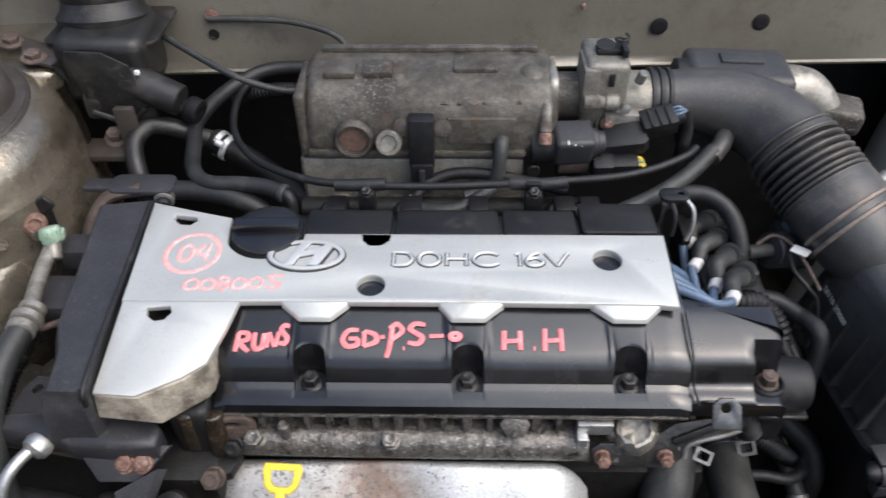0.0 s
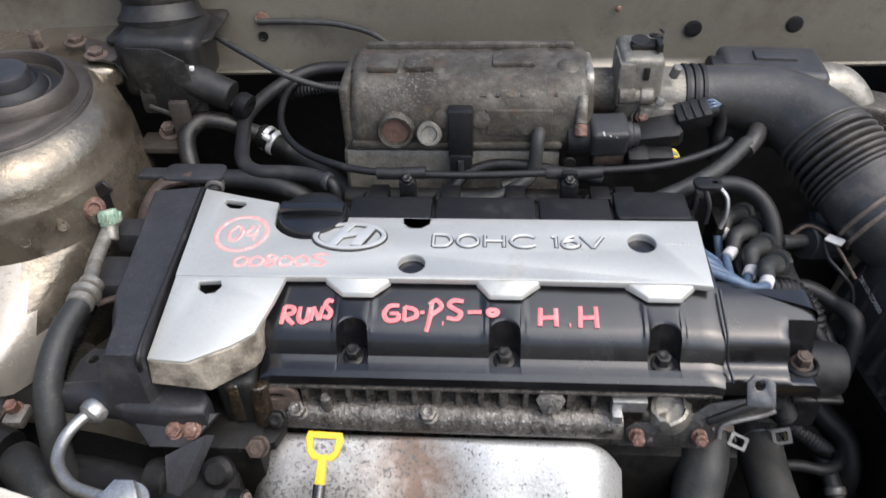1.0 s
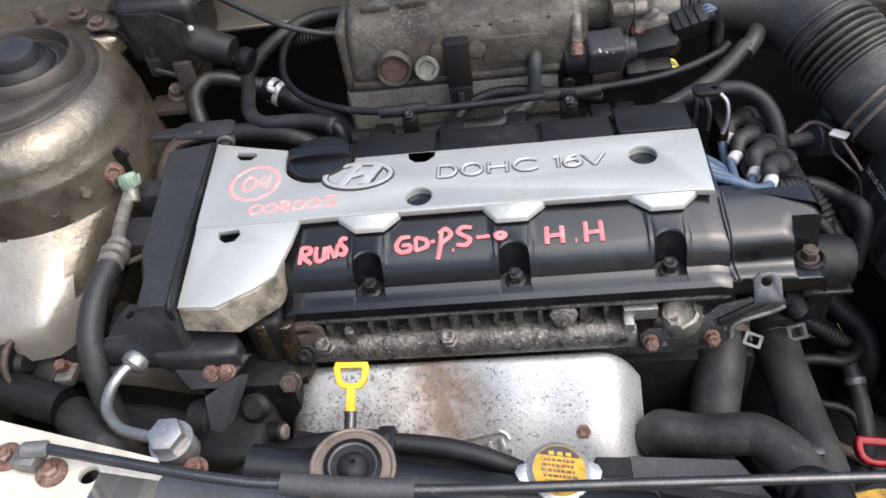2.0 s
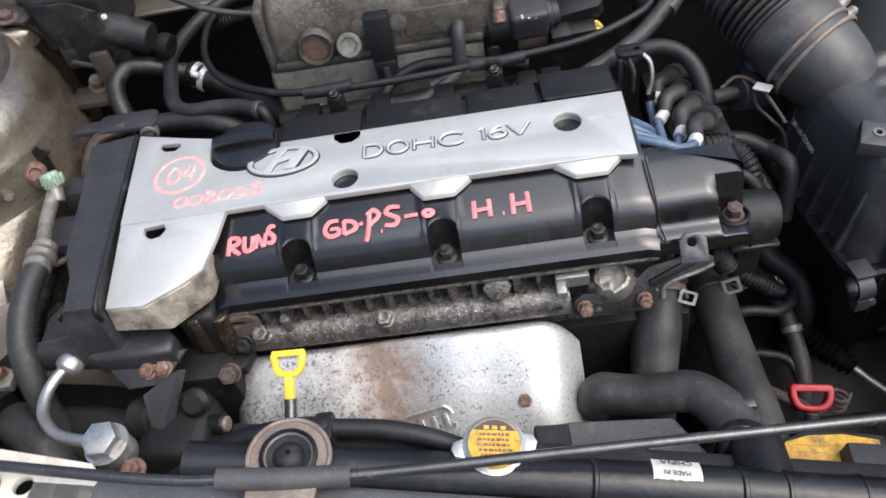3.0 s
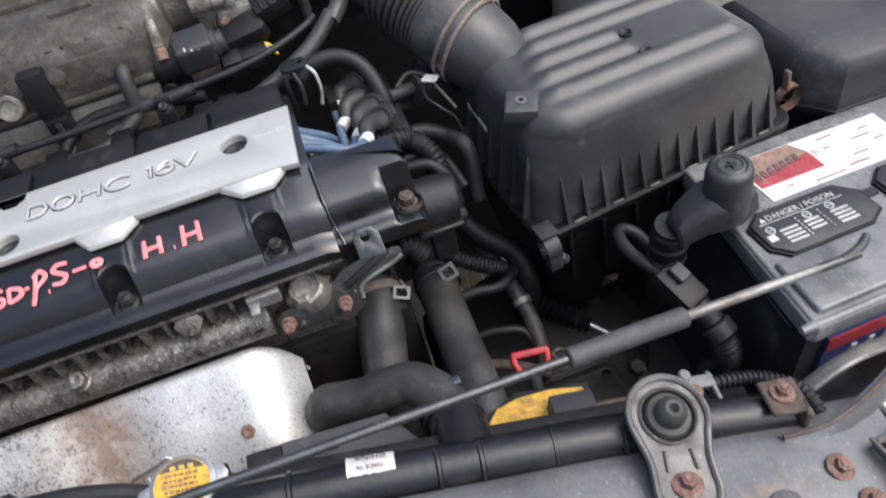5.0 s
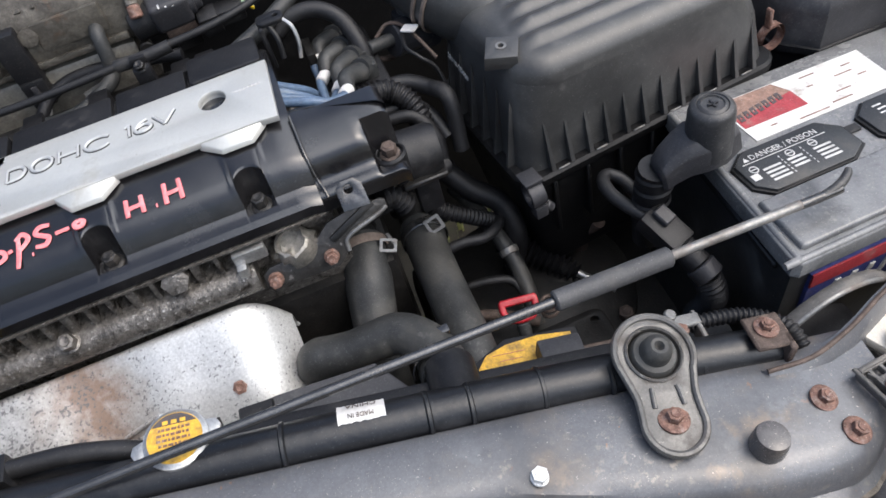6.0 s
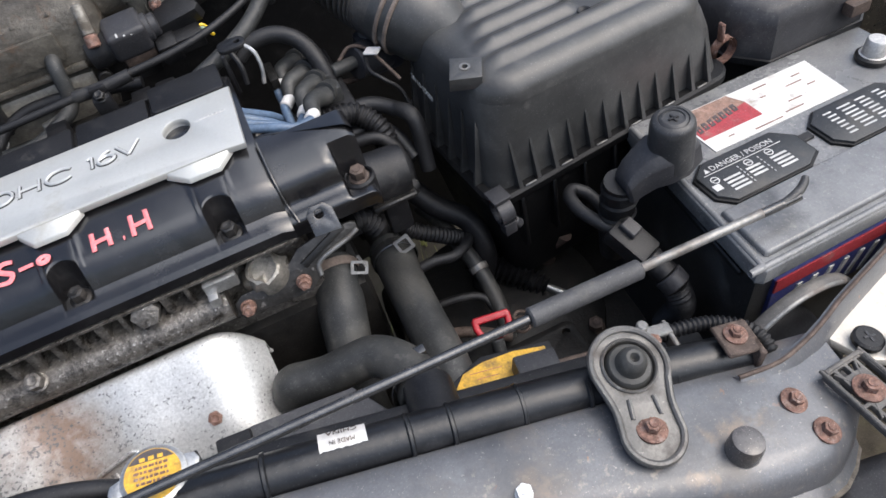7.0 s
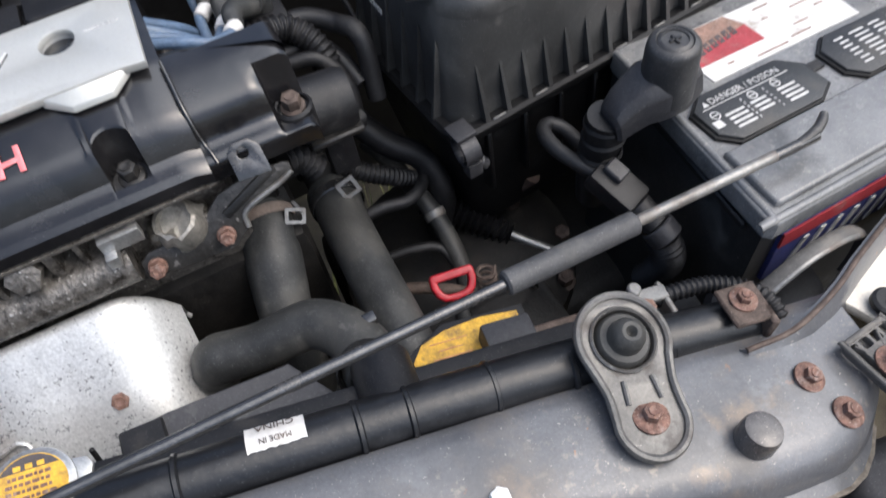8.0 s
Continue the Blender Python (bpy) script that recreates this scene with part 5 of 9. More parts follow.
def pressure_sensor():
    ob = thing("pressure_sensor", "slim black plastic pressure sensor on the manifold", "sensor", (0.0255, 0.121, 0.836))
    part("body", box((0.0255, 0.1195, 0.870), (0.0175, 0.012, 0.038), 0.002), black_plastic, ob)
    part("socket", box((0.0255, 0.1170, 0.845), (0.0160, 0.012, 0.020), 0.0018), black_plastic, ob)
    part("latch", box((0.0255, 0.1105, 0.846), (0.0040, 0.002, 0.012), 0.0006), grey_plastic, ob)
    for x in (0.0118, 0.0395):
        part("ear", lathe([(0.0062, 0), (0.0062, 0.004), (0.003, 0.005), (0.001, 0.005)], (x, 0.1225, 0.8795), (x, 0.10, 0.884), 18), cast_alu, ob, "mounting ear")
    part("lead", tube([(0.0250, 0.116, 0.836), (0.0215, 0.112, 0.829), (0.0120, 0.106, 0.828)], 0.0028, 8), white_label, ob, "pale wire sleeve")


pressure_sensor()


def throttle_body():
    ob = thing("throttle_unit", "grey aluminium throttle unit between manifold and duct", "throttle body", (0.15, 0.165, 0.845))
    part("neck", lathe([(0.0160, 0), (0.0165, 0.004), (0.0165, 0.020), (0.0175, 0.022)], (0.114, 0.166, 0.878), (0.30, 0.166, 0.878), 32), cast_alu, ob)
    part("housing", box((0.1510, 0.166, 0.886), (0.030, 0.042, 0.054), 0.006, 3), cast_pale, ob)
    part("shoulder", box((0.1400, 0.160, 0.893), (0.012, 0.034, 0.034), 0.004, 2), cast_pale, ob)
    part("barrel", lathe([(0.0195, 0), (0.0205, 0.004), (0.0202, 0.020), (0.018, 0.024)], (0.164, 0.167, 0.874), (0.30, 0.167, 0.875), 36), cast_pale, ob)
    part("web", box((0.1660, 0.1440, 0.8720), (0.030, 0.012, 0.013), 0.003, 2), alu_light, ob, "bright machined web")
    part("spindle", lathe([(0.0052, 0), (0.0056, 0.001), (0.0056, 0.010), (0.0046, 0.011), (0.0046, 0.014), (0.0056, 0.015), (0.0056, 0.023), (0.004, 0.024)], (0.1360, 0.1430, 0.8860), (0.30, 0.1430, 0.8865), 24), alu_light, ob, "bright horizontal spindle boss")
    part("screw", hexagon((0.1640, 0.1420, 0.8830), (0.1640, 0.1350, 0.8850), 0.006), bracket_grey, ob)
    part("lever", box((0.1545, 0.163, 0.9145), (0.022, 0.010, 0.004), 0.0015), iron_dark, ob)
    part("lever_arm", box((0.1620, 0.158, 0.9170), (0.004, 0.012, 0.006), 0.001), iron_dark, ob)
    part("pulley", lathe([(0.0065, 0), (0.0065, 0.002), (0.0045, 0.003), (0.0045, 0.004), (0.0065, 0.005), (0.0065, 0.006), (0.001, 0.006)], (0.150, 0.166, 0.912), (0.151, 0.15, 0.99), 24), iron_dark, ob)
    part("spring", tube([(0.162 + 0.0045 * math.cos(a * 0.9), 0.171 + 0.0045 * math.sin(a * 0.9), 0.912 + 0.0006 * a) for a in range(16)], 0.0009, 6, 3), iron_dark, ob)
    part("slot", box((0.1535, 0.1445, 0.9020), (0.0040, 0.0030, 0.0090), 0.0008), iron_dark, ob, "dark cast slot")
    part("stud", rod((0.1735, 0.152, 0.896), (0.1755, 0.150, 0.905), 0.0034), bracket_grey, ob, "pale stud")
    bolt((0.1545, 0.1415, 0.8700), (0, -1, 0.5), ob, 0.0062, 0.005, 0.0052, rust, "coppery bolt")
    part("bolt_cup", lathe([(0.0078, -0.006), (0.0080, 0.001), (0.0070, 0.002), (0.0064, 0.0)], (0.1545, 0.1430, 0.8685), (0.1545, 0.10, 0.89), 24, False), cast_pale, ob, "cast cup round the bolt")


throttle_body()


def idle_valve():
    ob = thing("idle_control_valve", "black and grey idle control valve with plugged connectors", "idle valve", (0.13, 0.125, 0.838))
    m = frame_of((0.1285, 0.1255, 0.8650), (1, 0.08, 0), (0, -0.25, 1))
    part("body", box((0, 0, 0), (0.027, 0.024, 0.022), 0.004, 3, m), grey_plastic, ob, "dark printed valve body")
    part("coil", rod(m @ Vector((-0.027, 0.004, -0.006)), m @ Vector((-0.010, 0.002, -0.004)), 0.0125), black_plastic, ob)
    part("foot_lug", rod(m @ Vector((-0.026, -0.004, -0.020)), m @ Vector((-0.026, -0.010, -0.018)), 0.0048), iron_dark, ob)
    part("cap", lathe([(0.0098, 0), (0.0098, 0.004), (0.0080, 0.005), (0.0080, 0.009), (0.006, 0.010)], m @ Vector((0.012, -0.001, 0.000)), m @ Vector((1.0, 0.0, 0.0)), 26), grey_plastic, ob)
    part("band", box((0.0015, -0.0005, -0.0145), (0.022, 0.021, 0.012), 0.002, 2, m), rust_dark, ob, "brownish clamp band")
    part("foot", box((0.002, 0.002, -0.026), (0.018, 0.016, 0.020), 0.002, 2, m), black_plastic, ob)
    for k in range(3):
        part("print_mark", box((-0.0055 + 0.0045 * k, -0.0100, 0.0108 - 0.001 * k), (0.0012, 0.0040, 0.0006), 0, 1, m), print_grey, ob, "small unreadable print")
    p = frame_of((0.1600, 0.1215, 0.8490), (1, 0.02, 0.02), (0, -0.3, 1))
    part("plug", box((0.002, 0, 0), (0.026, 0.013, 0.013), 0.0018, 2, p), black_plastic, ob, "black two-pin plug")
    part("plug_lock", box((-0.010, 0, -0.0005), (0.014, 0.017, 0.017), 0.002, 2, p), black_plastic, ob)
    for k, c in ((-1, yellow), (0, green_plastic), (1, yellow)):
        part("wire", tube([p @ Vector((0.013, 0.003 * k, 0.003)), p @ Vector((0.017, 0.003 * k, 0.003)), p @ Vector((0.021, 0.002 * k, -0.004))], 0.0012, 6), c, ob, "thin pale wire")
    return ob


idle_valve()


def throttle_sensor():
    ob = thing("throttle_sensor", "black throttle position sensor with a blue-wired plug", "sensor", (0.17, 0.135, 0.85))
    m = frame_of((0.1640, 0.1330, 0.8640), (1, 0.10, 0.22), (0, -0.35, 1))
    part("body", sheet([(-0.020, -0.008), (0.012, -0.013), (0.016, -0.010), (0.014, 0.012), (-0.004, 0.012), (-0.020, 0.002)], -0.007, 0.006, (), 0.002, m), black_plastic, ob)
    part("plug", box((0.026, 0.004, 0.003), (0.024, 0.017, 0.014), 0.002, 2, m), black_plastic, ob)
    for k in range(3):
        part("rib", box((0.020 + 0.006 * k, 0.003, 0.0105), (0.0016, 0.014, 0.0016), 0.0004, 1, m), black_plastic, ob)
    part("gaiter", rod(m @ Vector((0.037, 0.005, 0.003)), m @ Vector((0.044, 0.005, 0.003)), 0.0064, 0.0058), black_plastic, ob)
    for k in (-1, 0, 1):
        part("wire", tube([m @ Vector((0.036, 0.005 + 0.003 * k, 0.0085)), m @ Vector((0.041, 0.005 + 0.0028 * k, 0.0092)), m @ Vector((0.046, 0.006, 0.005))], 0.0011, 6), blue_wire, ob, "thin blue wire")
    part("tail", tube([m @ Vector((0.044, 0.005, 0.003)), m @ Vector((0.046, 0.002, -0.008)), m @ Vector((0.043, -0.004, -0.024)), m @ Vector((0.040, -0.006, -0.040))], 0.0046, 12), black_plastic, ob, "taped tail")


throttle_sensor()


def intake_duct():
    ob = thing("intake_duct", "grey-black rubber intake duct with a ribbed bellows, dusty", "intake duct", (0.27, 0.15, 0.84))
    part("elbow", tube([(0.184, 0.168, 0.874), (0.203, 0.168, 0.874), (0.223, 0.167, 0.874), (0.245, 0.162, 0.872), (0.263, 0.152, 0.868), (0.276, 0.136, 0.863), (0.284, 0.120, 0.858)], [0.0200, 0.0205, 0.0225, 0.0250, 0.0275, 0.0290, 0.0300], 36, 8), duct_rubber, ob, sharp=60)
    spine = curve_points([(0.2775, 0.1310, 0.862), (0.286, 0.114, 0.8545), (0.2935, 0.100, 0.8483), (0.2985, 0.0905, 0.8443)], 20)
    # near-black core puts the shade between the ribs into colour
    bellows = part("bellows", tube(spine[::6] + [spine[-1]], 0.0258, 40, 3), deep_black, ob, "ribbed rubber bellows, core coloured black for the shade between its ribs")
    for k in range(10):
        s = (k + 0.3) / 9.6 * (len(spine) - 2)
        p, ahead = spine[int(s)].lerp(spine[int(s) + 1], s % 1), (spine[int(s) + 1] - spine[int(s)]).normalized()
        r = 0.0316 + 0.0010 * math.sin(k / 9 * math.pi)
        part("rib", lathe([(r - 0.0066, -0.0017), (r - 0.0022, -0.0015), (r - 0.0006, -0.0011), (r, -0.0002), (r - 0.0003, 0.0007), (r - 0.0022, 0.0014), (r - 0.0066, 0.0017)], p, p + ahead, 48, False), duct_rubber, bellows, "dusty rubber rib", 60)
    part("cuff", tube([(0.2965, 0.0945, 0.8460), (0.3010, 0.0860, 0.8425), (0.3060, 0.0765, 0.8385)], [0.0312, 0.0318, 0.0312], 40, 6), duct_rubber, ob, "smooth rubber cuff")
    part("collar", tube([(0.301, 0.0830, 0.8415), (0.308, 0.0720, 0.8360), (0.317, 0.0610, 0.8270), (0.328, 0.0480, 0.8130)], [0.0306, 0.0306, 0.0285, 0.0220], 36, 6), box_plastic, ob, "smooth neck of the filter lid")
    for t in (0.0, 0.0075):
        a = Vector((0.3045 + t * 0.52, 0.0775 - t * 0.78, 0.8390 - t * 0.36))
        part("clamp_band", lathe([(0.0312, 0), (0.0326, 0.0006), (0.0326, 0.0026), (0.0312, 0.0032)], a, a + Vector((0.52, -0.78, -0.36)), 40, False), rubber_mount, ob, "rusty clamp band")
    part("clamp_screw", joined(rod((0.330, 0.098, 0.850), (0.339, 0.106, 0.853), 0.0045), rod((0.333, 0.092, 0.846), (0.343, 0.098, 0.848), 0.0036)), bracket_grey, ob, "rusty clamp screw")
    for x in (0.1845, 0.1905, 0.1965):
        part("clamp_band", lathe([(0.0204, 0), (0.0222, 0.0006), (0.0222, 0.0034), (0.0204, 0.004)], (x, 0.168, 0.874), (x + 1, 0.168, 0.876), 40, False), rubber, ob, "rubber lip ring")
    part("breather_stub", tube([(0.240, 0.146, 0.862), (0.233, 0.131, 0.860), (0.224, 0.120, 0.856)], 0.0064, 16), duct_rubber, ob)
    # breather hose down to the rocker cover
    return ob


intake_duct()
solid("breather_hose", tube([(0.226, 0.124, 0.860), (0.207, 0.108, 0.851), (0.184, 0.092, 0.846), (0.160, 0.080, 0.842), (0.146, 0.074, 0.838)], 0.0056, 16), hose_rubber, "grey rubber breather hose from duct to rocker cover", "hose", (0.2, 0.1, 0.84))


def resonator():
    ob = thing("resonator_box", "dusty dark plastic resonator box by the bulkhead", "resonator box", (0.25, 0.195, 0.83))
    m = frame_of((0.2495, 0.1930, 0.858), (1, -0.08, 0))
    part("body", box((0.004, -0.004, 0.002), (0.074, 0.050, 0.064), 0.008, 4, m), boot_rubber, ob)
    part("end_drum", rod(m @ Vector((-0.040, -0.004, 0.012)), m @ Vector((-0.028, -0.004, 0.012)), 0.0210), black_plastic, ob, "dark round end of the box")
    part("top_pad", box((0.006, 0.000, 0.0345), (0.030, 0.014, 0.003), 0.0012, 2, m), boot_rubber, ob, "low moulded pad")
    part("lid_line", box((0.004, -0.004, 0.020), (0.0748, 0.0508, 0.0018), 0.0005, 1, m), black_plastic, ob)
    part("side_cap", tube([m @ Vector((0.040, 0.004, 0.010)), m @ Vector((0.058, 0.004, 0.008)), m @ Vector((0.072, 0.0, -0.002)), m @ Vector((0.080, -0.004, -0.018))], [0.018, 0.017, 0.014, 0.011], 24), alu_light, ob, "pale dusty elbow")
    m2 = frame_of((0.334, 0.186, 0.852), (1, -0.3, -0.1))
    part("valve", box((0, 0, 0), (0.036, 0.032, 0.018), 0.005, 3, m2), cast_alu, ob, "dusty cast valve housing")
    part("valve_foot", box((0.004, -0.004, -0.014), (0.024, 0.020, 0.016), 0.004, 2, m2), black_plastic, ob)


resonator()


# ---- cables and hoses over the manifold ----
def hose(name, label, pts, r, material, category="hose", seg=14, ring=None, steps=8):
    mid = pts[len(pts) // 2]
    wide = r[0] if isinstance(r, list) else r
    if wide > 0.0060 and not ring:
        ob = thing(name, label, category, mid)
        part("tube", tube(pts, r, seg, steps, ring), material, ob, sharp=70)
        for end, inner in ((pts[0], pts[1]), (pts[-1], pts[-2])):
            a, b = Vector(end), Vector(inner)
            last = (r[0] if end is pts[0] else r[-1]) if isinstance(r, list) else r
            part("cuff", lathe([(last * 0.98, 0), (last * 1.05, 0.001), (last * 1.05, 0.007), (last * 0.98, 0.008)], a, b, 30, False), material, ob, "moulded end cuff")
        return ob
    return solid(name, tube(pts, r, seg, steps, ring), material, label, category, mid, sharp=70)


cable = thing("throttle_cable", "black throttle cable looping over the intake in two clips", "cable", (0.04, 0.089, 0.845))
part("cable", tube([(-0.075, 0.240, 0.858), (-0.100, 0.236, 0.858), (-0.117, 0.205, 0.858), (-0.113, 0.155, 0.857), (-0.091, 0.119, 0.855), (-0.051, 0.0955, 0.855), (-0.011, 0.0895, 0.855), (0.039, 0.0885, 0.855), (0.097, 0.0915, 0.856), (0.150, 0.096, 0.857), (0.180, 0.103, 0.859), (0.204, 0.115, 0.861), (0.2135, 0.124, 0.862)], 0.0027, 12, 8), black_plastic, cable)
for x0, x1 in ((-0.031, 0.0025), (0.0845, 0.122)):
    part("grommet", tube([(x0, 0.0895 + 0.03 * max(0, x0), 0.855), ((x0 + x1) / 2, 0.0890 + 0.02 * max(0, x0), 0.8553), (x1, 0.0895 + 0.02 * max(0, x1), 0.856)], 0.0043, 12, 4, None, 1.2), rubber, cable, "rubber grommet")
for x, y in ((-0.0100, 0.0845), (0.1000, 0.0840)):
    ob = thing("cable_clip", "small black cable clip with a bolt", "clip", (x, y, 0.838))
    part("stem", box((x, y, 0.8460), (0.0115, 0.009, 0.016), 0.0015), black_plastic, ob)
    part("jaw", box((x, y + 0.004, 0.8570), (0.0105, 0.006, 0.0050), 0.001), black_plastic, ob)
    bolt((x, y - 0.001, 0.853), (0, -0.5, 1), ob, 0.0062, 0.005, 0.0042, grimy_bracket)

hose("vacuum_hose", "thick black vacuum hose curving to the rocker cover", [(-0.055, 0.235, 0.862), (-0.100, 0.232, 0.862), (-0.128, 0.208, 0.858), (-0.144, 0.172, 0.853), (-0.1405, 0.143, 0.850), (-0.1350, 0.118, 0.849), (-0.1265, 0.104, 0.849), (-0.116, 0.0985, 0.849), (-0.098, 0.098, 0.849), (-0.081, 0.0955, 0.849), (-0.068, 0.090, 0.848)], 0.0055, rubber)
ob = thing("hose_fitting", "small dark fitting at the end of the vacuum hose", "fitting", (-0.066, 0.088, 0.836))
part("elbow", tube([(-0.070, 0.091, 0.848), (-0.0640, 0.088, 0.8475), (-0.0615, 0.0855, 0.842), (-0.0615, 0.0845, 0.830)], 0.0042, 14), black_plastic, ob)
part("collar", lathe([(0.0055, 0), (0.0066, 0.001), (0.0066, 0.0036), (0.0055, 0.0046)], (-0.0690, 0.0905, 0.848), (-0.05, 0.082, 0.847), 24), grey_plastic, ob, "ridged collar")
hose("vacuum_hose", "thin black vacuum hose loop below the throttle cable", [(0.020, 0.104, 0.833), (0.030, 0.112, 0.840), (0.048, 0.116, 0.845), (0.072, 0.114, 0.846), (0.095, 0.108, 0.845), (0.125, 0.102, 0.842)], 0.0042, black_plastic)
hose("vacuum_hose", "grey vacuum hose bent under the throttle cable", [(0.070, 0.104, 0.838), (0.055, 0.092, 0.836), (0.040, 0.088, 0.835), (0.020, 0.092, 0.834), (0.008, 0.094, 0.832)], 0.0048, hose_rubber)
hose("heater_hose", "black heater hose with a bright clamp running under the manifold", [(-0.1360, 0.1690, 0.8375), (-0.1280, 0.1650, 0.8340), (-0.112, 0.1660, 0.8220), (-0.086, 0.151, 0.8130), (-0.059, 0.128, 0.806), (-0.040, 0.115, 0.796)], 0.0092, deep_black)
clamp = thing("hose_clamp", "bright steel hose clamp with a screw", "hose clamp", (-0.1300, 0.165, 0.835))
for t in (0, 0.0060):
    a = Vector((-0.1325 + t, 0.1680 - t * 0.42, 0.8360 - t * 0.42))
    part("band", lathe([(0.0090, 0), (0.0103, 0.0005), (0.0103, 0.0044), (0.0090, 0.0048)], a, a + Vector((1, -0.40, -0.42)), 28, False), letter_metal, clamp)
part("screw", rod((-0.1300, 0.158, 0.8430), (-0.1240, 0.156, 0.8405), 0.0028), letter_metal, clamp)
hose("corrugated_conduit", "black corrugated wiring conduit behind the manifold", [(-0.058, 0.205, 0.856), (-0.085, 0.212, 0.855), (-0.110, 0.216, 0.850), (-0.130, 0.228, 0.836)], 0.0058, deep_black, "conduit", 12, (0.0030, 0.0004))
hose("coolant_pipe", "bare bent coolant pipe, dusty grey", [(-0.168, 0.108, 0.800), (-0.178, 0.124, 0.836), (-0.1835, 0.142, 0.851), (-0.177, 0.156, 0.8565), (-0.164, 0.160, 0.8550), (-0.150, 0.163, 0.8480), (-0.1345, 0.1685, 0.8368)], 0.0066, grimy_bracket, "pipe", 18)
hose("coolant_hose", "black hose lying behind the timing cover", [(-0.160, 0.100, 0.842), (-0.128, 0.098, 0.843), (-0.100, 0.093, 0.840), (-0.080, 0.088, 0.830), (-0.070, 0.080, 0.815)], 0.0068, rubber)
hose("cruise_cable", "dark control cable from the actuator along the bulkhead", [(-0.200, 0.235, 0.905), (-0.180, 0.222, 0.900), (-0.150, 0.205, 0.891), (-0.115, 0.190, 0.879), (-0.085, 0.190, 0.868), (-0.062, 0.198, 0.862)], 0.0026, hose_rubber, "cable", 10)
hose("bonnet_cable", "thin dusty cable clipped along the bulkhead", [(-0.146, 0.246, 0.898), (-0.115, 0.246, 0.898), (-0.080, 0.245, 0.896), (-0.050, 0.241, 0.889), (-0.036, 0.232, 0.880), (-0.030, 0.212, 0.868)], 0.0026, hose_rubber, "cable", 10)
hose("purge_hose", "thick black hose looping below the duct", [(0.190, 0.096, 0.836), (0.202, 0.098, 0.842), (0.220, 0.096, 0.842), (0.234, 0.086, 0.834), (0.240, 0.070, 0.818), (0.240, 0.060, 0.79)], 0.0058, rubber, "hose", 16)


def injectors():
    for x in (-0.035, 0.015, 0.060, 0.118, 0.135):
        ob = thing("injector", "dark fuel injector standing behind the rocker cover", "injector", (x, 0.092, 0.80), group="fuel injectors")
        part("body", lathe([(0.007, 0), (0.0075, 0.02), (0.0095, 0.026), (0.0095, 0.036), (0.006, 0.040), (0.001, 0.040)], (x, 0.100, 0.800), (x, 0.084, 0.842), 18), black_plastic, ob)
        part("plug", box((x + 0.004, 0.088, 0.836), (0.014, 0.016, 0.012), 0.002), black_plastic, ob)
    ob = thing("fuel_rail", "dark steel fuel rail under the intake", "fuel rail", (0.04, 0.108, 0.82))
    part("rail", rod((-0.06, 0.108, 0.820), (0.14, 0.108, 0.820), 0.0085), iron_dark, ob)


injectors()


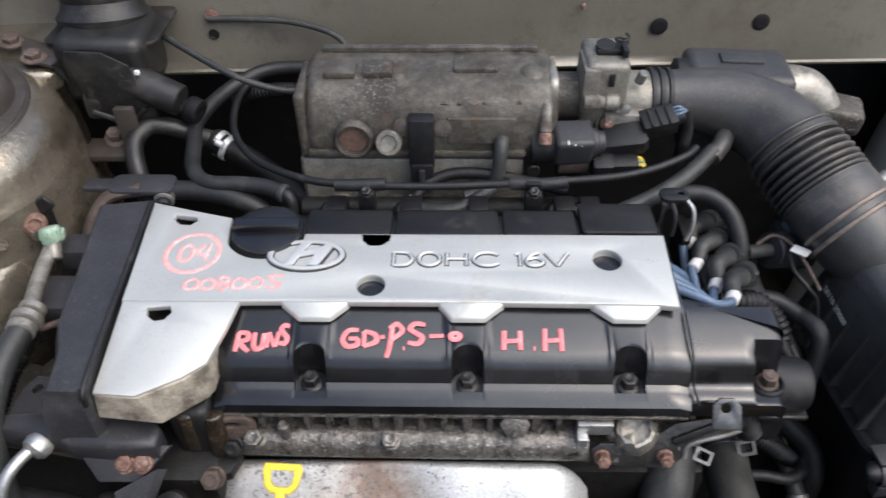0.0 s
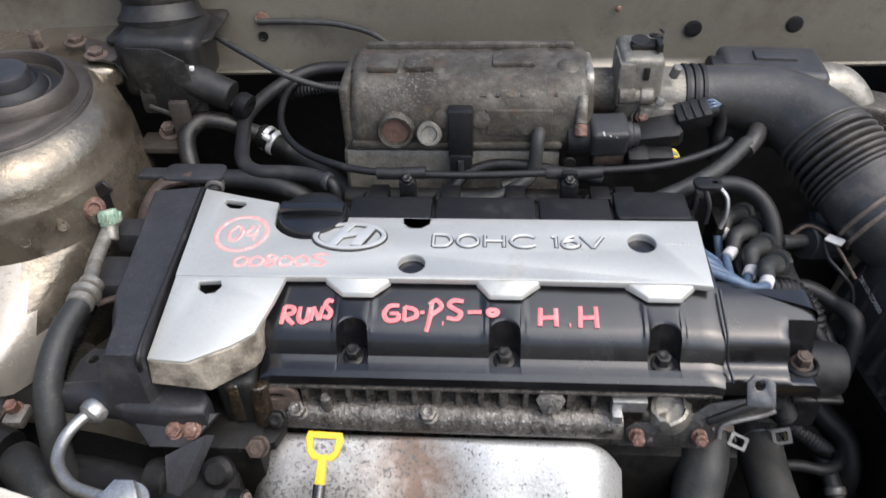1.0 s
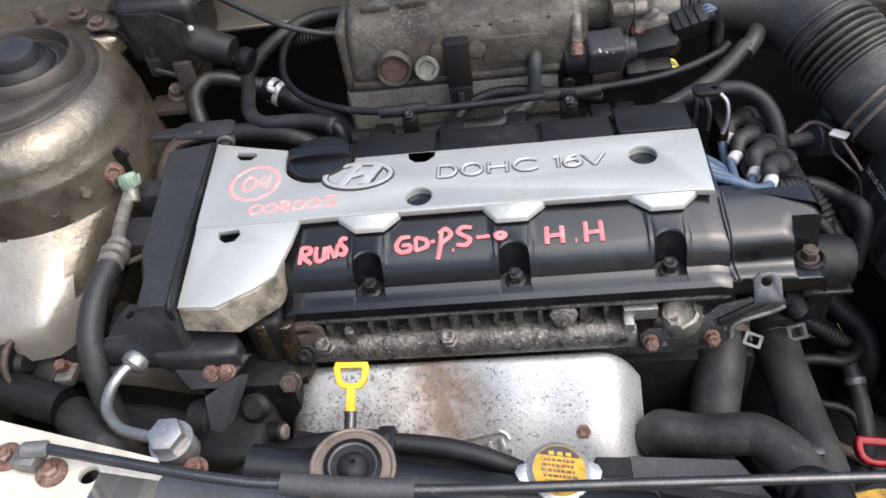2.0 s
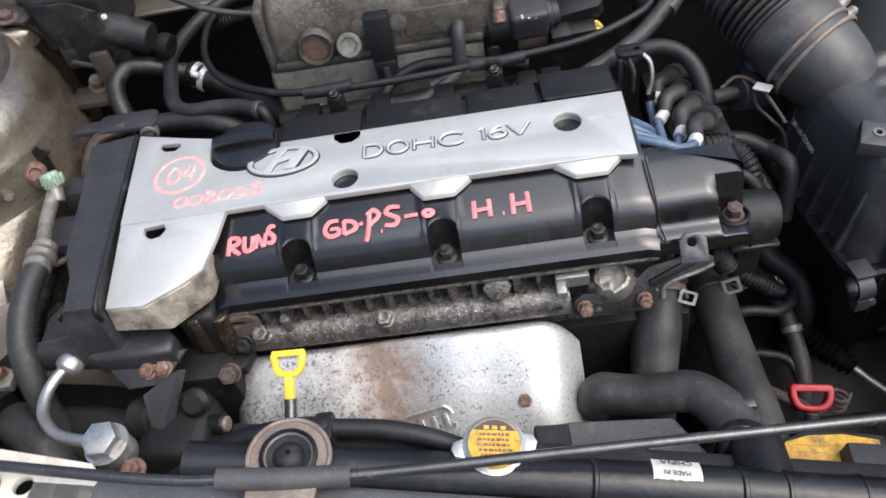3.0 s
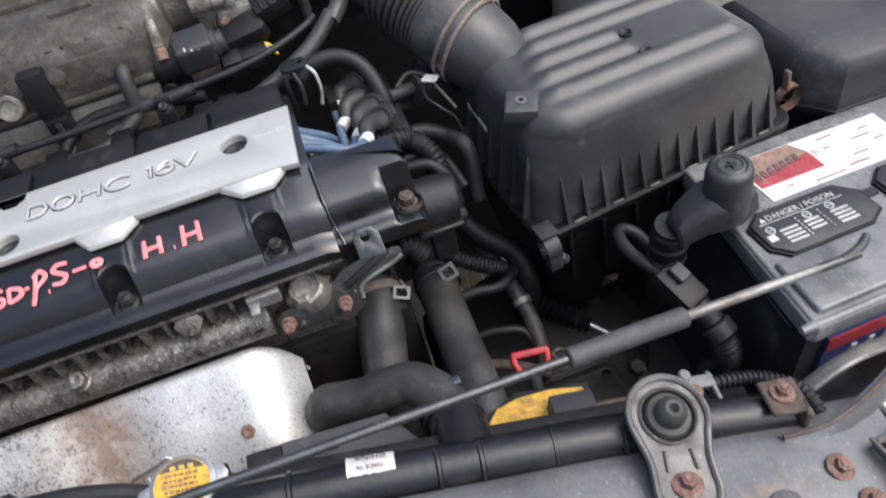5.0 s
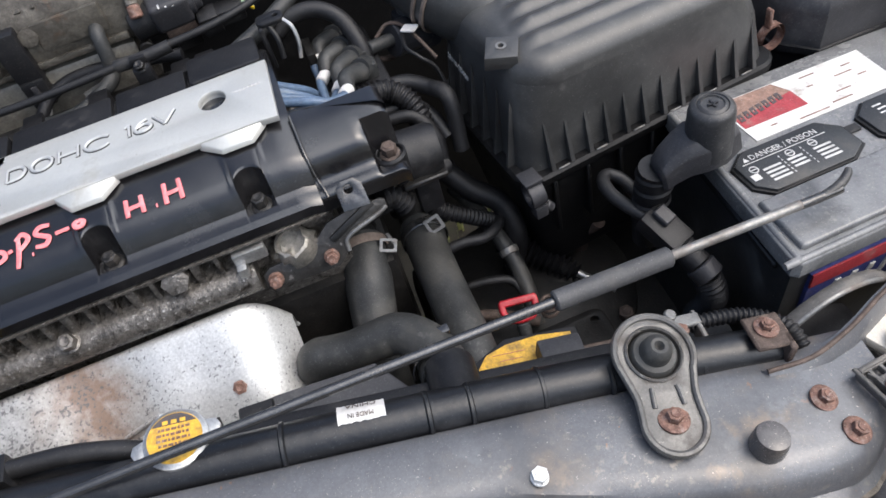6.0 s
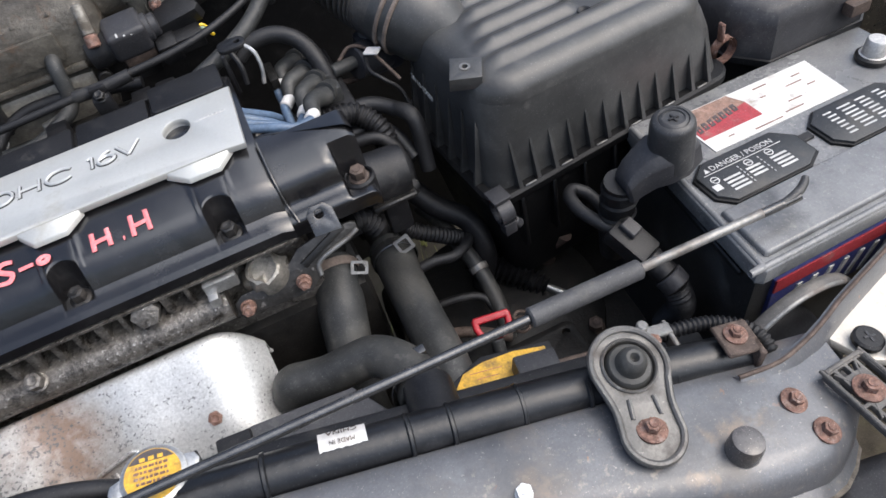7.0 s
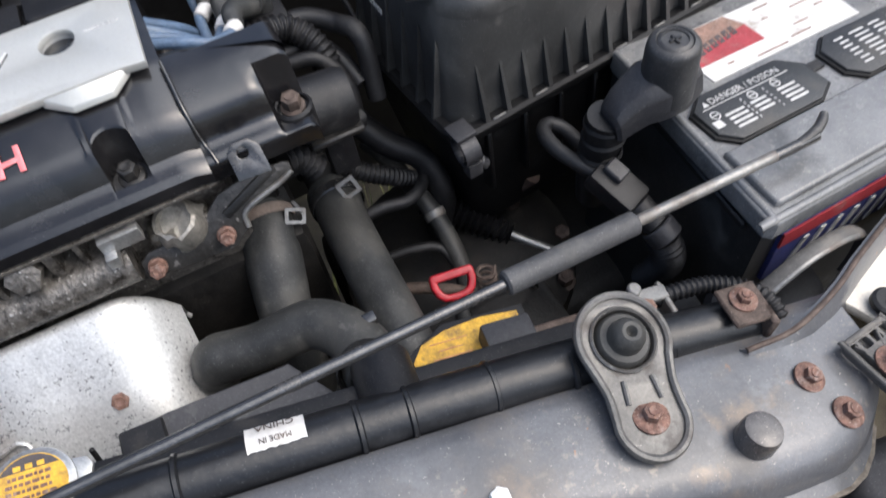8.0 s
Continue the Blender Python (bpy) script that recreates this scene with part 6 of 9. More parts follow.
# ---- actuator and brackets by the strut tower ----
def actuator():
    ob = thing("cruise_actuator", "dusty black cruise actuator on a bent steel bracket", "actuator", (-0.225, 0.20, 0.85))
    part("bracket_arm", sheet([(-0.274, 0.206), (-0.231, 0.185), (-0.233, 0.161), (-0.257, 0.17)], -0.002, 0.001, (), 0.0010, pose(0, 0, 0.903)), tower_top_paint, ob, "brown dusty pressed steel arm")
    part("flange", loft([[(-0.233, 0.161, 0.904), (-0.233 + 0.002, 0.161 + 0.001, 0.904), (-0.231 + 0.002, 0.185 + 0.001, 0.904), (-0.231, 0.185, 0.904)], [(-0.2320, 0.1850, 0.862), (-0.2300, 0.1860, 0.862), (-0.2190, 0.1750, 0.862), (-0.2210, 0.1740, 0.862)]], closed=True), grimy_bracket, ob, "dark folded flange")
    wall = Matrix.Translation((0, 0.160, 0)) @ Matrix.Rotation(radians(90), 4, "X")
    part("bracket_wall", sheet([(-0.220, 0.915), (-0.2185, 0.890), (-0.2130, 0.868), (-0.190, 0.860), (-0.174, 0.872), (-0.178, 0.904), (-0.195, 0.914)], -0.0012, 0.0012, (), 0.0008, wall), grimy_bracket, ob, "dark upright bracket wall")
    part("wall_lip", tube([(-0.2135, 0.1585, 0.868), (-0.190, 0.1575, 0.8605), (-0.174, 0.1585, 0.872)], 0.0022, 8, 4), grimy_bracket, ob)
    m = frame_of((-0.2050, 0.1980, 0.893), (1, 0.06, -0.05))
    part("housing", box((0, 0, 0), (0.062, 0.060, 0.050), 0.010, 3, m), actuator_black, ob)
    part("lower_tray", box((0.010, -0.024, -0.022), (0.052, 0.030, 0.022), 0.005, 2, m), actuator_black, ob)
    part("mounting_plate", sheet(rounded(-0.248, 0.184, -0.166, 0.246, 0.008), 0.906, 0.909, [round_loop(-0.236, 0.195, 0.003, seg=12), round_loop(-0.178, 0.196, 0.003, seg=12)], 0.0008), grimy_bracket, ob, "grimy mounting plate")
    part("cable_guide", box((-0.186, 0.190, 0.900), (0.020, 0.022, 0.018), 0.003, 2), grimy_bracket, ob)
    part("canister", lathe([(0.033, 0), (0.034, 0.005), (0.030, 0.010), (0.028, 0.016), (0.0295, 0.019), (0.0295, 0.046), (0.026, 0.050), (0.001, 0.050)], (-0.212, 0.218, 0.910), (-0.214, 0.240, 1.0), 40), actuator_black, ob, "round dusty canister")
    part("connector", rod((-0.186, 0.172, 0.886), (-0.150, 0.164, 0.874), 0.0130, 0.0115), actuator_black, ob, "black round connector")
    part("connector_mouth", lathe([(0.0080, 0), (0.0095, 0.003), (0.0095, 0.010), (0.006, 0.011), (0.001, 0.009)], (-0.147, 0.166, 0.868), (-0.130, 0.16, 0.862), 20), deep_black, ob)
    # white block stands in for a glint on the connector
    part("highlight_clip", box((-0.1745, 0.1615, 0.898), (0.0034, 0.003, 0.0034), 0.001), print_white, ob, "small white block painted as a glint")
    part("conduit", tube([(-0.1475, 0.166, 0.868), (-0.1490, 0.170, 0.858), (-0.1510, 0.176, 0.846), (-0.153, 0.184, 0.825)], 0.0056, 12, 6, (0.0026, 0.0004)), actuator_black, ob, "corrugated conduit")
    for p in ((-0.276, 0.196, 0.9030), (-0.249, 0.171, 0.9040)):
        bolt(p, (0.1, -0.1, 1), ob, 0.010, 0.0055, 0.0085, rust_dark)
    part("strap", box((-0.187, 0.150, 0.862), (0.014, 0.006, 0.030), 0.0015), tower_top_paint, ob)
    bolt((-0.203, 0.158, 0.846), (0.1, -0.4, 1), ob, 0.010, 0.008, 0.0085, rust_dark, "rusty bolt on a lower tab")
    part("tab", box((-0.207, 0.150, 0.841), (0.034, 0.024, 0.005), 0.001), tower_top_paint, ob)
    return ob


actuator()


def rear_lift_bracket():
    ob = thing("engine_bracket", "dark cast bracket behind the timing cover", "bracket", (-0.168, 0.097, 0.83))
    part("plate", sheet(rounded(-0.186, 0.088, -0.142, 0.108, 0.006), 0.846, 0.850, (), 0.001), grey_plastic, ob)
    part("arm", tube([(-0.200, 0.060, 0.815), (-0.197, 0.080, 0.832), (-0.186, 0.092, 0.843), (-0.165, 0.096, 0.846)], 0.0075, 12, 6, None, 0.6), rust_dark, ob)
    part("ear", box((-0.192, 0.100, 0.846), (0.026, 0.012, 0.004), 0.0015), grey_plastic, ob)
    for k in range(3):
        p = Vector((-0.1495 + 0.0008 * k, 0.0975 - 0.0046 * k, 0.8435))
        part("ring", lathe([(0.0050, 0), (0.0066, 0.0006), (0.0066, 0.0022), (0.0050, 0.0028)], p, p + Vector((0.16, -1, -0.15)), 22, False), bracket_grey, ob, "bright spring clamp turn")
    part("stub", rod((-0.1502, 0.102, 0.8440), (-0.1475, 0.082, 0.8420), 0.0050), black_plastic, ob)


rear_lift_bracket()


# ---- air filter box ----
def filter_box():
    """A lid with drafted, finned walls and a fluted crown that falls away from the engine, over a black base."""
    L = frame_of((0.3065, -0.0475, 0), (1, 0.125, 0))
    at = lambda u, v, z: L @ Vector((u, v, z))
    ob = thing("air_filter_box", "black ribbed plastic air filter box, dusty, with a wire clip", "air filter box", (0.40, 0.01, 0.66))

    def ring(u0, v0, u1, v1, r, z, tilt=0.0, seg=7):
        return [at(u, v, z - tilt * u) for u, v in rounded(u0, v0, u1, v1, r, seg)]

    # walls, then a soft shoulder
    rows = [ring(0.000, 0.000, 0.1950, 0.1260, 0.014, 0.757), ring(0.0010, 0.0010, 0.1935, 0.1250, 0.016, 0.770, 0.01), ring(0.0030, 0.0000, 0.1885, 0.1220, 0.020, 0.798, 0.02),
            ring(0.0045, 0.0005, 0.1850, 0.1190, 0.023, 0.814, 0.042), ring(0.0060, 0.0012, 0.1828, 0.1178, 0.025, 0.8220, 0.052)]
    lid = part("lid", loft(rows, closed=True), box_plastic, ob, "black ribbed plastic lid", 60)
    # crown: rounded rim, flutes that start in a slanting row, two of which stop at a dimple
    bm = bmesh.new()
    nu, nv = 90, 110
    u0, v0, u1, v1 = 0.0058, 0.0010, 0.1830, 0.1180
    grid = []
    for a in range(nu + 1):
        row = []
        for b in range(nv + 1):
            u, v = u0 + (u1 - u0) * a / nu, v0 + (v1 - v0) * b / nv
            # corners drawn in to a radius
            cu, cv, r = min(max(u, u0 + 0.026), u1 - 0.026), min(max(v, v0 + 0.026), v1 - 0.026), 0.026
            d = math.hypot(u - cu, v - cv)
            if d > r:
                u, v, d = cu + (u - cu) * r / d, cv + (v - cv) * r / d, r
            gap = r - d if d > 0 else r
            s = min(1.0, gap / 0.017)
            shoulder = 0.0165 * math.sqrt(max(0.0, 1 - (1 - s) ** 2))
            which = (v - 0.0270) / 0.0182
            begin = 0.018 + 0.0052 * max(0.0, which)
            stop = 0.103 if 0.5 < which < 2.5 else 0.168
            fade = min(1.0, max(0.0, (u - begin) / 0.014)) * min(1.0, max(0.0, (stop - u) / 0.007)) * (1 if -0.5 < which < 4.6 else 0)
            wave = 0.5 + 0.5 * math.cos(2 * math.pi * which)
            z = 0.8215 - 0.052 * u + shoulder + 0.0042 * fade * wave ** 0.8
            row.append(bm.verts.new(at(u, v, z)))
        grid.append(row)
    for a in range(nu):
        for b in range(nv):
            bm.faces.new((grid[a][b], grid[a + 1][b], grid[a + 1][b + 1], grid[a][b + 1]))
    part("crown", bm, box_plastic, lid, "fluted crown of the lid", 70)
    for u, v in ((0.1010, 0.0330), (0.1030, 0.0585)):
        z = 0.8382 - 0.052 * u
        part("dimple", lathe([(0.0046, -0.002), (0.0044, 0.0022), (0.0034, 0.0020), (0.0020, 0.0004), (0.0005, 0.0002)], at(u, v, z), at(u, v, 2), 20), black_plastic, lid, "dark moulding dimple")
    # fins down the front and the engine side, broad at the foot
    for k in range(12):
        u = 0.016 + 0.0146 * k
        bm = bmesh.new()
        top = 0.806 - 0.042 * u
        a = [bm.verts.new(at(*p)) for p in ((u, -0.0058, 0.7575), (u + 0.0002, 0.0030, top), (u, 0.010, 0.7575))]
        b = [bm.verts.new(at(*p)) for p in ((u + 0.0030, -0.0058, 0.7575), (u + 0.0012, 0.0030, top), (u + 0.0030, 0.010, 0.7575))]
        bm.faces.new(a)
        bm.faces.new(b[::-1])
        for j in range(3):
            bm.faces.new((a[j], a[(j + 1) % 3], b[(j + 1) % 3], b[j]))
        part("fin", bm, box_plastic, lid)
        if k % 2:
            part("lip_mark", box((u - 0.006, -0.0062, 0.7588), (0.0085, 0.0012, 0.0010), 0.0003, 1, L), bracket_grey, lid, "short bright grey bar along the lip")
    for k in range(6):
        v = 0.016 + 0.0170 * k
        bm = bmesh.new()
        a = [bm.verts.new(at(*p)) for p in ((-0.0058, v, 0.7575), (0.0030, v, 0.810), (0.010, v, 0.7575))]
        b = [bm.verts.new(at(*p)) for p in ((-0.0058, v + 0.0026, 0.7575), (0.0030, v + 0.0012, 0.810), (0.010, v + 0.0026, 0.7575))]
        bm.faces.new(a)
        bm.faces.new(b[::-1])
        for j in range(3):
            bm.faces.new((a[j], a[(j + 1) % 3], b[(j + 1) % 3], b[j]))
        part("fin", bm, box_plastic, lid)
    rim = [ring(-0.0055, -0.0060, 0.1990, 0.130, 0.016, 0.7490), ring(-0.0070, -0.0075, 0.2005, 0.131, 0.016, 0.7510), ring(-0.0070, -0.0075, 0.2005, 0.131, 0.016, 0.7560), ring(-0.0050, -0.0055, 0.1985, 0.129, 0.014, 0.7580), ring(0.000, 0.000, 0.194, 0.126, 0.012, 0.7578)]
    # rim and base use the darker black, their shade is in the colour
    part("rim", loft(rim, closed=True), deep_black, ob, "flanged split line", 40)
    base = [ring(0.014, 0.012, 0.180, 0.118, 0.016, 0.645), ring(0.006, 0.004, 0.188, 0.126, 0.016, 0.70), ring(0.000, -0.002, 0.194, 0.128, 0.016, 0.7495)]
    part("base", loft(base, closed=True), deep_black, ob, "black lower half, its shade put into the colour")
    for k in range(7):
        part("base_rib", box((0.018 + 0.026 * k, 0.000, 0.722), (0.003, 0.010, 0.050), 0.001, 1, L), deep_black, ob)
    # bolt tab proud of the shoulder
    m = L @ frame_of((0.0095, 0.0300, 0.8385), (1, -0.42, -0.10), (-0.10, -0.05, 1))
    part("bolt_tab", sheet([(-0.011, -0.009), (0.009, -0.010), (0.012, 0.008), (-0.008, 0.011)], -0.008, 0.0015, [round_loop(0.000, 0.001, 0.0022, seg=14)], 0.0007, m), box_plastic, lid, "moulded bolt tab")
    part("tab_bush", lathe([(0.0034, 0.0004), (0.0034, 0.0010), (0.0019, 0.0010), (0.0018, -0.002)], m @ Vector((0, 0.001, 0.001)), m @ Vector((0, 0.001, 1)), 16, False), bracket_grey, lid, "small steel bush")
    # clips
    part("clip", joined(lathe([(0.0090, 0), (0.0090, 0.010), (0.0064, 0.010), (0.0064, 0.0)], at(-0.0065, -0.0100, 0.7530), at(0.0035, -0.0105, 0.7530), 22, False), box((-0.0015, -0.0060, 0.7635), (0.013, 0.014, 0.003), 0.001, 2, L), box((-0.001, -0.0140, 0.741), (0.009, 0.008, 0.010), 0.001, 2, L), rod(at(0.004, -0.013, 0.742), at(0.008, -0.013, 0.736), 0.0035)), grey_plastic, ob, "grey plastic over-centre clip")
    part("clip", joined(lathe([(0.0105, 0), (0.0105, 0.006), (0.0088, 0.006), (0.0088, 0)], at(0.2075, 0.010, 0.7600), at(0.2075, 0.020, 0.760), 26, False), box((0.2040, 0.013, 0.7760), (0.003, 0.006, 0.016), 0.001, 1, L)), rust, ob, "rusty wire clip")
    # small moulded number on the shaded flank
    p = L @ Matrix.Translation((-0.0005, 0.098, 0.800)) @ Euler((radians(86), 0, radians(-90))).to_matrix().to_4x4() @ Matrix.Rotation(radians(-8), 4, "Z")
    part("print", words("28110-2D000", 0.030, 0.0042, 0.0003, p), print_grey, lid, "small grey moulded part code")
    return ob


filter_box()


# ---- battery ----
BATTERY = frame_of((0.4075, -0.1755, 0.7615), (1, 0.09, -0.10))


def on_battery(u, v, w=0.0):
    return BATTERY @ Vector((u, v, w))


def battery():
    ob = thing("car_battery", "black car battery with white and red labels, dusty top", "battery", on_battery(0.11, 0.07, -0.20), BATTERY.to_3x3().to_4x4())
    B = BATTERY
    part("case", loft([[B @ Vector((x, y, w)) for x, y in ((0.003, -0.0045), (0.228, -0.0045), (0.228, 0.134), (0.020, 0.134))] for w in (-0.200, -0.013)], closed=True), battery_black, ob)
    part("top_cover", sheet([(-0.0020, -0.0070), (0.0015, -0.0105), (0.2290, -0.0105), (0.2325, -0.007), (0.2325, 0.134), (0.2290, 0.1375), (0.0200, 0.1375), (0.0165, 0.134)], -0.0150, -0.0015, (), 0.0022, B, 3), battery_top, ob, "dusty grey-black lid")
    part("rim_rail", tube([B @ Vector(p) for p in ((0.0185, 0.132, -0.0020), (0.0030, 0.004, -0.0020), (0.0020, -0.0055, -0.0020), (0.010, -0.0075, -0.0020), (0.226, -0.0075, -0.0020))], 0.0022, 10, 6), battery_top, ob, "raised rim of the lid")
    part("front_ledge", sheet([(0.0070, -0.0015), (0.0090, -0.0030), (0.222, -0.0030), (0.224, -0.0010), (0.224, 0.0365), (0.0100, 0.0365)], -0.003, 0.0026, (), 0.0020, B, 3), battery_top, ob, "raised front step of the lid")
    part("side_groove", box((0.0065, 0.066, -0.020), (0.003, 0.12, 0.005), 0.001, 1, B @ Matrix.Rotation(radians(-9), 4, "Z") @ Matrix.Translation((-0.006, 0, 0))), black_plastic, ob)
    # two vent caps with printed warnings
    def vent(u0, name_label):
        oct_ = [(0.009, -0.0045), (0.066, -0.0045), (0.079, 0.003), (0.079, 0.022), (0.068, 0.0325), (0.012, 0.0325), (0.0, 0.0235), (0.0, 0.0045)]
        cap = part("vent_cap", sheet([(u0 + x, 0.0432 + y) for x, y in oct_], -0.002, 0.0024, (), 0.0008, B), battery_black, ob, name_label)
        part("cap_rim", sheet([(u0 - 0.002 + x * 1.054, 0.0424 + y * 1.054) for x, y in oct_], -0.002, 0.0006, (), 0.0002, B), deep_black, ob, "black gap round the cap")
        return cap

    cap1 = vent(0.0165, "black vent cap with white warning print")
    P = B @ Matrix.Translation((0.001, -0.0042, 0))
    part("print", words("DANGER / POISON", 0.050, 0.0042, 0.0002, P @ pose(0.028, 0.0705, 0.0025)), print_grey, cap1, "white words DANGER / POISON")
    part("print", sheet([(0.0225, 0.0705), (0.0265, 0.0705), (0.0245, 0.0742)], 0.0024, 0.00265, (), 0, P), print_grey, cap1, "white warning triangle")
    part("print", box((0.051, 0.0688, 0.0025), (0.062, 0.0005, 0.0003), 0, 1, P), print_grey, cap1, "thin white rule")
    for u, wide, count in ((0.0345, 0.013, 4), (0.0515, 0.011, 3), (0.0720, 0.013, 4)):
        for k in range(count):
            part("print", box((u, 0.0600 - 0.0033 * k, 0.0025), (wide, 0.0016, 0.0003), 0, 1, P), print_grey, cap1, "white unreadable print")
    for u in (0.0435, 0.0600):
        for k in range(6):
            part("print", box((u, 0.0650 - 0.0030 * k, 0.0025), (0.0006, 0.0016, 0.0003), 0, 1, P), print_grey, cap1)
    for u, v in ((0.0235, 0.0630), (0.0515, 0.0645), (0.0690, 0.0650)):
        part("print", sheet(round_loop(u, v, 0.0030, seg=18), 0.0024, 0.00265, [round_loop(u, v, 0.0023, seg=18)], 0, P), print_grey, cap1, "white round symbol")
        part("print", box((u, v, 0.0025), (0.0038, 0.0006, 0.0003), 0, 1, P), print_grey, cap1)
    part("print", box((0.0205, 0.0570, 0.0025), (0.0055, 0.0050, 0.0003), 0, 1, P), print_grey, cap1, "white symbol")
    cap2 = vent(0.112, "black vent cap with small white print")
    for k in range(7):
        for j in range(4):
            wide = 0.0085 + 0.0028 * ((k * 3 + j * 5) % 3)
            part("print", box((0.1270 + 0.0148 * j + 0.001 * (k % 2), 0.0728 - 0.0037 * k, 0.0025), (wide * 0.8, 0.0013, 0.0003), 0, 1, P), print_grey, cap2, "white unreadable print")
    part("bridge", box((0.1015, 0.061, -0.0005), (0.012, 0.007, 0.0026), 0.001, 1, B), black_plastic, ob)
    # label along the back
    BL = B @ Matrix.Translation((0, -0.0042, -0.0014))
    lab = part("label", sheet([(0.0465, 0.0857), (0.1630, 0.0857), (0.1665, 0.1282), (0.0465, 0.1282)], 0.0, 0.0006, (), 0, BL), white_label, ob, "white paper label, scuffed")
    part("label_band", sheet([(0.048, 0.0985), (0.098, 0.0985), (0.098, 0.1150), (0.048, 0.1080)], 0.0006, 0.0009, (), 0, BL), red_label, lab, "red printed band")
    part("label_top", sheet([(0.0485, 0.1080), (0.098, 0.1150), (0.092, 0.1275), (0.0485, 0.1275)], 0.0006, 0.0009, (), 0, BL), brown_label, lab, "worn dark brand panel")
    for k in range(7):
        part("brand_mark", sheet([(0.0500 + 0.0058 * k, 0.1045 + 0.0010 * k), (0.0538 + 0.0058 * k, 0.1050 + 0.0010 * k), (0.0545 + 0.0058 * k, 0.1120 + 0.0010 * k), (0.0508 + 0.0058 * k, 0.1115 + 0.0010 * k)], 0.0009, 0.0012, [[(0.0513 + 0.0058 * k, 0.1068 + 0.0010 * k), (0.0528 + 0.0058 * k, 0.1070 + 0.0010 * k), (0.0533 + 0.0058 * k, 0.1095 + 0.0010 * k), (0.0517 + 0.0058 * k, 0.1093 + 0.0010 * k)]], 0, BL), print_dark, lab, "plain dark brand shape")
    for k, (u, v, wide) in enumerate(((0.118, 0.1225, 0.030), (0.148, 0.1190, 0.020), (0.140, 0.1125, 0.036), (0.112, 0.1125, 0.012), (0.150, 0.1060, 0.018), (0.128, 0.0990, 0.030), (0.066, 0.0930, 0.012), (0.120, 0.0915, 0.040), (0.095, 0.0890, 0.060))):
        part("print", box((u, v, 0.0008), (wide * 0.4, 0.0010, 0.0003), 0, 1, BL), brown_label, lab, "grey unreadable print")
    # side label on the front face
    side = part("side_label", box((0.118, -0.0052, -0.045), (0.20, 0.004, 0.040), 0.0004, 1, B), blue_label, ob, "blue side label with a red edge")
    part("side_band", box((0.118, -0.0074, -0.030), (0.20, 0.0012, 0.011), 0, 1, B), red_label, side, "red band")
    for k in range(13):
        part("brand_mark", sheet([(0.032 + 0.013 * k, -0.062), (0.036 + 0.013 * k, -0.062), (0.043 + 0.013 * k, -0.040), (0.039 + 0.013 * k, -0.040)], 0, 0.001, (), 0, B @ Matrix.Translation((0, -0.0074, 0)) @ Matrix.Rotation(radians(90), 4, "X") @ Matrix.Diagonal((1, 1, 1, 1))), print_grey, side, "plain pale brand shape")
    # posts
    for u, v in ((0.026, 0.094), (0.2040, 0.0985)):
        post = part("post", lathe([(0.0100, 0), (0.0100, 0.004), (0.0082, 0.0045), (0.0074, 0.015), (0.0064, 0.0162), (0.001, 0.0162)], B @ Vector((u, v, 0.0)), B @ Vector((u, v, 1)), 28), lead, ob, "dull lead post")
        part("post_ring", lathe([(0.0118, 0), (0.0118, 0.003), (0.0100, 0.0045)], B @ Vector((u, v, 0.0)), B @ Vector((u, v, 1)), 28, False), grimy_bracket, post, "dark corroded ring")
    return ob


battery()


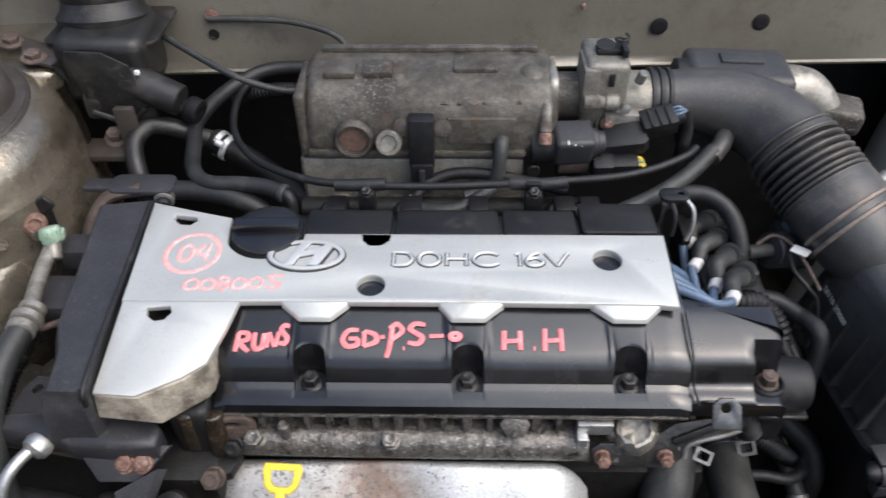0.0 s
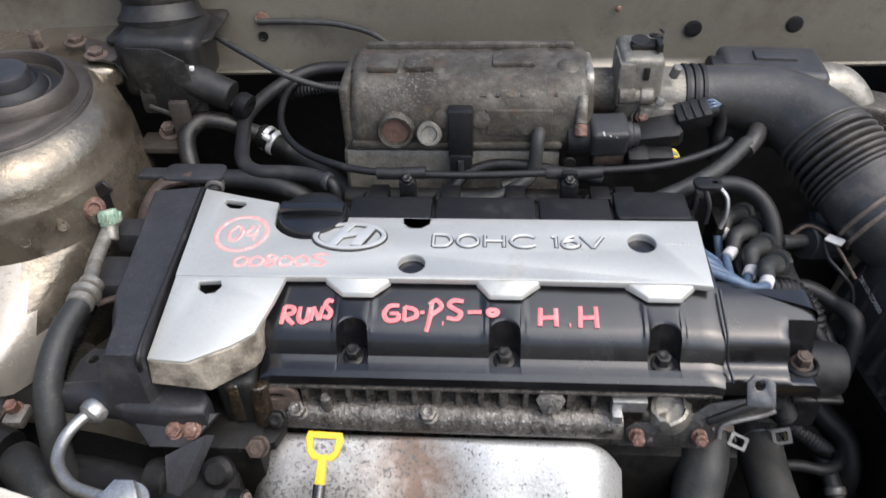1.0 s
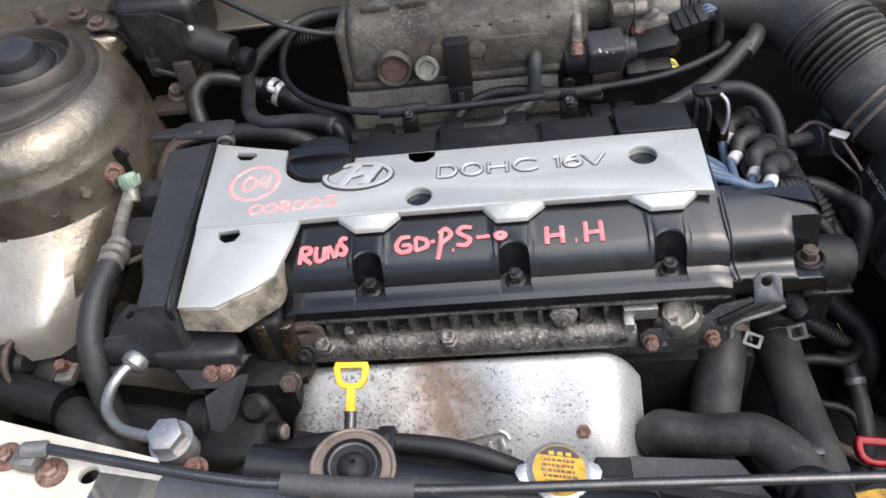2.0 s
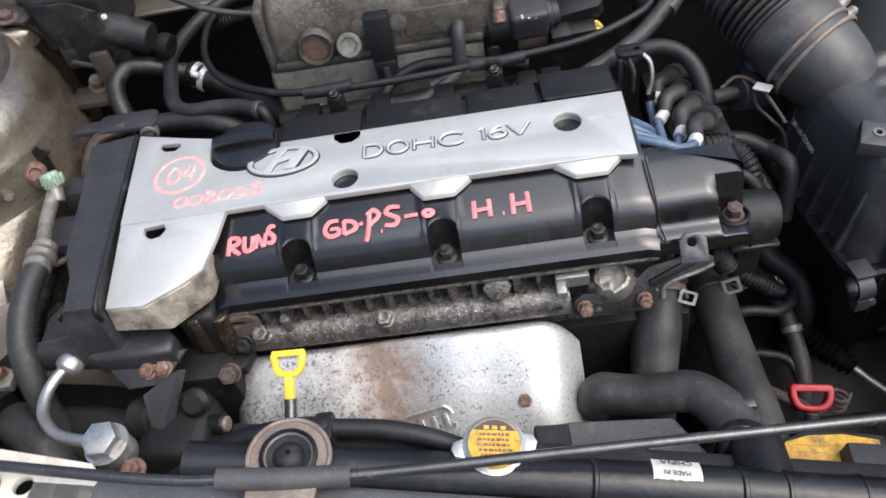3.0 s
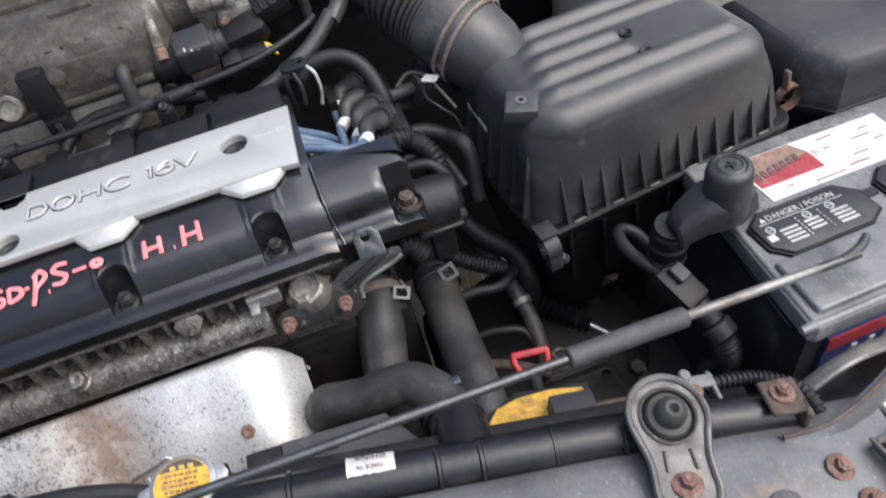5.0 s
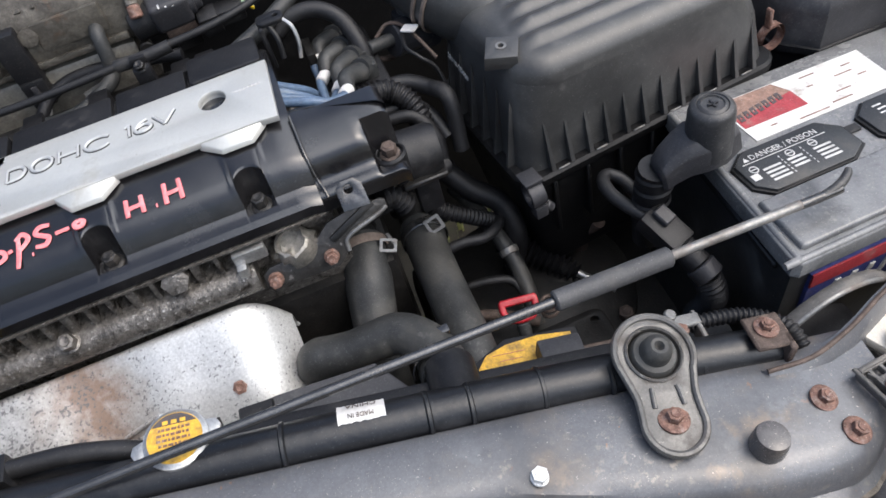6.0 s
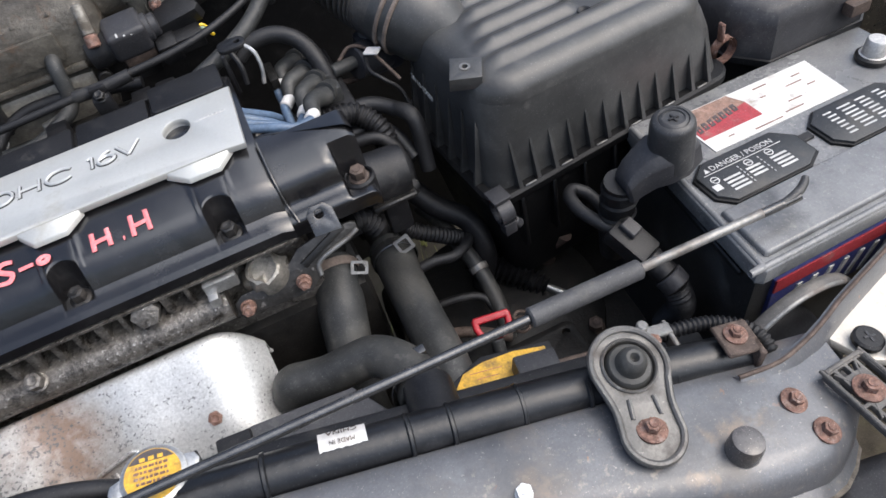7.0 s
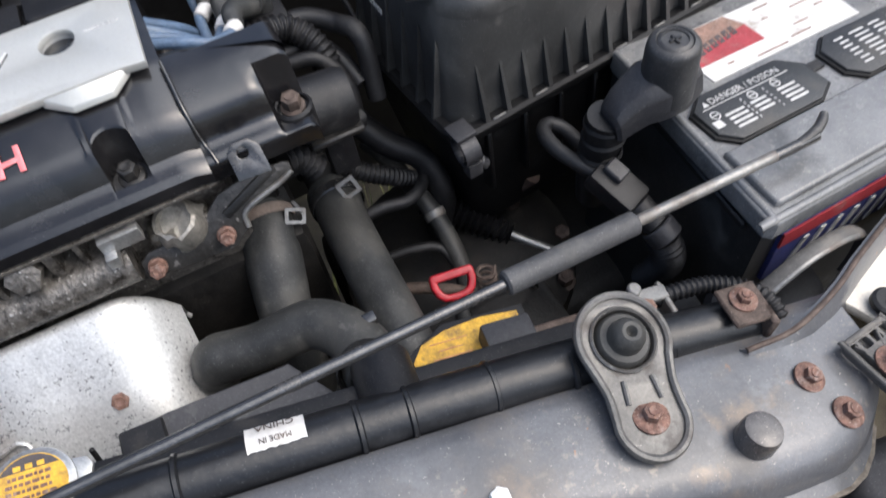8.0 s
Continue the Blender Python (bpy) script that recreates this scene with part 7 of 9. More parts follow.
def terminal_cover():
    ob = thing("terminal_cover", "dark grey rubber boot over the battery terminal", "terminal cover", on_battery(0.0, 0.095, 0.003))
    top = Vector((0.4045, -0.0985, 0.7935))
    part("dome", lathe([(0.0146, -0.016), (0.0143, -0.006), (0.0138, 0.004), (0.0136, 0.0125), (0.0130, 0.0162), (0.0116, 0.0182), (0.0094, 0.0190), (0.0088, 0.0182), (0.0082, 0.0188), (0.0067, 0.0194), (0.0064, 0.0186), (0.001, 0.0186)], top, top + Vector((0, -0.04, 1)), 44), boot_rubber, ob)
    part("mark", joined(box((0.4045, -0.0992, 0.8127), (0.0066, 0.0015, 0.0008), 0.0003), box((0.4045, -0.0992, 0.8127), (0.0015, 0.0066, 0.0008), 0.0003)), rubber, ob, "moulded plus mark")
    secs = []
    for p, up, low, w in (((0.4220, -0.0960, 0.7850), 0.006, 0.012, 0.0090), ((0.4080, -0.0970, 0.7850), 0.0090, 0.013, 0.0140), ((0.3960, -0.0960, 0.7845), 0.0100, 0.013, 0.0150), ((0.3875, -0.0955, 0.7820), 0.0090, 0.012, 0.0125), ((0.3785, -0.0960, 0.7780), 0.0075, 0.011, 0.0108), ((0.3730, -0.0970, 0.7745), 0.0055, 0.010, 0.0095), ((0.3712, -0.0970, 0.7725), 0.0030, 0.008, 0.0080)):
        m = frame_of(p, (-1, 0.05, -0.20))
        secs.append([m @ Vector((0, a * w, up * b if b > 0 else low * b)) for a, b in ((-1, -1), (-1.02, 0.25), (-0.98, 0.42), (-0.70, 0.93), (-0.60, 1), (0.60, 1), (0.70, 0.93), (0.98, 0.42), (1.02, 0.25), (1, -1))])
    part("arm", loft(secs, closed=True), grey_plastic, ob, "moulded boot arm", sharp=28)
    part("wrap", tube([(0.374, -0.0930, 0.772), (0.3735, -0.0920, 0.762), (0.372, -0.0900, 0.748), (0.371, -0.0880, 0.730), (0.372, -0.086, 0.70)], [0.0112, 0.0118, 0.0112, 0.0104, 0.0098], 22), black_plastic, ob, "taped cable end")
    for z in (0.766, 0.756, 0.745):
        part("tape_edge", lathe([(0.0112, 0), (0.0123, 0.001), (0.0112, 0.003)], (0.3735 - (0.768 - z) * 0.10, -0.0922, z), (0.375, -0.094, z + 1), 24, False), black_plastic, ob)


terminal_cover()
hose("battery_cable", "black battery cable looping from the terminal", [(0.374, -0.080, 0.726), (0.3670, -0.0640, 0.738), (0.3590, -0.0575, 0.7425), (0.3525, -0.0630, 0.7445), (0.3520, -0.0760, 0.7440), (0.3570, -0.0890, 0.7420), (0.3640, -0.1000, 0.7390)], 0.0044, rubber, "cable", 14)


def cable_connector():
    ob = thing("wiring_connector", "black inline wiring connector on the battery cable", "connector", (0.365, -0.128, 0.73))
    m = frame_of((0.3690, -0.1120, 0.7360), (0.36, -0.84, -0.40))
    part("body", box((0, 0, 0), (0.030, 0.020, 0.014), 0.003, 2, m), black_plastic, ob)
    part("latch", box((-0.006, 0.002, 0.009), (0.012, 0.010, 0.005), 0.001, 1, m), grey_plastic, ob)
    part("neck", rod(m @ Vector((0.014, 0, 0)), m @ Vector((0.030, 0, -0.002)), 0.0085), black_plastic, ob)
    part("tape", rod(m @ Vector((0.030, 0, -0.002)), m @ Vector((0.040, 0, -0.004)), 0.0098), grey_plastic, ob)
    part("conduit", tube([m @ Vector((0.037, 0, -0.006)), m @ Vector((0.046, 0.001, -0.014)), m @ Vector((0.052, 0.004, -0.030)), m @ Vector((0.054, 0.008, -0.064))], 0.0088, 18, 8, (0.0028, 0.0008)), black_plastic, ob, "corrugated conduit")


cable_connector()


def fuse_box():
    ob = thing("fuse_box", "dark grey plastic fuse box with a dusty sloping lid", "fuse box", (0.56, 0.0, 0.69))
    m = frame_of((0.5780, 0.022, 0.744), (1, 0.06, -0.05))
    oct_ = [(-0.060, -0.020), (-0.040, -0.045), (0.045, -0.045), (0.065, -0.030), (0.065, 0.075), (-0.060, 0.075)]
    lid = loft([[m @ Vector((x * s, y * s + 0.01 * (1 - s), z)) for x, y in oct_] for s, z in ((1.0, 0.0), (1.0, 0.026), (0.94, 0.036), (0.86, 0.040))], closed=True)
    part("lid", lid, grey_plastic, ob, "dusty lid")
    part("base", loft([[m @ Vector((x * s, y * s, z)) for x, y in oct_] for s, z in ((0.9, -0.09), (0.97, -0.006), (1.03, -0.005), (1.03, 0.0), (0.98, 0.001))], closed=True), black_plastic, ob)
    part("latch", box((0.030, -0.050, 0.020), (0.018, 0.010, 0.010), 0.002, 2, m), rust_dark, ob, "brown latch")
    part("bracket", joined(box((0.070, -0.064, 0.022), (0.046, 0.014, 0.004), 0.001, 1, m), box((0.088, -0.070, 0.010), (0.010, 0.010, 0.028), 0.001, 1, m)), rust, ob, "rusty hold-down bracket")


fuse_box()


# ---- coil leads at the end of the rocker cover ----
def plug_leads():
    """Four leads leave the plate's end together and rise into stacked boots on the coil."""
    starts = [(0.176, 0.034, 0.838), (0.176, 0.027, 0.838), (0.176, 0.020, 0.838), (0.176, 0.014, 0.838)]
    feet = [(0.2080, 0.0820, 0.811), (0.2070, 0.0560, 0.814), (0.2140, 0.0330, 0.818), (0.2165, 0.0125, 0.828)]
    tops = [(0.2240, 0.1000, 0.814), (0.2260, 0.0800, 0.816), (0.2290, 0.0620, 0.817), (0.2310, 0.0400, 0.820)]
    for k, (s, f, e) in enumerate(zip(starts, feet, tops)):
        s, f, e = Vector(s), Vector(f), Vector(e)
        ob = thing("ignition_lead", "blue ignition lead with a dark rubber boot" if k else "blue ignition lead bending up into a pale-sleeved boot", "ignition lead", e, group="ignition leads")
        low = (Vector((0.2050, 0.0560, 0.799)), Vector((0.2030, 0.0290, 0.812)), Vector((0.2060, 0.0160, 0.822)), Vector((0.2050, 0.0040, 0.832)))[k]
        mid = s.lerp(low, 0.5) + Vector((0.004, -0.003, 0.001))
        part("lead", tube([s, mid, low, f - (e - f).normalized() * 0.004, f], 0.0030, 12), blue_wire, ob)
        up = (e - f).normalized()
        part("sleeve", rod(f - up * 0.003, f + up * 0.0065, 0.0043), white_label, ob, "pale sleeve with a dark ring")
        bend = f.lerp(e, 0.55) + Vector((-0.003, 0.002, 0.003))
        part("boot", tube([f + up * 0.006, bend, e, e + Vector((0.004, 0.005, -0.004))], [0.0046, 0.0058, 0.0066, 0.0062], 18, 8), hose_rubber, ob, "dusty grey rubber boot")
        part("boot_collar", tube([e + Vector((0.001, 0.001, 0.001)), e + Vector((0.007, 0.009, -0.004))], 0.0076, 18, 3), hose_rubber, ob, "swollen boot end")
        part("boot_cap", box(e + Vector((0.008, 0.006, -0.004)), (0.010, 0.012, 0.012), 0.003), hose_rubber, ob, "square boot end")
    ob = thing("ignition_coil", "black ignition coil block at the end of the engine", "ignition coil", (0.222, 0.070, 0.78))
    part("block", box((0.2300, 0.0720, 0.797), (0.040, 0.080, 0.028), 0.005), black_plastic, ob)
    part("bracket", box((0.206, 0.090, 0.806), (0.006, 0.024, 0.030), 0.001), iron_dark, ob)
    part("clip_tab", sheet(rounded(0.180, 0.0700, 0.1985, 0.0830, 0.005), 0.856, 0.859, [round_loop(0.1935, 0.0770, 0.002, seg=12)], 0.0006), black_plastic, ob, "black hanger ear")
    part("hanger", box((0.1815, 0.0700, 0.842), (0.003, 0.006, 0.030), 0.001), black_plastic, ob)
    part("spring_clip", tube([(0.1965, 0.0730, 0.857), (0.2010, 0.0680, 0.852), (0.2015, 0.0640, 0.842), (0.1990, 0.0620, 0.832)], 0.0014, 8), steel, ob, "bright wire clip")
    part("lead_clip", tube([(0.1870, 0.0720, 0.856), (0.1895, 0.0655, 0.848), (0.1885, 0.0620, 0.836)], 0.0018, 8), black_plastic, ob)


plug_leads()


def idle_sensor():
    ob = thing("purge_valve", "dark grey plastic purge valve under the duct", "valve", (0.276, 0.082, 0.79))
    part("body", rod((0.262, 0.074, 0.812), (0.288, 0.084, 0.806), 0.0125), grey_plastic, ob)
    part("shoulder", box((0.284, 0.088, 0.806), (0.030, 0.026, 0.028), 0.006), grey_plastic, ob)
    part("cap", lathe([(0.0125, 0), (0.0125, 0.004), (0.010, 0.006), (0.001, 0.006)], (0.286, 0.092, 0.819), (0.288, 0.09, 0.9), 24), bracket_grey, ob, "pale cap")
    part("stub", rod((0.244, 0.068, 0.816), (0.264, 0.075, 0.812), 0.0048), hose_rubber, ob)
    part("pipe", tube([(0.246, 0.069, 0.815), (0.236, 0.070, 0.814), (0.226, 0.076, 0.812)], 0.003, 8), bracket_grey, ob)


idle_sensor()
hose("wiring_loom", "black taped wiring loom below the ignition leads", [(0.200, 0.052, 0.800), (0.222, 0.050, 0.800), (0.242, 0.050, 0.795), (0.254, 0.038, 0.784), (0.258, 0.020, 0.770), (0.258, 0.004, 0.745)], 0.0065, black_plastic, "wiring loom")
hose("wiring_loom", "black corrugated loom behind the cam end housing", [(0.205, 0.034, 0.806), (0.228, 0.030, 0.808), (0.246, 0.032, 0.803), (0.258, 0.020, 0.79), (0.258, 0.008, 0.765)], 0.0072, black_plastic, "wiring loom", 14, (0.0035, 0.0007))
hose("wiring_loom", "thin dark wires between valve and loom", [(0.226, 0.078, 0.812), (0.238, 0.084, 0.806), (0.250, 0.082, 0.796), (0.262, 0.086, 0.79)], 0.0022, rust_dark, "wiring loom", 8)


# ---- tangle between engine end and filter box ----
hose("heater_hose", "dull black hose reaching from the coil towards the filter box", [(0.215, 0.045, 0.798), (0.235, 0.040, 0.800), (0.257, 0.040, 0.800), (0.272, 0.030, 0.796), (0.280, 0.012, 0.795), (0.278, 0.000, 0.76)], 0.0056, rubber, "hose", 14)
hose("heater_hose", "second dull black hose below the first", [(0.214, 0.034, 0.788), (0.234, 0.031, 0.789), (0.256, 0.030, 0.788), (0.267, 0.020, 0.780), (0.272, 0.004, 0.77)], 0.0050, rubber, "hose", 14)
hose("wiring_loom", "taped wiring loom behind the cam end housing", [(0.222, 0.020, 0.788), (0.240, 0.018, 0.791), (0.255, 0.014, 0.789), (0.264, 0.004, 0.775), (0.262, -0.006, 0.75)], 0.0046, black_plastic, "wiring loom", 12)
hose("thin_wire", "thin brown wire arching by the filter box", [(0.252, 0.074, 0.818), (0.262, 0.076, 0.824), (0.271, 0.068, 0.824), (0.277, 0.052, 0.820), (0.283, 0.036, 0.812)], 0.0013, rust_dark, "wire", 8)
hose("thin_wire", "thin black wire hanging beside the filter box", [(0.268, 0.060, 0.822), (0.266, 0.044, 0.822), (0.272, 0.034, 0.818), (0.281, 0.030, 0.806), (0.284, 0.020, 0.78)], 0.0014, black_plastic, "wire", 8)
solid("wire_tag", sheet(rounded(-0.0055, -0.004, 0.0055, 0.004, 0.001), 0, 0.0010, (), 0, frame_of((0.2740, 0.0590, 0.8250), (1, -0.9, 0.1))), white_label, "small pale tag on the wires", "tag", (0.274, 0.059, 0.825))
hose("vacuum_hose", "thin dusty hose crossing the gearbox", [(0.238, -0.030, 0.700), (0.256, -0.031, 0.703), (0.272, -0.033, 0.702), (0.285, -0.026, 0.700), (0.292, -0.010, 0.69)], 0.0040, rubber, "hose", 10)
hose("vacuum_hose", "thin bent hose above the gearbox", [(0.232, -0.034, 0.660), (0.246, -0.038, 0.662), (0.266, -0.042, 0.664), (0.283, -0.049, 0.661), (0.288, -0.069, 0.652)], 0.0034, rubber, "hose", 10)


# ---- radiator and its mounts ----
def radiator():
    ob = thing("radiator", "black plastic radiator tank with a silver filler neck", "radiator", on_body(-0.17, 0.04, -0.40), BODY.to_3x3().to_4x4())
    pts = [(-0.40, 0.036, -0.010), (-0.30, 0.038, -0.009), (-0.20, 0.039, -0.007), (-0.10, 0.039, -0.006), (0.0, 0.037, -0.005), (0.075, 0.033, -0.005)]
    part("tank", tube([BODY @ Vector(p) for p in pts], 0.0118, 24, 8), tank_black, ob, "satin black plastic tank")
    part("core", box((-0.165, 0.036, -0.215), (0.46, 0.030, 0.40), 0.004, 1, BODY), iron_dark, ob, "dark finned core")
    part("tank_shelf", box((-0.16, 0.052, -0.022), (0.45, 0.026, 0.014), 0.004, 2, BODY), black_plastic, ob)
    for u in (-0.192, -0.118, -0.096, -0.058, -0.022, 0.028):
        part("band", lathe([(0.0116, 0), (0.0128, 0.0008), (0.0128, 0.0024), (0.0116, 0.0032)], BODY @ Vector((u, 0.0385 if u < -0.03 else 0.036, -0.006)), BODY @ Vector((u + 1, 0.0385, -0.004)), 28, False), tank_black, ob)
    # outlet for the top hose
    part("outlet", rod(on_body(-0.098, 0.040, -0.010), on_body(-0.098, 0.072, -0.016), 0.0142), black_plastic, ob)
    part("neck", lathe([(0.0115, -0.014), (0.0115, 0.0), (0.0155, 0.001), (0.0158, 0.003), (0.0118, 0.004)], on_body(-0.2415, 0.050, 0.000), on_body(-0.2415, 0.047, 0.1), 36), steel, ob, "aluminium filler neck")
    radiator_cap(ob)
    return ob


def radiator_cap(owner):
    m = frame_of(on_body(-0.2415, 0.050, 0.004), BODY.to_3x3() @ Vector((1, 0.03, 0)), BODY.to_3x3() @ Vector((0, -0.08, 1))) @ Matrix.Scale(0.67, 4)
    ob = part("cap", lathe([(0.0164, -0.0034), (0.0168, -0.0007), (0.0161, 0.0010), (0.0151, 0.0012), (0.0144, 0.0020), (0.0127, 0.0024), (0.001, 0.0024)], m.translation, m @ Vector((0, 0, 1)), 48), steel, owner, "silver radiator cap")
    for a in (8, 188):
        q = Matrix.Rotation(radians(a), 4, "Z")
        part("ear", sheet([(0.020, -0.009), (0.031, -0.006), (0.0335, 0.0), (0.031, 0.006), (0.020, 0.009)], -0.003, 0.0005, (), 0.0008, m @ q), steel, ob, "bent silver ear")
    lab = part("label", sheet(round_loop(0, 0, 0.0203, seg=40), 0.0036, 0.0041, (), 0, m), yellow_label, ob, "round yellow label")
    part("label_top", sheet([*round_loop(0, 0, 0.0196, seg=16, a0=34, a1=146)], 0.0041, 0.0044, (), 0, m), print_dark, ob, "black label segment")
    for k in range(3):
        part("print", box((-0.0065 + 0.0065 * k, 0.0130, 0.0045), (0.0040, 0.0030, 0.0003), 0, 1, m), yellow_label, ob, "unreadable yellow print")
    for k in range(5):
        wide, dashes, at_x = 0.014 - 0.0014 * abs(k - 1.5), [], -0.014 + 0.0014 * abs(k - 1.5)
        while at_x < wide - 0.002:
            step = 0.0016 + 0.0022 * ((k * 7 + len(dashes) * 5) % 4) / 3
            dashes.append(box((at_x + step / 2, 0.0075 - 0.0042 * k, 0.0042), (step, 0.0021, 0.0003), 0, 1, m))
            at_x += step + 0.0009
        part("print", joined(*dashes), rust, ob, "unreadable red print")
    return ob


radiator()


def maker_sticker():
    """A paper sticker folded over the rounded shoulder of the tank."""
    m = frame_of(on_body(-0.1497, 0.0425, 0.00560), BODY.to_3x3() @ Vector((-1, 0.02, 0)), BODY.to_3x3() @ Vector((0, 0.25, 1)))
    ob = thing("sticker", "creased white sticker on the radiator tank, reading upside down", "sticker", m.translation)
    secs = []
    for k in range(25):
        x = -0.0122 + 0.0244 * k / 24
        lift = 0.0004 * noise.noise(Vector((x * 420, 0.3, 0)))
        top = [(x, y, z + lift) for y, z in ((-0.0068, -0.0012), (-0.0020, 0.0002), (0.0012, 0.0004), (0.0040, -0.0008), (0.0062, -0.0030))]
        secs.append([m @ Vector(p) for p in (*top, *((a, b, c - 0.0035) for a, b, c in top[::-1]))])
    part("paper", loft(secs, closed=True), white_label, ob)
    part("print", words("MADE IN", 0.0130, 0.0024, 0.0002, m @ pose(-0.0062, 0.0011, 0.0008, -22)), rust_dark, ob, "worn black words MADE IN")
    part("print", words("CHINA", 0.0160, 0.0033, 0.0002, m @ pose(-0.0080, -0.0056, 0.0000, 16)), rust_dark, ob, "worn black word CHINA")


maker_sticker()


def mount_bracket(u, ring_material, label):
    """A keyhole-shaped pressed bracket with a rubber insulator above and one bolt below."""
    m = BODY @ pose(u - 0.002, -0.003, 0.0066) @ Matrix.Rotation(radians(-4.2), 4, "Z") @ Matrix.Rotation(radians(13.5), 4, "X") @ pose(0, 0.003, -0.006)
    ob = thing("radiator_mount", label, "radiator mount", m @ Vector((0, 0.0, 0.0)), BODY.to_3x3().to_4x4(), group="radiator mounts")
    top = [(0.0214 * math.cos(radians(a)), 0.0345 + 0.0214 * math.sin(radians(a))) for a in range(-28, 209, 12)]
    low = [(0.0165 * math.cos(radians(a)), -0.003 + 0.0165 * math.sin(radians(a))) for a in range(180 - 12, 373, 12)]
    out = [*top, (-0.0160, 0.012), *low, (0.0160, 0.012)]
    part("plate", sheet(out, 0.004, 0.0075, [round_loop(0, 0.0335, 0.0138, seg=28)], 0.0010, m), ring_material, ob)
    # rolled edge
    edge = [(x * 0.93, 0.016 + (y - 0.016) * 0.95) for x, y in out]
    part("rolled_edge", tube([m @ Vector((x, y, 0.0078)) for x, y in (*edge, edge[0])], 0.0019, 8, 3), ring_material, ob)
    part("rib", tube([m @ Vector((-0.0075, 0.006, 0.0076)), m @ Vector((-0.007, 0.012, 0.0080)), m @ Vector((-0.0065, 0.016, 0.0076))], 0.0013, 8, 4), ring_material, ob)
    part("rib", tube([m @ Vector((0.0075, 0.006, 0.0076)), m @ Vector((0.007, 0.012, 0.0080)), m @ Vector((0.0065, 0.016, 0.0076))], 0.0013, 8, 4), ring_material, ob)
    c, up = m @ Vector((0.0, 0.0335, 0.003)), m @ Vector((0.0, 0.0335, 1))
    part("dish_rim", lathe([(0.0150, 0.0), (0.0150, 0.0016), (0.0142, 0.0022), (0.0134, 0.0014), (0.0130, -0.003)], m @ Vector((0, 0.0335, 0.0070)), m @ Vector((0, 0.0335, 1)), 40, False), ring_material, ob, "rolled rim of the dish")
    part("insulator", lathe([(0.0136, -0.004), (0.0134, 0.000), (0.0122, 0.0015), (0.0118, 0.0052), (0.0108, 0.0066), (0.0082, 0.0072), (0.0076, 0.0120), (0.0064, 0.0150), (0.0042, 0.0164), (0.0026, 0.0162), (0.0018, 0.0150), (0.0004, 0.0130)], c, up, 36), hose_rubber, ob, "dusty black rubber insulator")
    bolt(m @ Vector((0, -0.0005, 0.0068)), BODY.to_3x3() @ Vector((0, 0, 1)), ob, 0.0072, 0.0060, 0.0080, rust, "rusty flanged bolt")
    return ob


mount_bracket(0.0, pressed_grey, "grey pressed radiator bracket with a rubber insulator and rusty bolt")


def left_mount():
    m = BODY @ Matrix.Translation((-0.3440, 0, 0))
    ob = thing("radiator_mount", "brown aged radiator bracket ring with a black rubber insulator", "radiator mount", m @ Vector((0, 0, 0)), BODY.to_3x3().to_4x4(), group="radiator mounts")
    top = [(0.0215 * math.cos(radians(a)), 0.034 + 0.0215 * math.sin(radians(a))) for a in range(-40, 221, 12)]
    low = [(0.0165 * math.cos(radians(a)), -0.003 + 0.0165 * math.sin(radians(a))) for a in range(180, 361, 12)]
    part("plate", sheet([*top, *low], 0.006, 0.0100, [round_loop(0, 0.034, 0.0116, seg=28)], 0.0012, m), rubber_mount, ob)
    part("rolled_edge", tube([m @ Vector((x * 0.94, 0.034 + (y - 0.034) * 0.94, 0.0100)) for x, y in top], 0.0013, 8, 3), rubber_mount, ob)
    part("inner_lip", lathe([(0.0134, 0), (0.0134, 0.0012), (0.0120, 0.0022), (0.0112, 0.0012)], m @ Vector((0, 0.034, 0.0098)), m @ Vector((0, 0.034, 1)), 36, False), bracket_grey, ob)
    c, up = m @ Vector((0.0, 0.034, 0.006)), m @ Vector((0.0, 0.034, 1))
    part("insulator", lathe([(0.0145, 0.0), (0.0145, 0.0060), (0.0130, 0.0072), (0.0122, 0.0055), (0.0118, 0.0045), (0.0080, 0.0040), (0.0060, 0.0070), (0.0030, 0.0085), (0.0014, 0.0085), (0.0012, 0.006), (0.0003, 0.006)], c, up, 36), black_plastic, ob, "dished black rubber insulator")
    bolt(m @ Vector((0, -0.001, 0.0095)), BODY.to_3x3() @ Vector((0, 0, 1)), ob, 0.0092, 0.0070, 0.0088, rust, "rusty bolt")


left_mount()


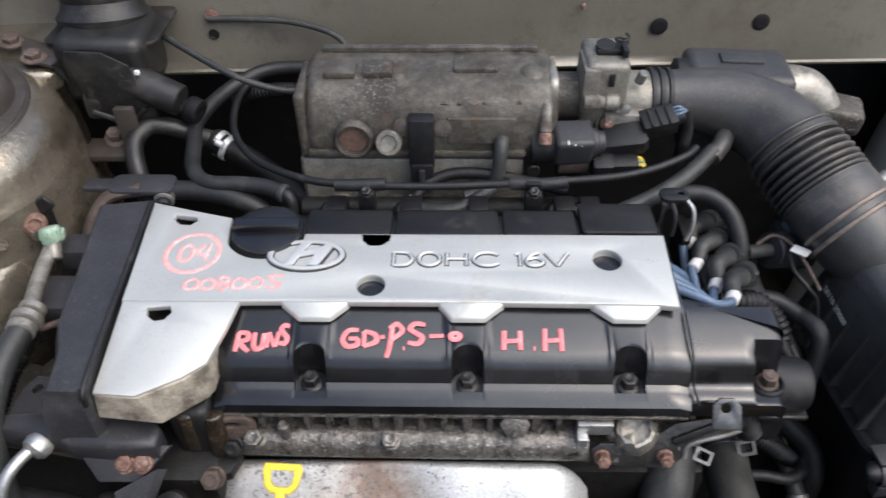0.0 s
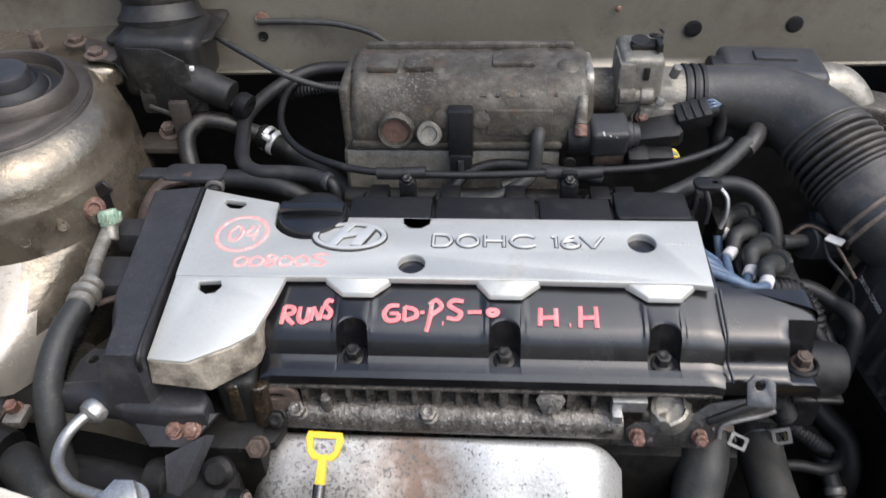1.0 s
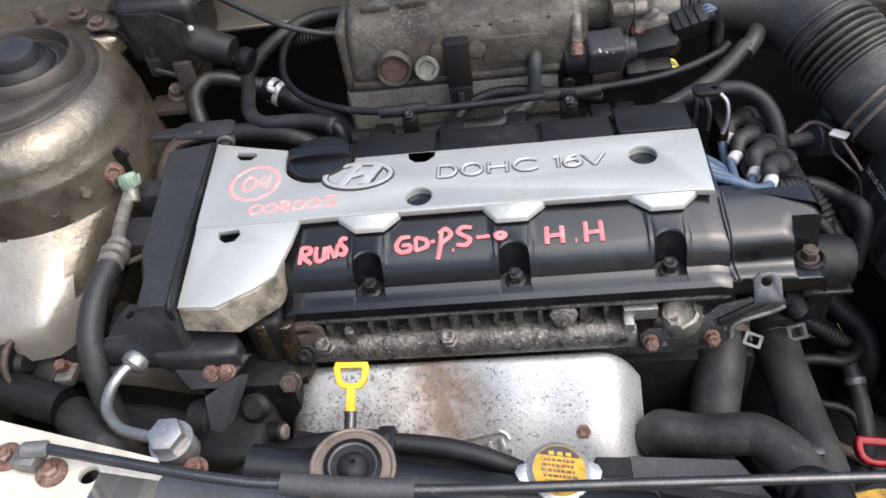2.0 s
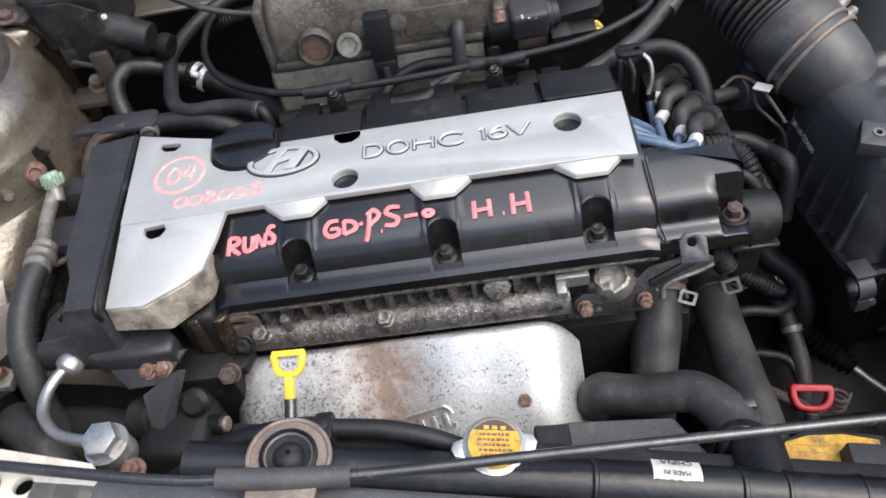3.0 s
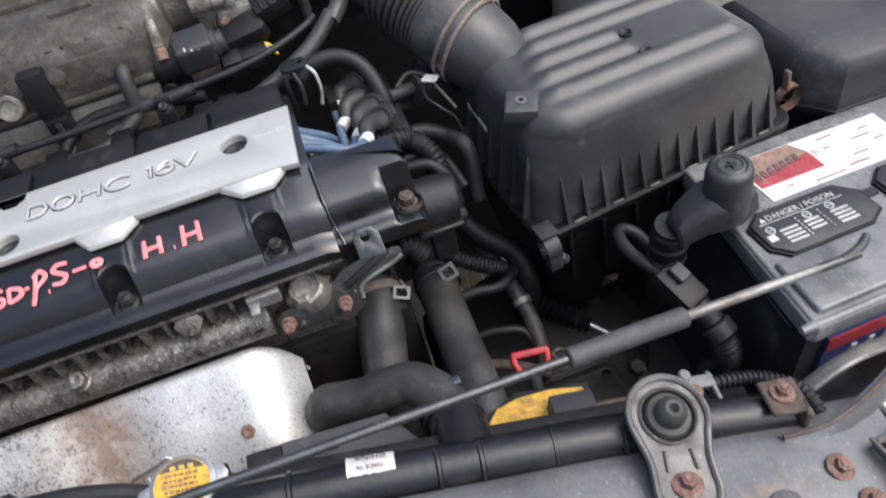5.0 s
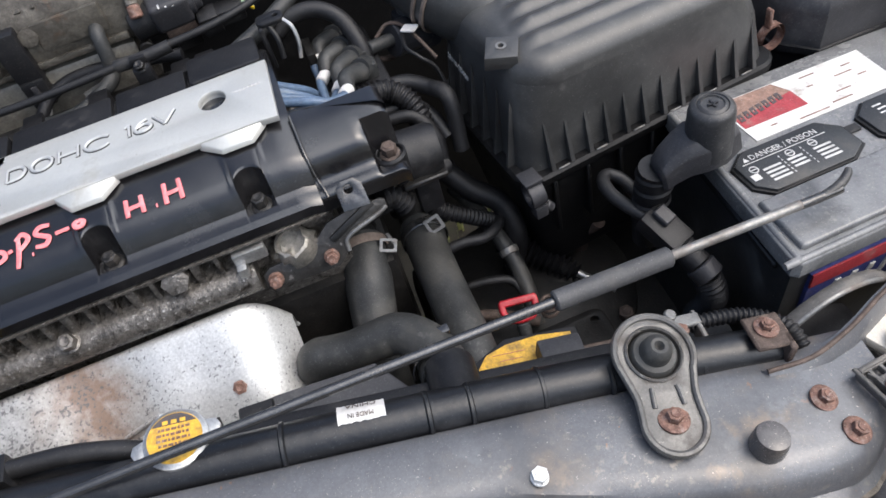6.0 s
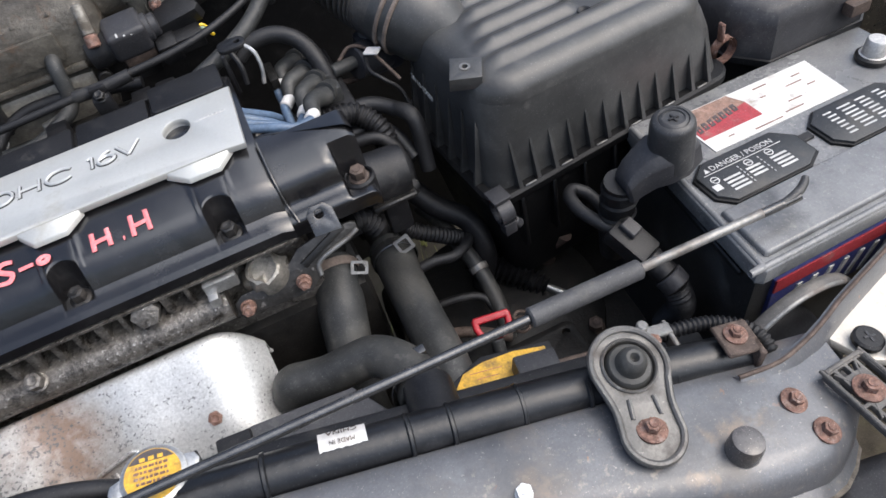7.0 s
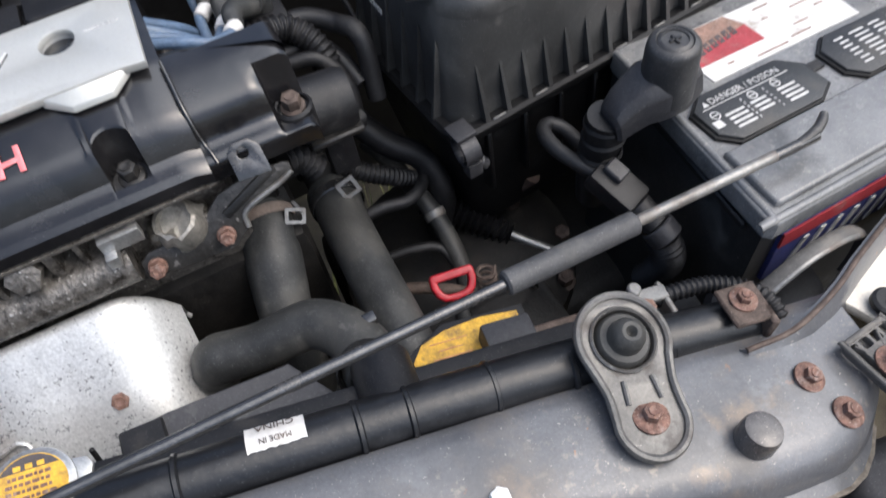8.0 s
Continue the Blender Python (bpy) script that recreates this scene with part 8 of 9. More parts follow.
def prop_rod():
    ob = thing("bonnet_prop", "dark steel bonnet prop rod with a grey foam sleeve", "prop rod", on_body(-0.49, 0.008, 0.012))
    a, b = Vector((-0.0010, -0.1748, 0.8109)), Vector((0.4385, -0.1605, 0.7755))
    at = lambda x: a.lerp(b, (x + 0.001) / 0.4395)
    start = [on_body(-0.500, 0.0190, 0.0120), on_body(-0.464, 0.0182, 0.0110), on_body(-0.421, 0.0172, 0.0105), on_body(-0.390, 0.0175, 0.0110), on_body(-0.366, 0.0200, 0.0115), at(0.0)]
    part("rod", tube([*start, at(0.1), at(0.2), at(0.32), b, b + Vector((0.004, 0.0012, 0.0004))], 0.0028, 14, 6), dark_steel, ob)
    # sheen on this stretch of rod is coloured in as a paler grey
    part("bright_length", tube([at(0.340), at(0.39), at(0.422)], 0.0029, 14, 4), bracket_grey, ob, "paler length holding the rod's sheen")
    part("tip", tube([at(0.416), at(0.437), b + Vector((0.011, 0.0025, 0.001)), b + Vector((0.0175, 0.0060, 0.002)), b + Vector((0.0200, 0.0085, 0.003))], [0.0028, 0.0028, 0.0028, 0.0026, 0.0019], 14, 4), boot_rubber, ob, "bent rubber tip")
    part("sleeve", rod(at(0.2731), at(0.3412), 0.0057, 0.0057, 24, 0.001), grey_foam, ob, "grey foam sleeve")
    part("sleeve", tube([on_body(-0.376, 0.0190, 0.0116), on_body(-0.345, 0.0218, 0.0105), at(0.0)], 0.0056, 16, 4), grey_foam, ob, "grey sleeve")
    part("pivot", joined(box((-0.5045, 0.0150, 0.006), (0.013, 0.012, 0.010), 0.003, 2, BODY), rod(on_body(-0.506, 0.016, 0.012), on_body(-0.494, 0.0190, 0.012), 0.0042)), bracket_grey, ob, "grey pivot clip")
    for u, v in ((-0.5185, 0.0165), (-0.4925, 0.0120)):
        bolt(on_body(u, v, 0.001), BODY.to_3x3() @ Vector((0, -0.1, 1)), ob, 0.0070, 0.005, 0.0076, rust, "rusty washer screw")


prop_rod()


# ---- coolant hoses ----
hose("top_hose", "thick grey rubber radiator hose with a moulded cuff", [(0.2335, -0.0060, 0.7065), (0.2325, -0.018, 0.7070), (0.2315, -0.035, 0.7075), (0.2312, -0.060, 0.7082), (0.2310, -0.090, 0.7090), (0.2310, -0.112, 0.7110), (0.2302, -0.132, 0.7100), (0.229, -0.150, 0.700)], [0.0160, 0.0156, 0.0148, 0.0145, 0.0145, 0.0145, 0.0145, 0.0148], hose_rubber, "hose", 26)
hose("coolant_hose", "short thick grey coolant hose below the bracket", [(0.1890, -0.0220, 0.7350), (0.1885, -0.032, 0.7320), (0.1850, -0.048, 0.7240), (0.1815, -0.060, 0.7140), (0.1775, -0.076, 0.7020), (0.1740, -0.092, 0.6850), (0.172, -0.100, 0.65)], [0.0150, 0.0158, 0.0164, 0.0160, 0.0152, 0.0150, 0.015], hose_rubber, "hose", 26)
solid("coolant_outlet", joined(rod((0.1885, 0.012, 0.742), (0.1890, -0.024, 0.7355), 0.0128), rod((0.1888, -0.012, 0.738), (0.1889, -0.016, 0.737), 0.0150)), iron_dark, "dark cast outlet stub on the cylinder head", "outlet", (0.189, 0.012, 0.73))
solid("coolant_outlet", joined(rod((0.2350, 0.030, 0.712), (0.2334, -0.008, 0.7066), 0.0135), box((0.2350, 0.026, 0.714), (0.036, 0.012, 0.034), 0.004)), iron_dark, "dark cast outlet stub behind the radiator hose", "outlet", (0.235, 0.03, 0.70))
hose("bypass_hose", "bent grey rubber hose arching over to the radiator outlet", [(0.1345, -0.0960, 0.7160), (0.1390, -0.0970, 0.7275), (0.1490, -0.1000, 0.7295), (0.1620, -0.1035, 0.7315), (0.1780, -0.1065, 0.7360), (0.1915, -0.1100, 0.7385), (0.2030, -0.1230, 0.7400), (0.2085, -0.1390, 0.7410), (0.2090, -0.1540, 0.7430)], [0.0125, 0.0134, 0.0130, 0.0126, 0.0126, 0.0130, 0.0136, 0.0144, 0.0148], hose_rubber, "hose", 26)
ob = thing("hose_clamp", "spring steel hose clamp with square tags", "hose clamp", (0.2235, -0.022, 0.71))
part("band", lathe([(0.0166, 0), (0.0174, 0.0006), (0.0174, 0.007), (0.0166, 0.0076)], (0.2330, -0.0115, 0.7070), (0.226, -1, 0.72), 30, False), dark_steel, ob)
for x, z in ((0.2050, 0.7255), (0.2415, 0.7255)):
    m = frame_of((x, -0.024, z), (1, 0, 0.3), (0, -0.9, 0.4))
    part("tag", sheet(rounded(-0.0060, -0.0060, 0.0060, 0.0060, 0.001), 0, 0.0012, [rounded(-0.0038, -0.0038, 0.0038, 0.0038, 0.001)], 0, m), steel, ob, "square wire tag")
ob = thing("hose_clamp", "spring steel hose clamp on the short hose", "hose clamp", (0.184, -0.008, 0.74))
part("band", lathe([(0.0172, 0), (0.0180, 0.0006), (0.0180, 0.006), (0.0172, 0.0066)], (0.1889, -0.0255, 0.7340), (0.17, -1, 0.42), 30, False), rubber_mount, ob)
m = frame_of((0.2060, -0.0400, 0.7400), (1, -0.3, -0.3), (0, -0.7, 0.7))
part("tag", sheet(rounded(-0.0058, -0.0045, 0.0058, 0.0045, 0.001), 0, 0.0012, [rounded(-0.0038, -0.0027, 0.0038, 0.0027, 0.001)], 0, m), bracket_grey, ob, "square wire tag")
ob = thing("hose_clamp", "dark hose clamp at the radiator outlet", "hose clamp", (0.206, -0.146, 0.733))
part("band", lathe([(0.0158, 0), (0.0166, 0.0008), (0.0166, 0.008), (0.0158, 0.0088)], (0.2085, -0.1500, 0.7445), (0.19, -0.19, 0.77), 30, False), dark_steel, ob)
part("tag", box((0.216, -0.128, 0.749), (0.008, 0.006, 0.005), 0.001), dark_steel, ob, "clamp tag")
hose("overflow_hose", "black overflow hose passing behind the radiator mount", [(0.052, -0.152, 0.785), (0.036, -0.147, 0.790), (0.016, -0.1425, 0.794), (-0.004, -0.140, 0.796), (-0.024, -0.1385, 0.797)], 0.0052, rubber, "hose", 16)
hose("overflow_hose", "thicker black sleeve on the overflow hose", [(-0.016, -0.1385, 0.7965), (-0.040, -0.1375, 0.797), (-0.070, -0.1400, 0.794), (-0.100, -0.1500, 0.786), (-0.128, -0.1630, 0.772)], [0.0066, 0.0066, 0.0064, 0.0060, 0.0058], black_plastic, "hose", 16)
ob = thing("hose_clip", "small black clip on the overflow hose", "clip", (-0.018, -0.139, 0.79))
part("clip", box((-0.0180, -0.1400, 0.7935), (0.010, 0.017, 0.018), 0.002), black_plastic, ob)
part("tail", box((-0.0165, -0.1480, 0.785), (0.006, 0.004, 0.008), 0.001), rubber_mount, ob, "brown tail")


def alternator_bracket():
    ob = thing("alternator_bracket", "black steel strap bracket with rusty bolts", "bracket", (0.165, -0.062, 0.765))
    m = frame_of((0.1985, -0.0490, 0.7985), (1, 0, 0), (0, -0.891, 0.454))
    outline = [(-0.0701, -0.0338), (-0.0702, -0.0241), (-0.0647, -0.0203), (-0.0388, -0.0198), (-0.0227, -0.0075), (-0.0041, -0.0040), (0.0125, -0.0049), (0.0155, -0.0064), (0.0157, -0.0112), (0.0072, -0.0145), (-0.0133, -0.0208), (-0.0165, -0.0299), (-0.0244, -0.0364), (-0.0417, -0.0363)]
    part("strap", sheet(outline[::-1], -0.003, 0.0, (), 0.0012, m), worn_strap, ob, "greasy dark steel strap")
    part("rolled_edge", tube([m @ Vector((x, y, 0.0)) for x, y in ((0.0150, -0.0108), (0.0072, -0.0142), (-0.0133, -0.0204), (-0.0160, -0.0290))], 0.0016, 10, 4), bracket_grey, ob)
    e = frame_of((0.196, -0.06, 0.818), (1, 0, 0), (0, -0.78, 0.62))
    part("ear", sheet([(0.0090, -0.0125), (0.0085, 0.0010), (0.0048, 0.0052), (-0.0030, 0.0056), (-0.0070, 0.0020), (-0.0070, -0.0115)], -0.0010, 0.0012, [round_loop(0, 0, 0.0027, seg=16)], 0.0005, e), dark_steel, ob, "grey ear with a hole")
    part("rib", box((-0.0120, -0.0075, 0.0008), (0.034, 0.0050, 0.003), 0.0012, 2, m @ Matrix.Rotation(radians(24), 4, "Z")), grimy_bracket, ob)
    bolt(m @ Vector((-0.0637, -0.0289, 0)), (0, -0.85, 0.5), ob, 0.0072, 0.008, 0.0048, rust, "rusty hex bolt")
    bolt(m @ Vector((-0.0274, -0.0283, 0)), (0, -0.85, 0.5), ob, 0.0070, 0.007, 0.0048, rust, "rusty hex bolt")
    part("spring", tube([(0.212, -0.044, 0.786), (0.220, -0.042, 0.782), (0.226, -0.044, 0.772)], 0.0062, 12, 4, (0.0035, 0.0012)), black_plastic, ob, "short ribbed sleeve")


alternator_bracket()


def end_sensor():
    ob = thing("cam_sensor", "black plastic cam sensor housing behind the end cover", "sensor", (0.236, -0.004, 0.78))
    a, b = Vector((0.2280, -0.0230, 0.7940)), Vector((0.2590, -0.0240, 0.7920))
    part("barrel", lathe([(0.0175, 0), (0.0175, 0.004), (0.0165, 0.006), (0.0165, 0.026), (0.0150, 0.030), (0.001, 0.031)], a, b, 36), black_plastic, ob, "round black housing")
    part("tail", box((0.2440, -0.0260, 0.765), (0.016, 0.016, 0.034), 0.003, 2), black_plastic, ob)
    part("rim", box((0.2430, -0.0370, 0.7825), (0.030, 0.010, 0.004), 0.001, 1), grimy_bracket, ob)
    p = frame_of((0.2200, -0.0265, 0.7680), (1, 0.22, -0.05))
    part("plug", box((-0.008, 0, 0), (0.024, 0.013, 0.013), 0.002, 2, p), black_plastic, ob, "black plug")
    part("conduit", tube([p @ Vector((0.004, 0, 0)), p @ Vector((0.020, 0, 0.001)), p @ Vector((0.036, 0.001, 0.0)), p @ Vector((0.046, 0.010, -0.008))], 0.0044, 14, 6, (0.0032, 0.0008)), black_plastic, ob, "corrugated conduit")


end_sensor()


# ---- deep in the bay: gearbox and linkage ----
def gearbox():
    ob = thing("gearbox", "grimy gearbox casing deep in the bay, near-black for shade", "gearbox", (0.33, 0.0, 0.40))
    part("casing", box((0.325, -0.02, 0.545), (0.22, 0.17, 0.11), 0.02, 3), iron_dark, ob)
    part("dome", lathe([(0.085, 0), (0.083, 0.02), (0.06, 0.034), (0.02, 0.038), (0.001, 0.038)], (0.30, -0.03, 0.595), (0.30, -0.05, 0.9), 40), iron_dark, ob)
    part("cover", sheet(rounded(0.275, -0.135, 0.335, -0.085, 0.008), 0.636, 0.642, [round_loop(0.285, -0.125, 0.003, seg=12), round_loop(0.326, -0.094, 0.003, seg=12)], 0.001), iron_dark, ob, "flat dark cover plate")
    for x, y in ((0.345, -0.030), (0.372, -0.052), (0.355, -0.085), (0.310, -0.062)):
        bolt((x, y, 0.612), (0, -0.2, 1), ob, 0.010, 0.012, 0.008, rust_dark)
    part("support", tube([(0.355, -0.015, 0.60), (0.350, -0.020, 0.645), (0.362, -0.030, 0.668)], 0.007, 10), rust_dark, ob, "brown linkage post")
    return ob


gearbox()
hose("clutch_boot", "black rubber bellows boot on the shift linkage", [(0.292, 0.000, 0.652), (0.308, -0.016, 0.646), (0.324, -0.032, 0.639), (0.336, -0.044, 0.633)], [0.0085, 0.0095, 0.0085, 0.006], black_plastic, "bellows", 18, (0.0048, 0.0022))
hose("shift_cable", "thin bright cable end leaving the bellows", [(0.334, -0.042, 0.634), (0.345, -0.053, 0.629), (0.358, -0.066, 0.624)], 0.0030, steel, "cable", 10)
hose("vent_hose", "dark vent hose with a pale collar", [(0.270, 0.030, 0.70), (0.278, 0.010, 0.692), (0.286, -0.020, 0.680), (0.290, -0.040, 0.668), (0.290, -0.062, 0.655), (0.287, -0.078, 0.640)], 0.0062, hose_rubber, "hose", 14)
solid("hose_collar", lathe([(0.0064, 0), (0.0074, 0.0006), (0.0074, 0.005), (0.0064, 0.0056)], (0.2885, -0.0285, 0.6755), (0.2905, -0.05, 0.662), 20, False), bracket_grey, "pale plastic collar on the vent hose", "collar", (0.288, -0.028, 0.675))
hose("shift_rod", "dull bent metal rod crossing the gearbox", [(0.232, -0.060, 0.650), (0.250, -0.062, 0.655), (0.270, -0.072, 0.654), (0.288, -0.082, 0.648)], 0.0042, rust_dark, "rod", 10)
hose("wiring_loom", "black loom running down beside the filter box", [(0.262, 0.020, 0.735), (0.278, 0.006, 0.715), (0.296, -0.006, 0.700), (0.300, -0.020, 0.675), (0.292, -0.020, 0.64)], 0.0085, black_plastic, "wiring loom")
hose("wiring_loom", "corrugated loom by the top hose", [(0.242, -0.004, 0.728), (0.256, -0.010, 0.716), (0.272, -0.012, 0.704), (0.286, -0.010, 0.690)], 0.0058, black_plastic, "wiring loom", 14, (0.0032, 0.0007))


def gearbox_dipstick():
    ob = thing("gearbox_dipstick", "red plastic loop handle of the gearbox dipstick", "dipstick", (0.272, -0.104, 0.66))
    m = frame_of((0.2705, -0.1000, 0.7040), (1, -0.14, -0.04), (0, -0.55, 0.83)) @ Matrix.Scale(1.15, 4)
    part("handle", sheet([(-0.0100, 0.0045), (0.0100, 0.0045), (0.0114, 0.0030), (0.0116, -0.0020), (0.0100, -0.0068), (0.0070, -0.0098), (0.0, -0.0108), (-0.0070, -0.0098), (-0.0100, -0.0068), (-0.0116, -0.0020), (-0.0114, 0.0030)], -0.0034, 0.0034, [[(-0.0078, 0.0002), (0.0078, 0.0002), (0.0076, -0.0025), (0.0062, -0.0054), (0.0040, -0.0068), (0.0, -0.0072), (-0.0040, -0.0068), (-0.0062, -0.0054), (-0.0076, -0.0025)]], 0.0014, m, 3), red_plastic, ob)
    part("stem", rod(m @ Vector((0, -0.0105, 0)), m @ Vector((0, -0.050, -0.010)), 0.0045), hose_rubber, ob)
    part("coil", tube([(0.2925 + 0.0055 * math.cos(a * 1.1), -0.098 + 0.0055 * math.sin(a * 1.1), 0.676 + 0.0011 * a) for a in range(18)], 0.0012, 6, 3), rust_dark, ob, "brown wire spring")


gearbox_dipstick()


# ---- fan shroud behind the radiator ----
def fan_shroud():
    ob = thing("fan_shroud", "black plastic radiator fan shroud with a faded yellow label", "fan shroud", on_body(-0.12, 0.09, -0.30), BODY.to_3x3().to_4x4())
    part("frame", box((-0.13, 0.066, -0.16), (0.30, 0.020, 0.24), 0.004, 2, BODY), black_plastic, ob)
    part("block", box((-0.0320, 0.0690, -0.0330), (0.026, 0.020, 0.026), 0.002, 2, BODY), grey_plastic, ob, "square shroud post")
    m = BODY @ pose(0, -0.001, -0.0395, 6, 0, 0)
    part("ledge", sheet([(-0.083, 0.058), (-0.016, 0.058), (-0.016, 0.092), (-0.060, 0.093), (-0.083, 0.080)], -0.014, -0.001, (), 0.001, m), black_plastic, ob)
    lab = part("label", sheet([(-0.0790, 0.0640), (-0.0440, 0.0660), (-0.0435, 0.0790), (-0.0200, 0.0812), (-0.0205, 0.0885), (-0.0400, 0.0905), (-0.0600, 0.0885), (-0.0735, 0.0840), (-0.0800, 0.0760)], -0.001, 0.0, (), 0.0002, m), yellow_label, ob, "faded yellow warning label")
    for k in range(5):
        part("print", box((-0.060, 0.0825 - 0.0042 * k, 0.0002), (0.020 - 0.007 * (k % 2), 0.0004, 0.0003), 0, 1, m), copper, lab, "unreadable faded print")
    part("rear_tab", box((-0.002, 0.070, 0.002), (0.034, 0.012, 0.004), 0.001, 1, m), rust_dark, ob, "brown tab")
    # motor bracket corner
    w = frame_of((0.0930, -0.1310, 0.7560), (1, -0.02, -0.09))
    part("corner", loft([[w @ Vector(p) for p in row] for row in ([(0, -0.022, -0.05), (0.022, -0.022, -0.05), (0.085, -0.026, -0.05), (0.100, -0.040, -0.05), (0, -0.040, -0.05)], [(0, 0, 0), (0.022, 0.002, 0.001), (0.080, 0.002, 0), (0.098, -0.024, -0.004), (0.002, -0.020, -0.004)], [(0.001, -0.001, 0.001), (0.022, 0.001, 0.002), (0.078, 0.001, 0.001), (0.096, -0.024, -0.003), (0.003, -0.020, -0.003)])], closed=True), grey_plastic, ob, "dark moulded corner")
    part("corner_pad", box((0.010, -0.009, 0.001), (0.020, 0.018, 0.006), 0.001, 1, w), black_plastic, ob)
    part("pin", rod(w @ Vector((-0.010, -0.010, -0.005)), w @ Vector((-0.010, -0.006, 0.010)), 0.0012), black_plastic, ob)
    part("lip", box((0.045, -0.030, -0.012), (0.10, 0.012, 0.012), 0.002, 1, w), black_plastic, ob)


fan_shroud()


def horn_clip():
    ob = thing("hose_bracket", "rusty bolted clip beside the radiator bracket", "clip", on_body(0.030, 0.056, -0.006))
    part("clip", joined(box((0.0280, 0.0570, 0.001), (0.026, 0.008, 0.003), 0.0008, 1, BODY), box((0.0390, 0.0500, -0.003), (0.003, 0.026, 0.010), 0.0008, 1, BODY), box((0.0180, 0.0550, 0.000), (0.004, 0.010, 0.008), 0.0008, 1, BODY)), bracket_grey, ob)
    part("screw", rod(on_body(0.024, 0.060, 0.002), on_body(0.024, 0.060, 0.007), 0.0034), bracket_grey, ob, "bright screw")
    part("nut", hexagon(on_body(0.0275, 0.051, -0.004), on_body(0.0275, 0.051, 0.004), 0.007), rust, ob, "rusty nut")
    ob = thing("radiator_strap", "rust-spotted steel strap bolted over the tank end", "strap", on_body(0.066, 0.033, 0.0))
    part("strap", joined(box((0.0660, 0.0340, 0.0105), (0.021, 0.021, 0.003), 0.001, 1, BODY), box((0.0745, 0.026, 0.003), (0.004, 0.012, 0.018), 0.001, 1, BODY)), rust_dark, ob)
    bolt(on_body(0.0655, 0.0355, 0.012), BODY.to_3x3() @ Vector((0, 0, 1)), ob, 0.0068, 0.0050, 0.0066, rust, "rusty cross-head bolt")


horn_clip()
hose("corrugated_conduit", "black corrugated conduit beside the radiator tank", [on_body(0.030, 0.056, -0.004), on_body(0.046, 0.0560, -0.001), on_body(0.065, 0.0545, -0.001), on_body(0.080, 0.0475, -0.001), on_body(0.0865, 0.0370, 0.000), on_body(0.0885, 0.0260, -0.006), on_body(0.089, 0.018, -0.02)], 0.0040, black_plastic, "conduit", 16, (0.0030, 0.0006))


def snorkel():
    ob = thing("headlamp_shroud", "dusty grey round shroud lip before the battery", "shroud", on_body(0.14, 0.09, -0.16))
    mid = Vector((0.4220, -0.199, 0.6980))
    lip, edge = [], []
    for k in range(29):
        a = radians(200 - 220 * k / 28)
        p = mid + Vector((0.0500 * math.cos(a), 0.005 * math.cos(a), 0.0480 * math.sin(a)))
        lip.append([p + Vector((0, d, 0)) + (p - mid).normalized() * e for d, e in ((-0.004, 0.0), (-0.004, 0.0020), (-0.001, 0.0024), (0.0025, 0.0014), (0.003, 0.0), (0.0025, -0.0014), (-0.001, 0.0002))])
        edge.append(p + Vector((0, -0.0042, 0)))
    part("band", loft(lip, closed=True), shroud_grey, ob, "worn dusty grey band", 60)
    part("lip", tube(edge, 0.0019, 10, 2), bracket_grey, ob, "bright worn lip")
    part("dome", lathe([(0.0415, 0), (0.0410, 0.006), (0.036, 0.011), (0.020, 0.014), (0.001, 0.015)], mid + Vector((0.004, 0.010, -0.040)), mid + Vector((0.010, -0.060, 0.035)), 40), grey_plastic, ob, "smooth dark inner dome")
    part("foot", box((0.150, 0.050, -0.135), (0.10, 0.040, 0.08), 0.012, 3, BODY), black_plastic, ob)


snorkel()


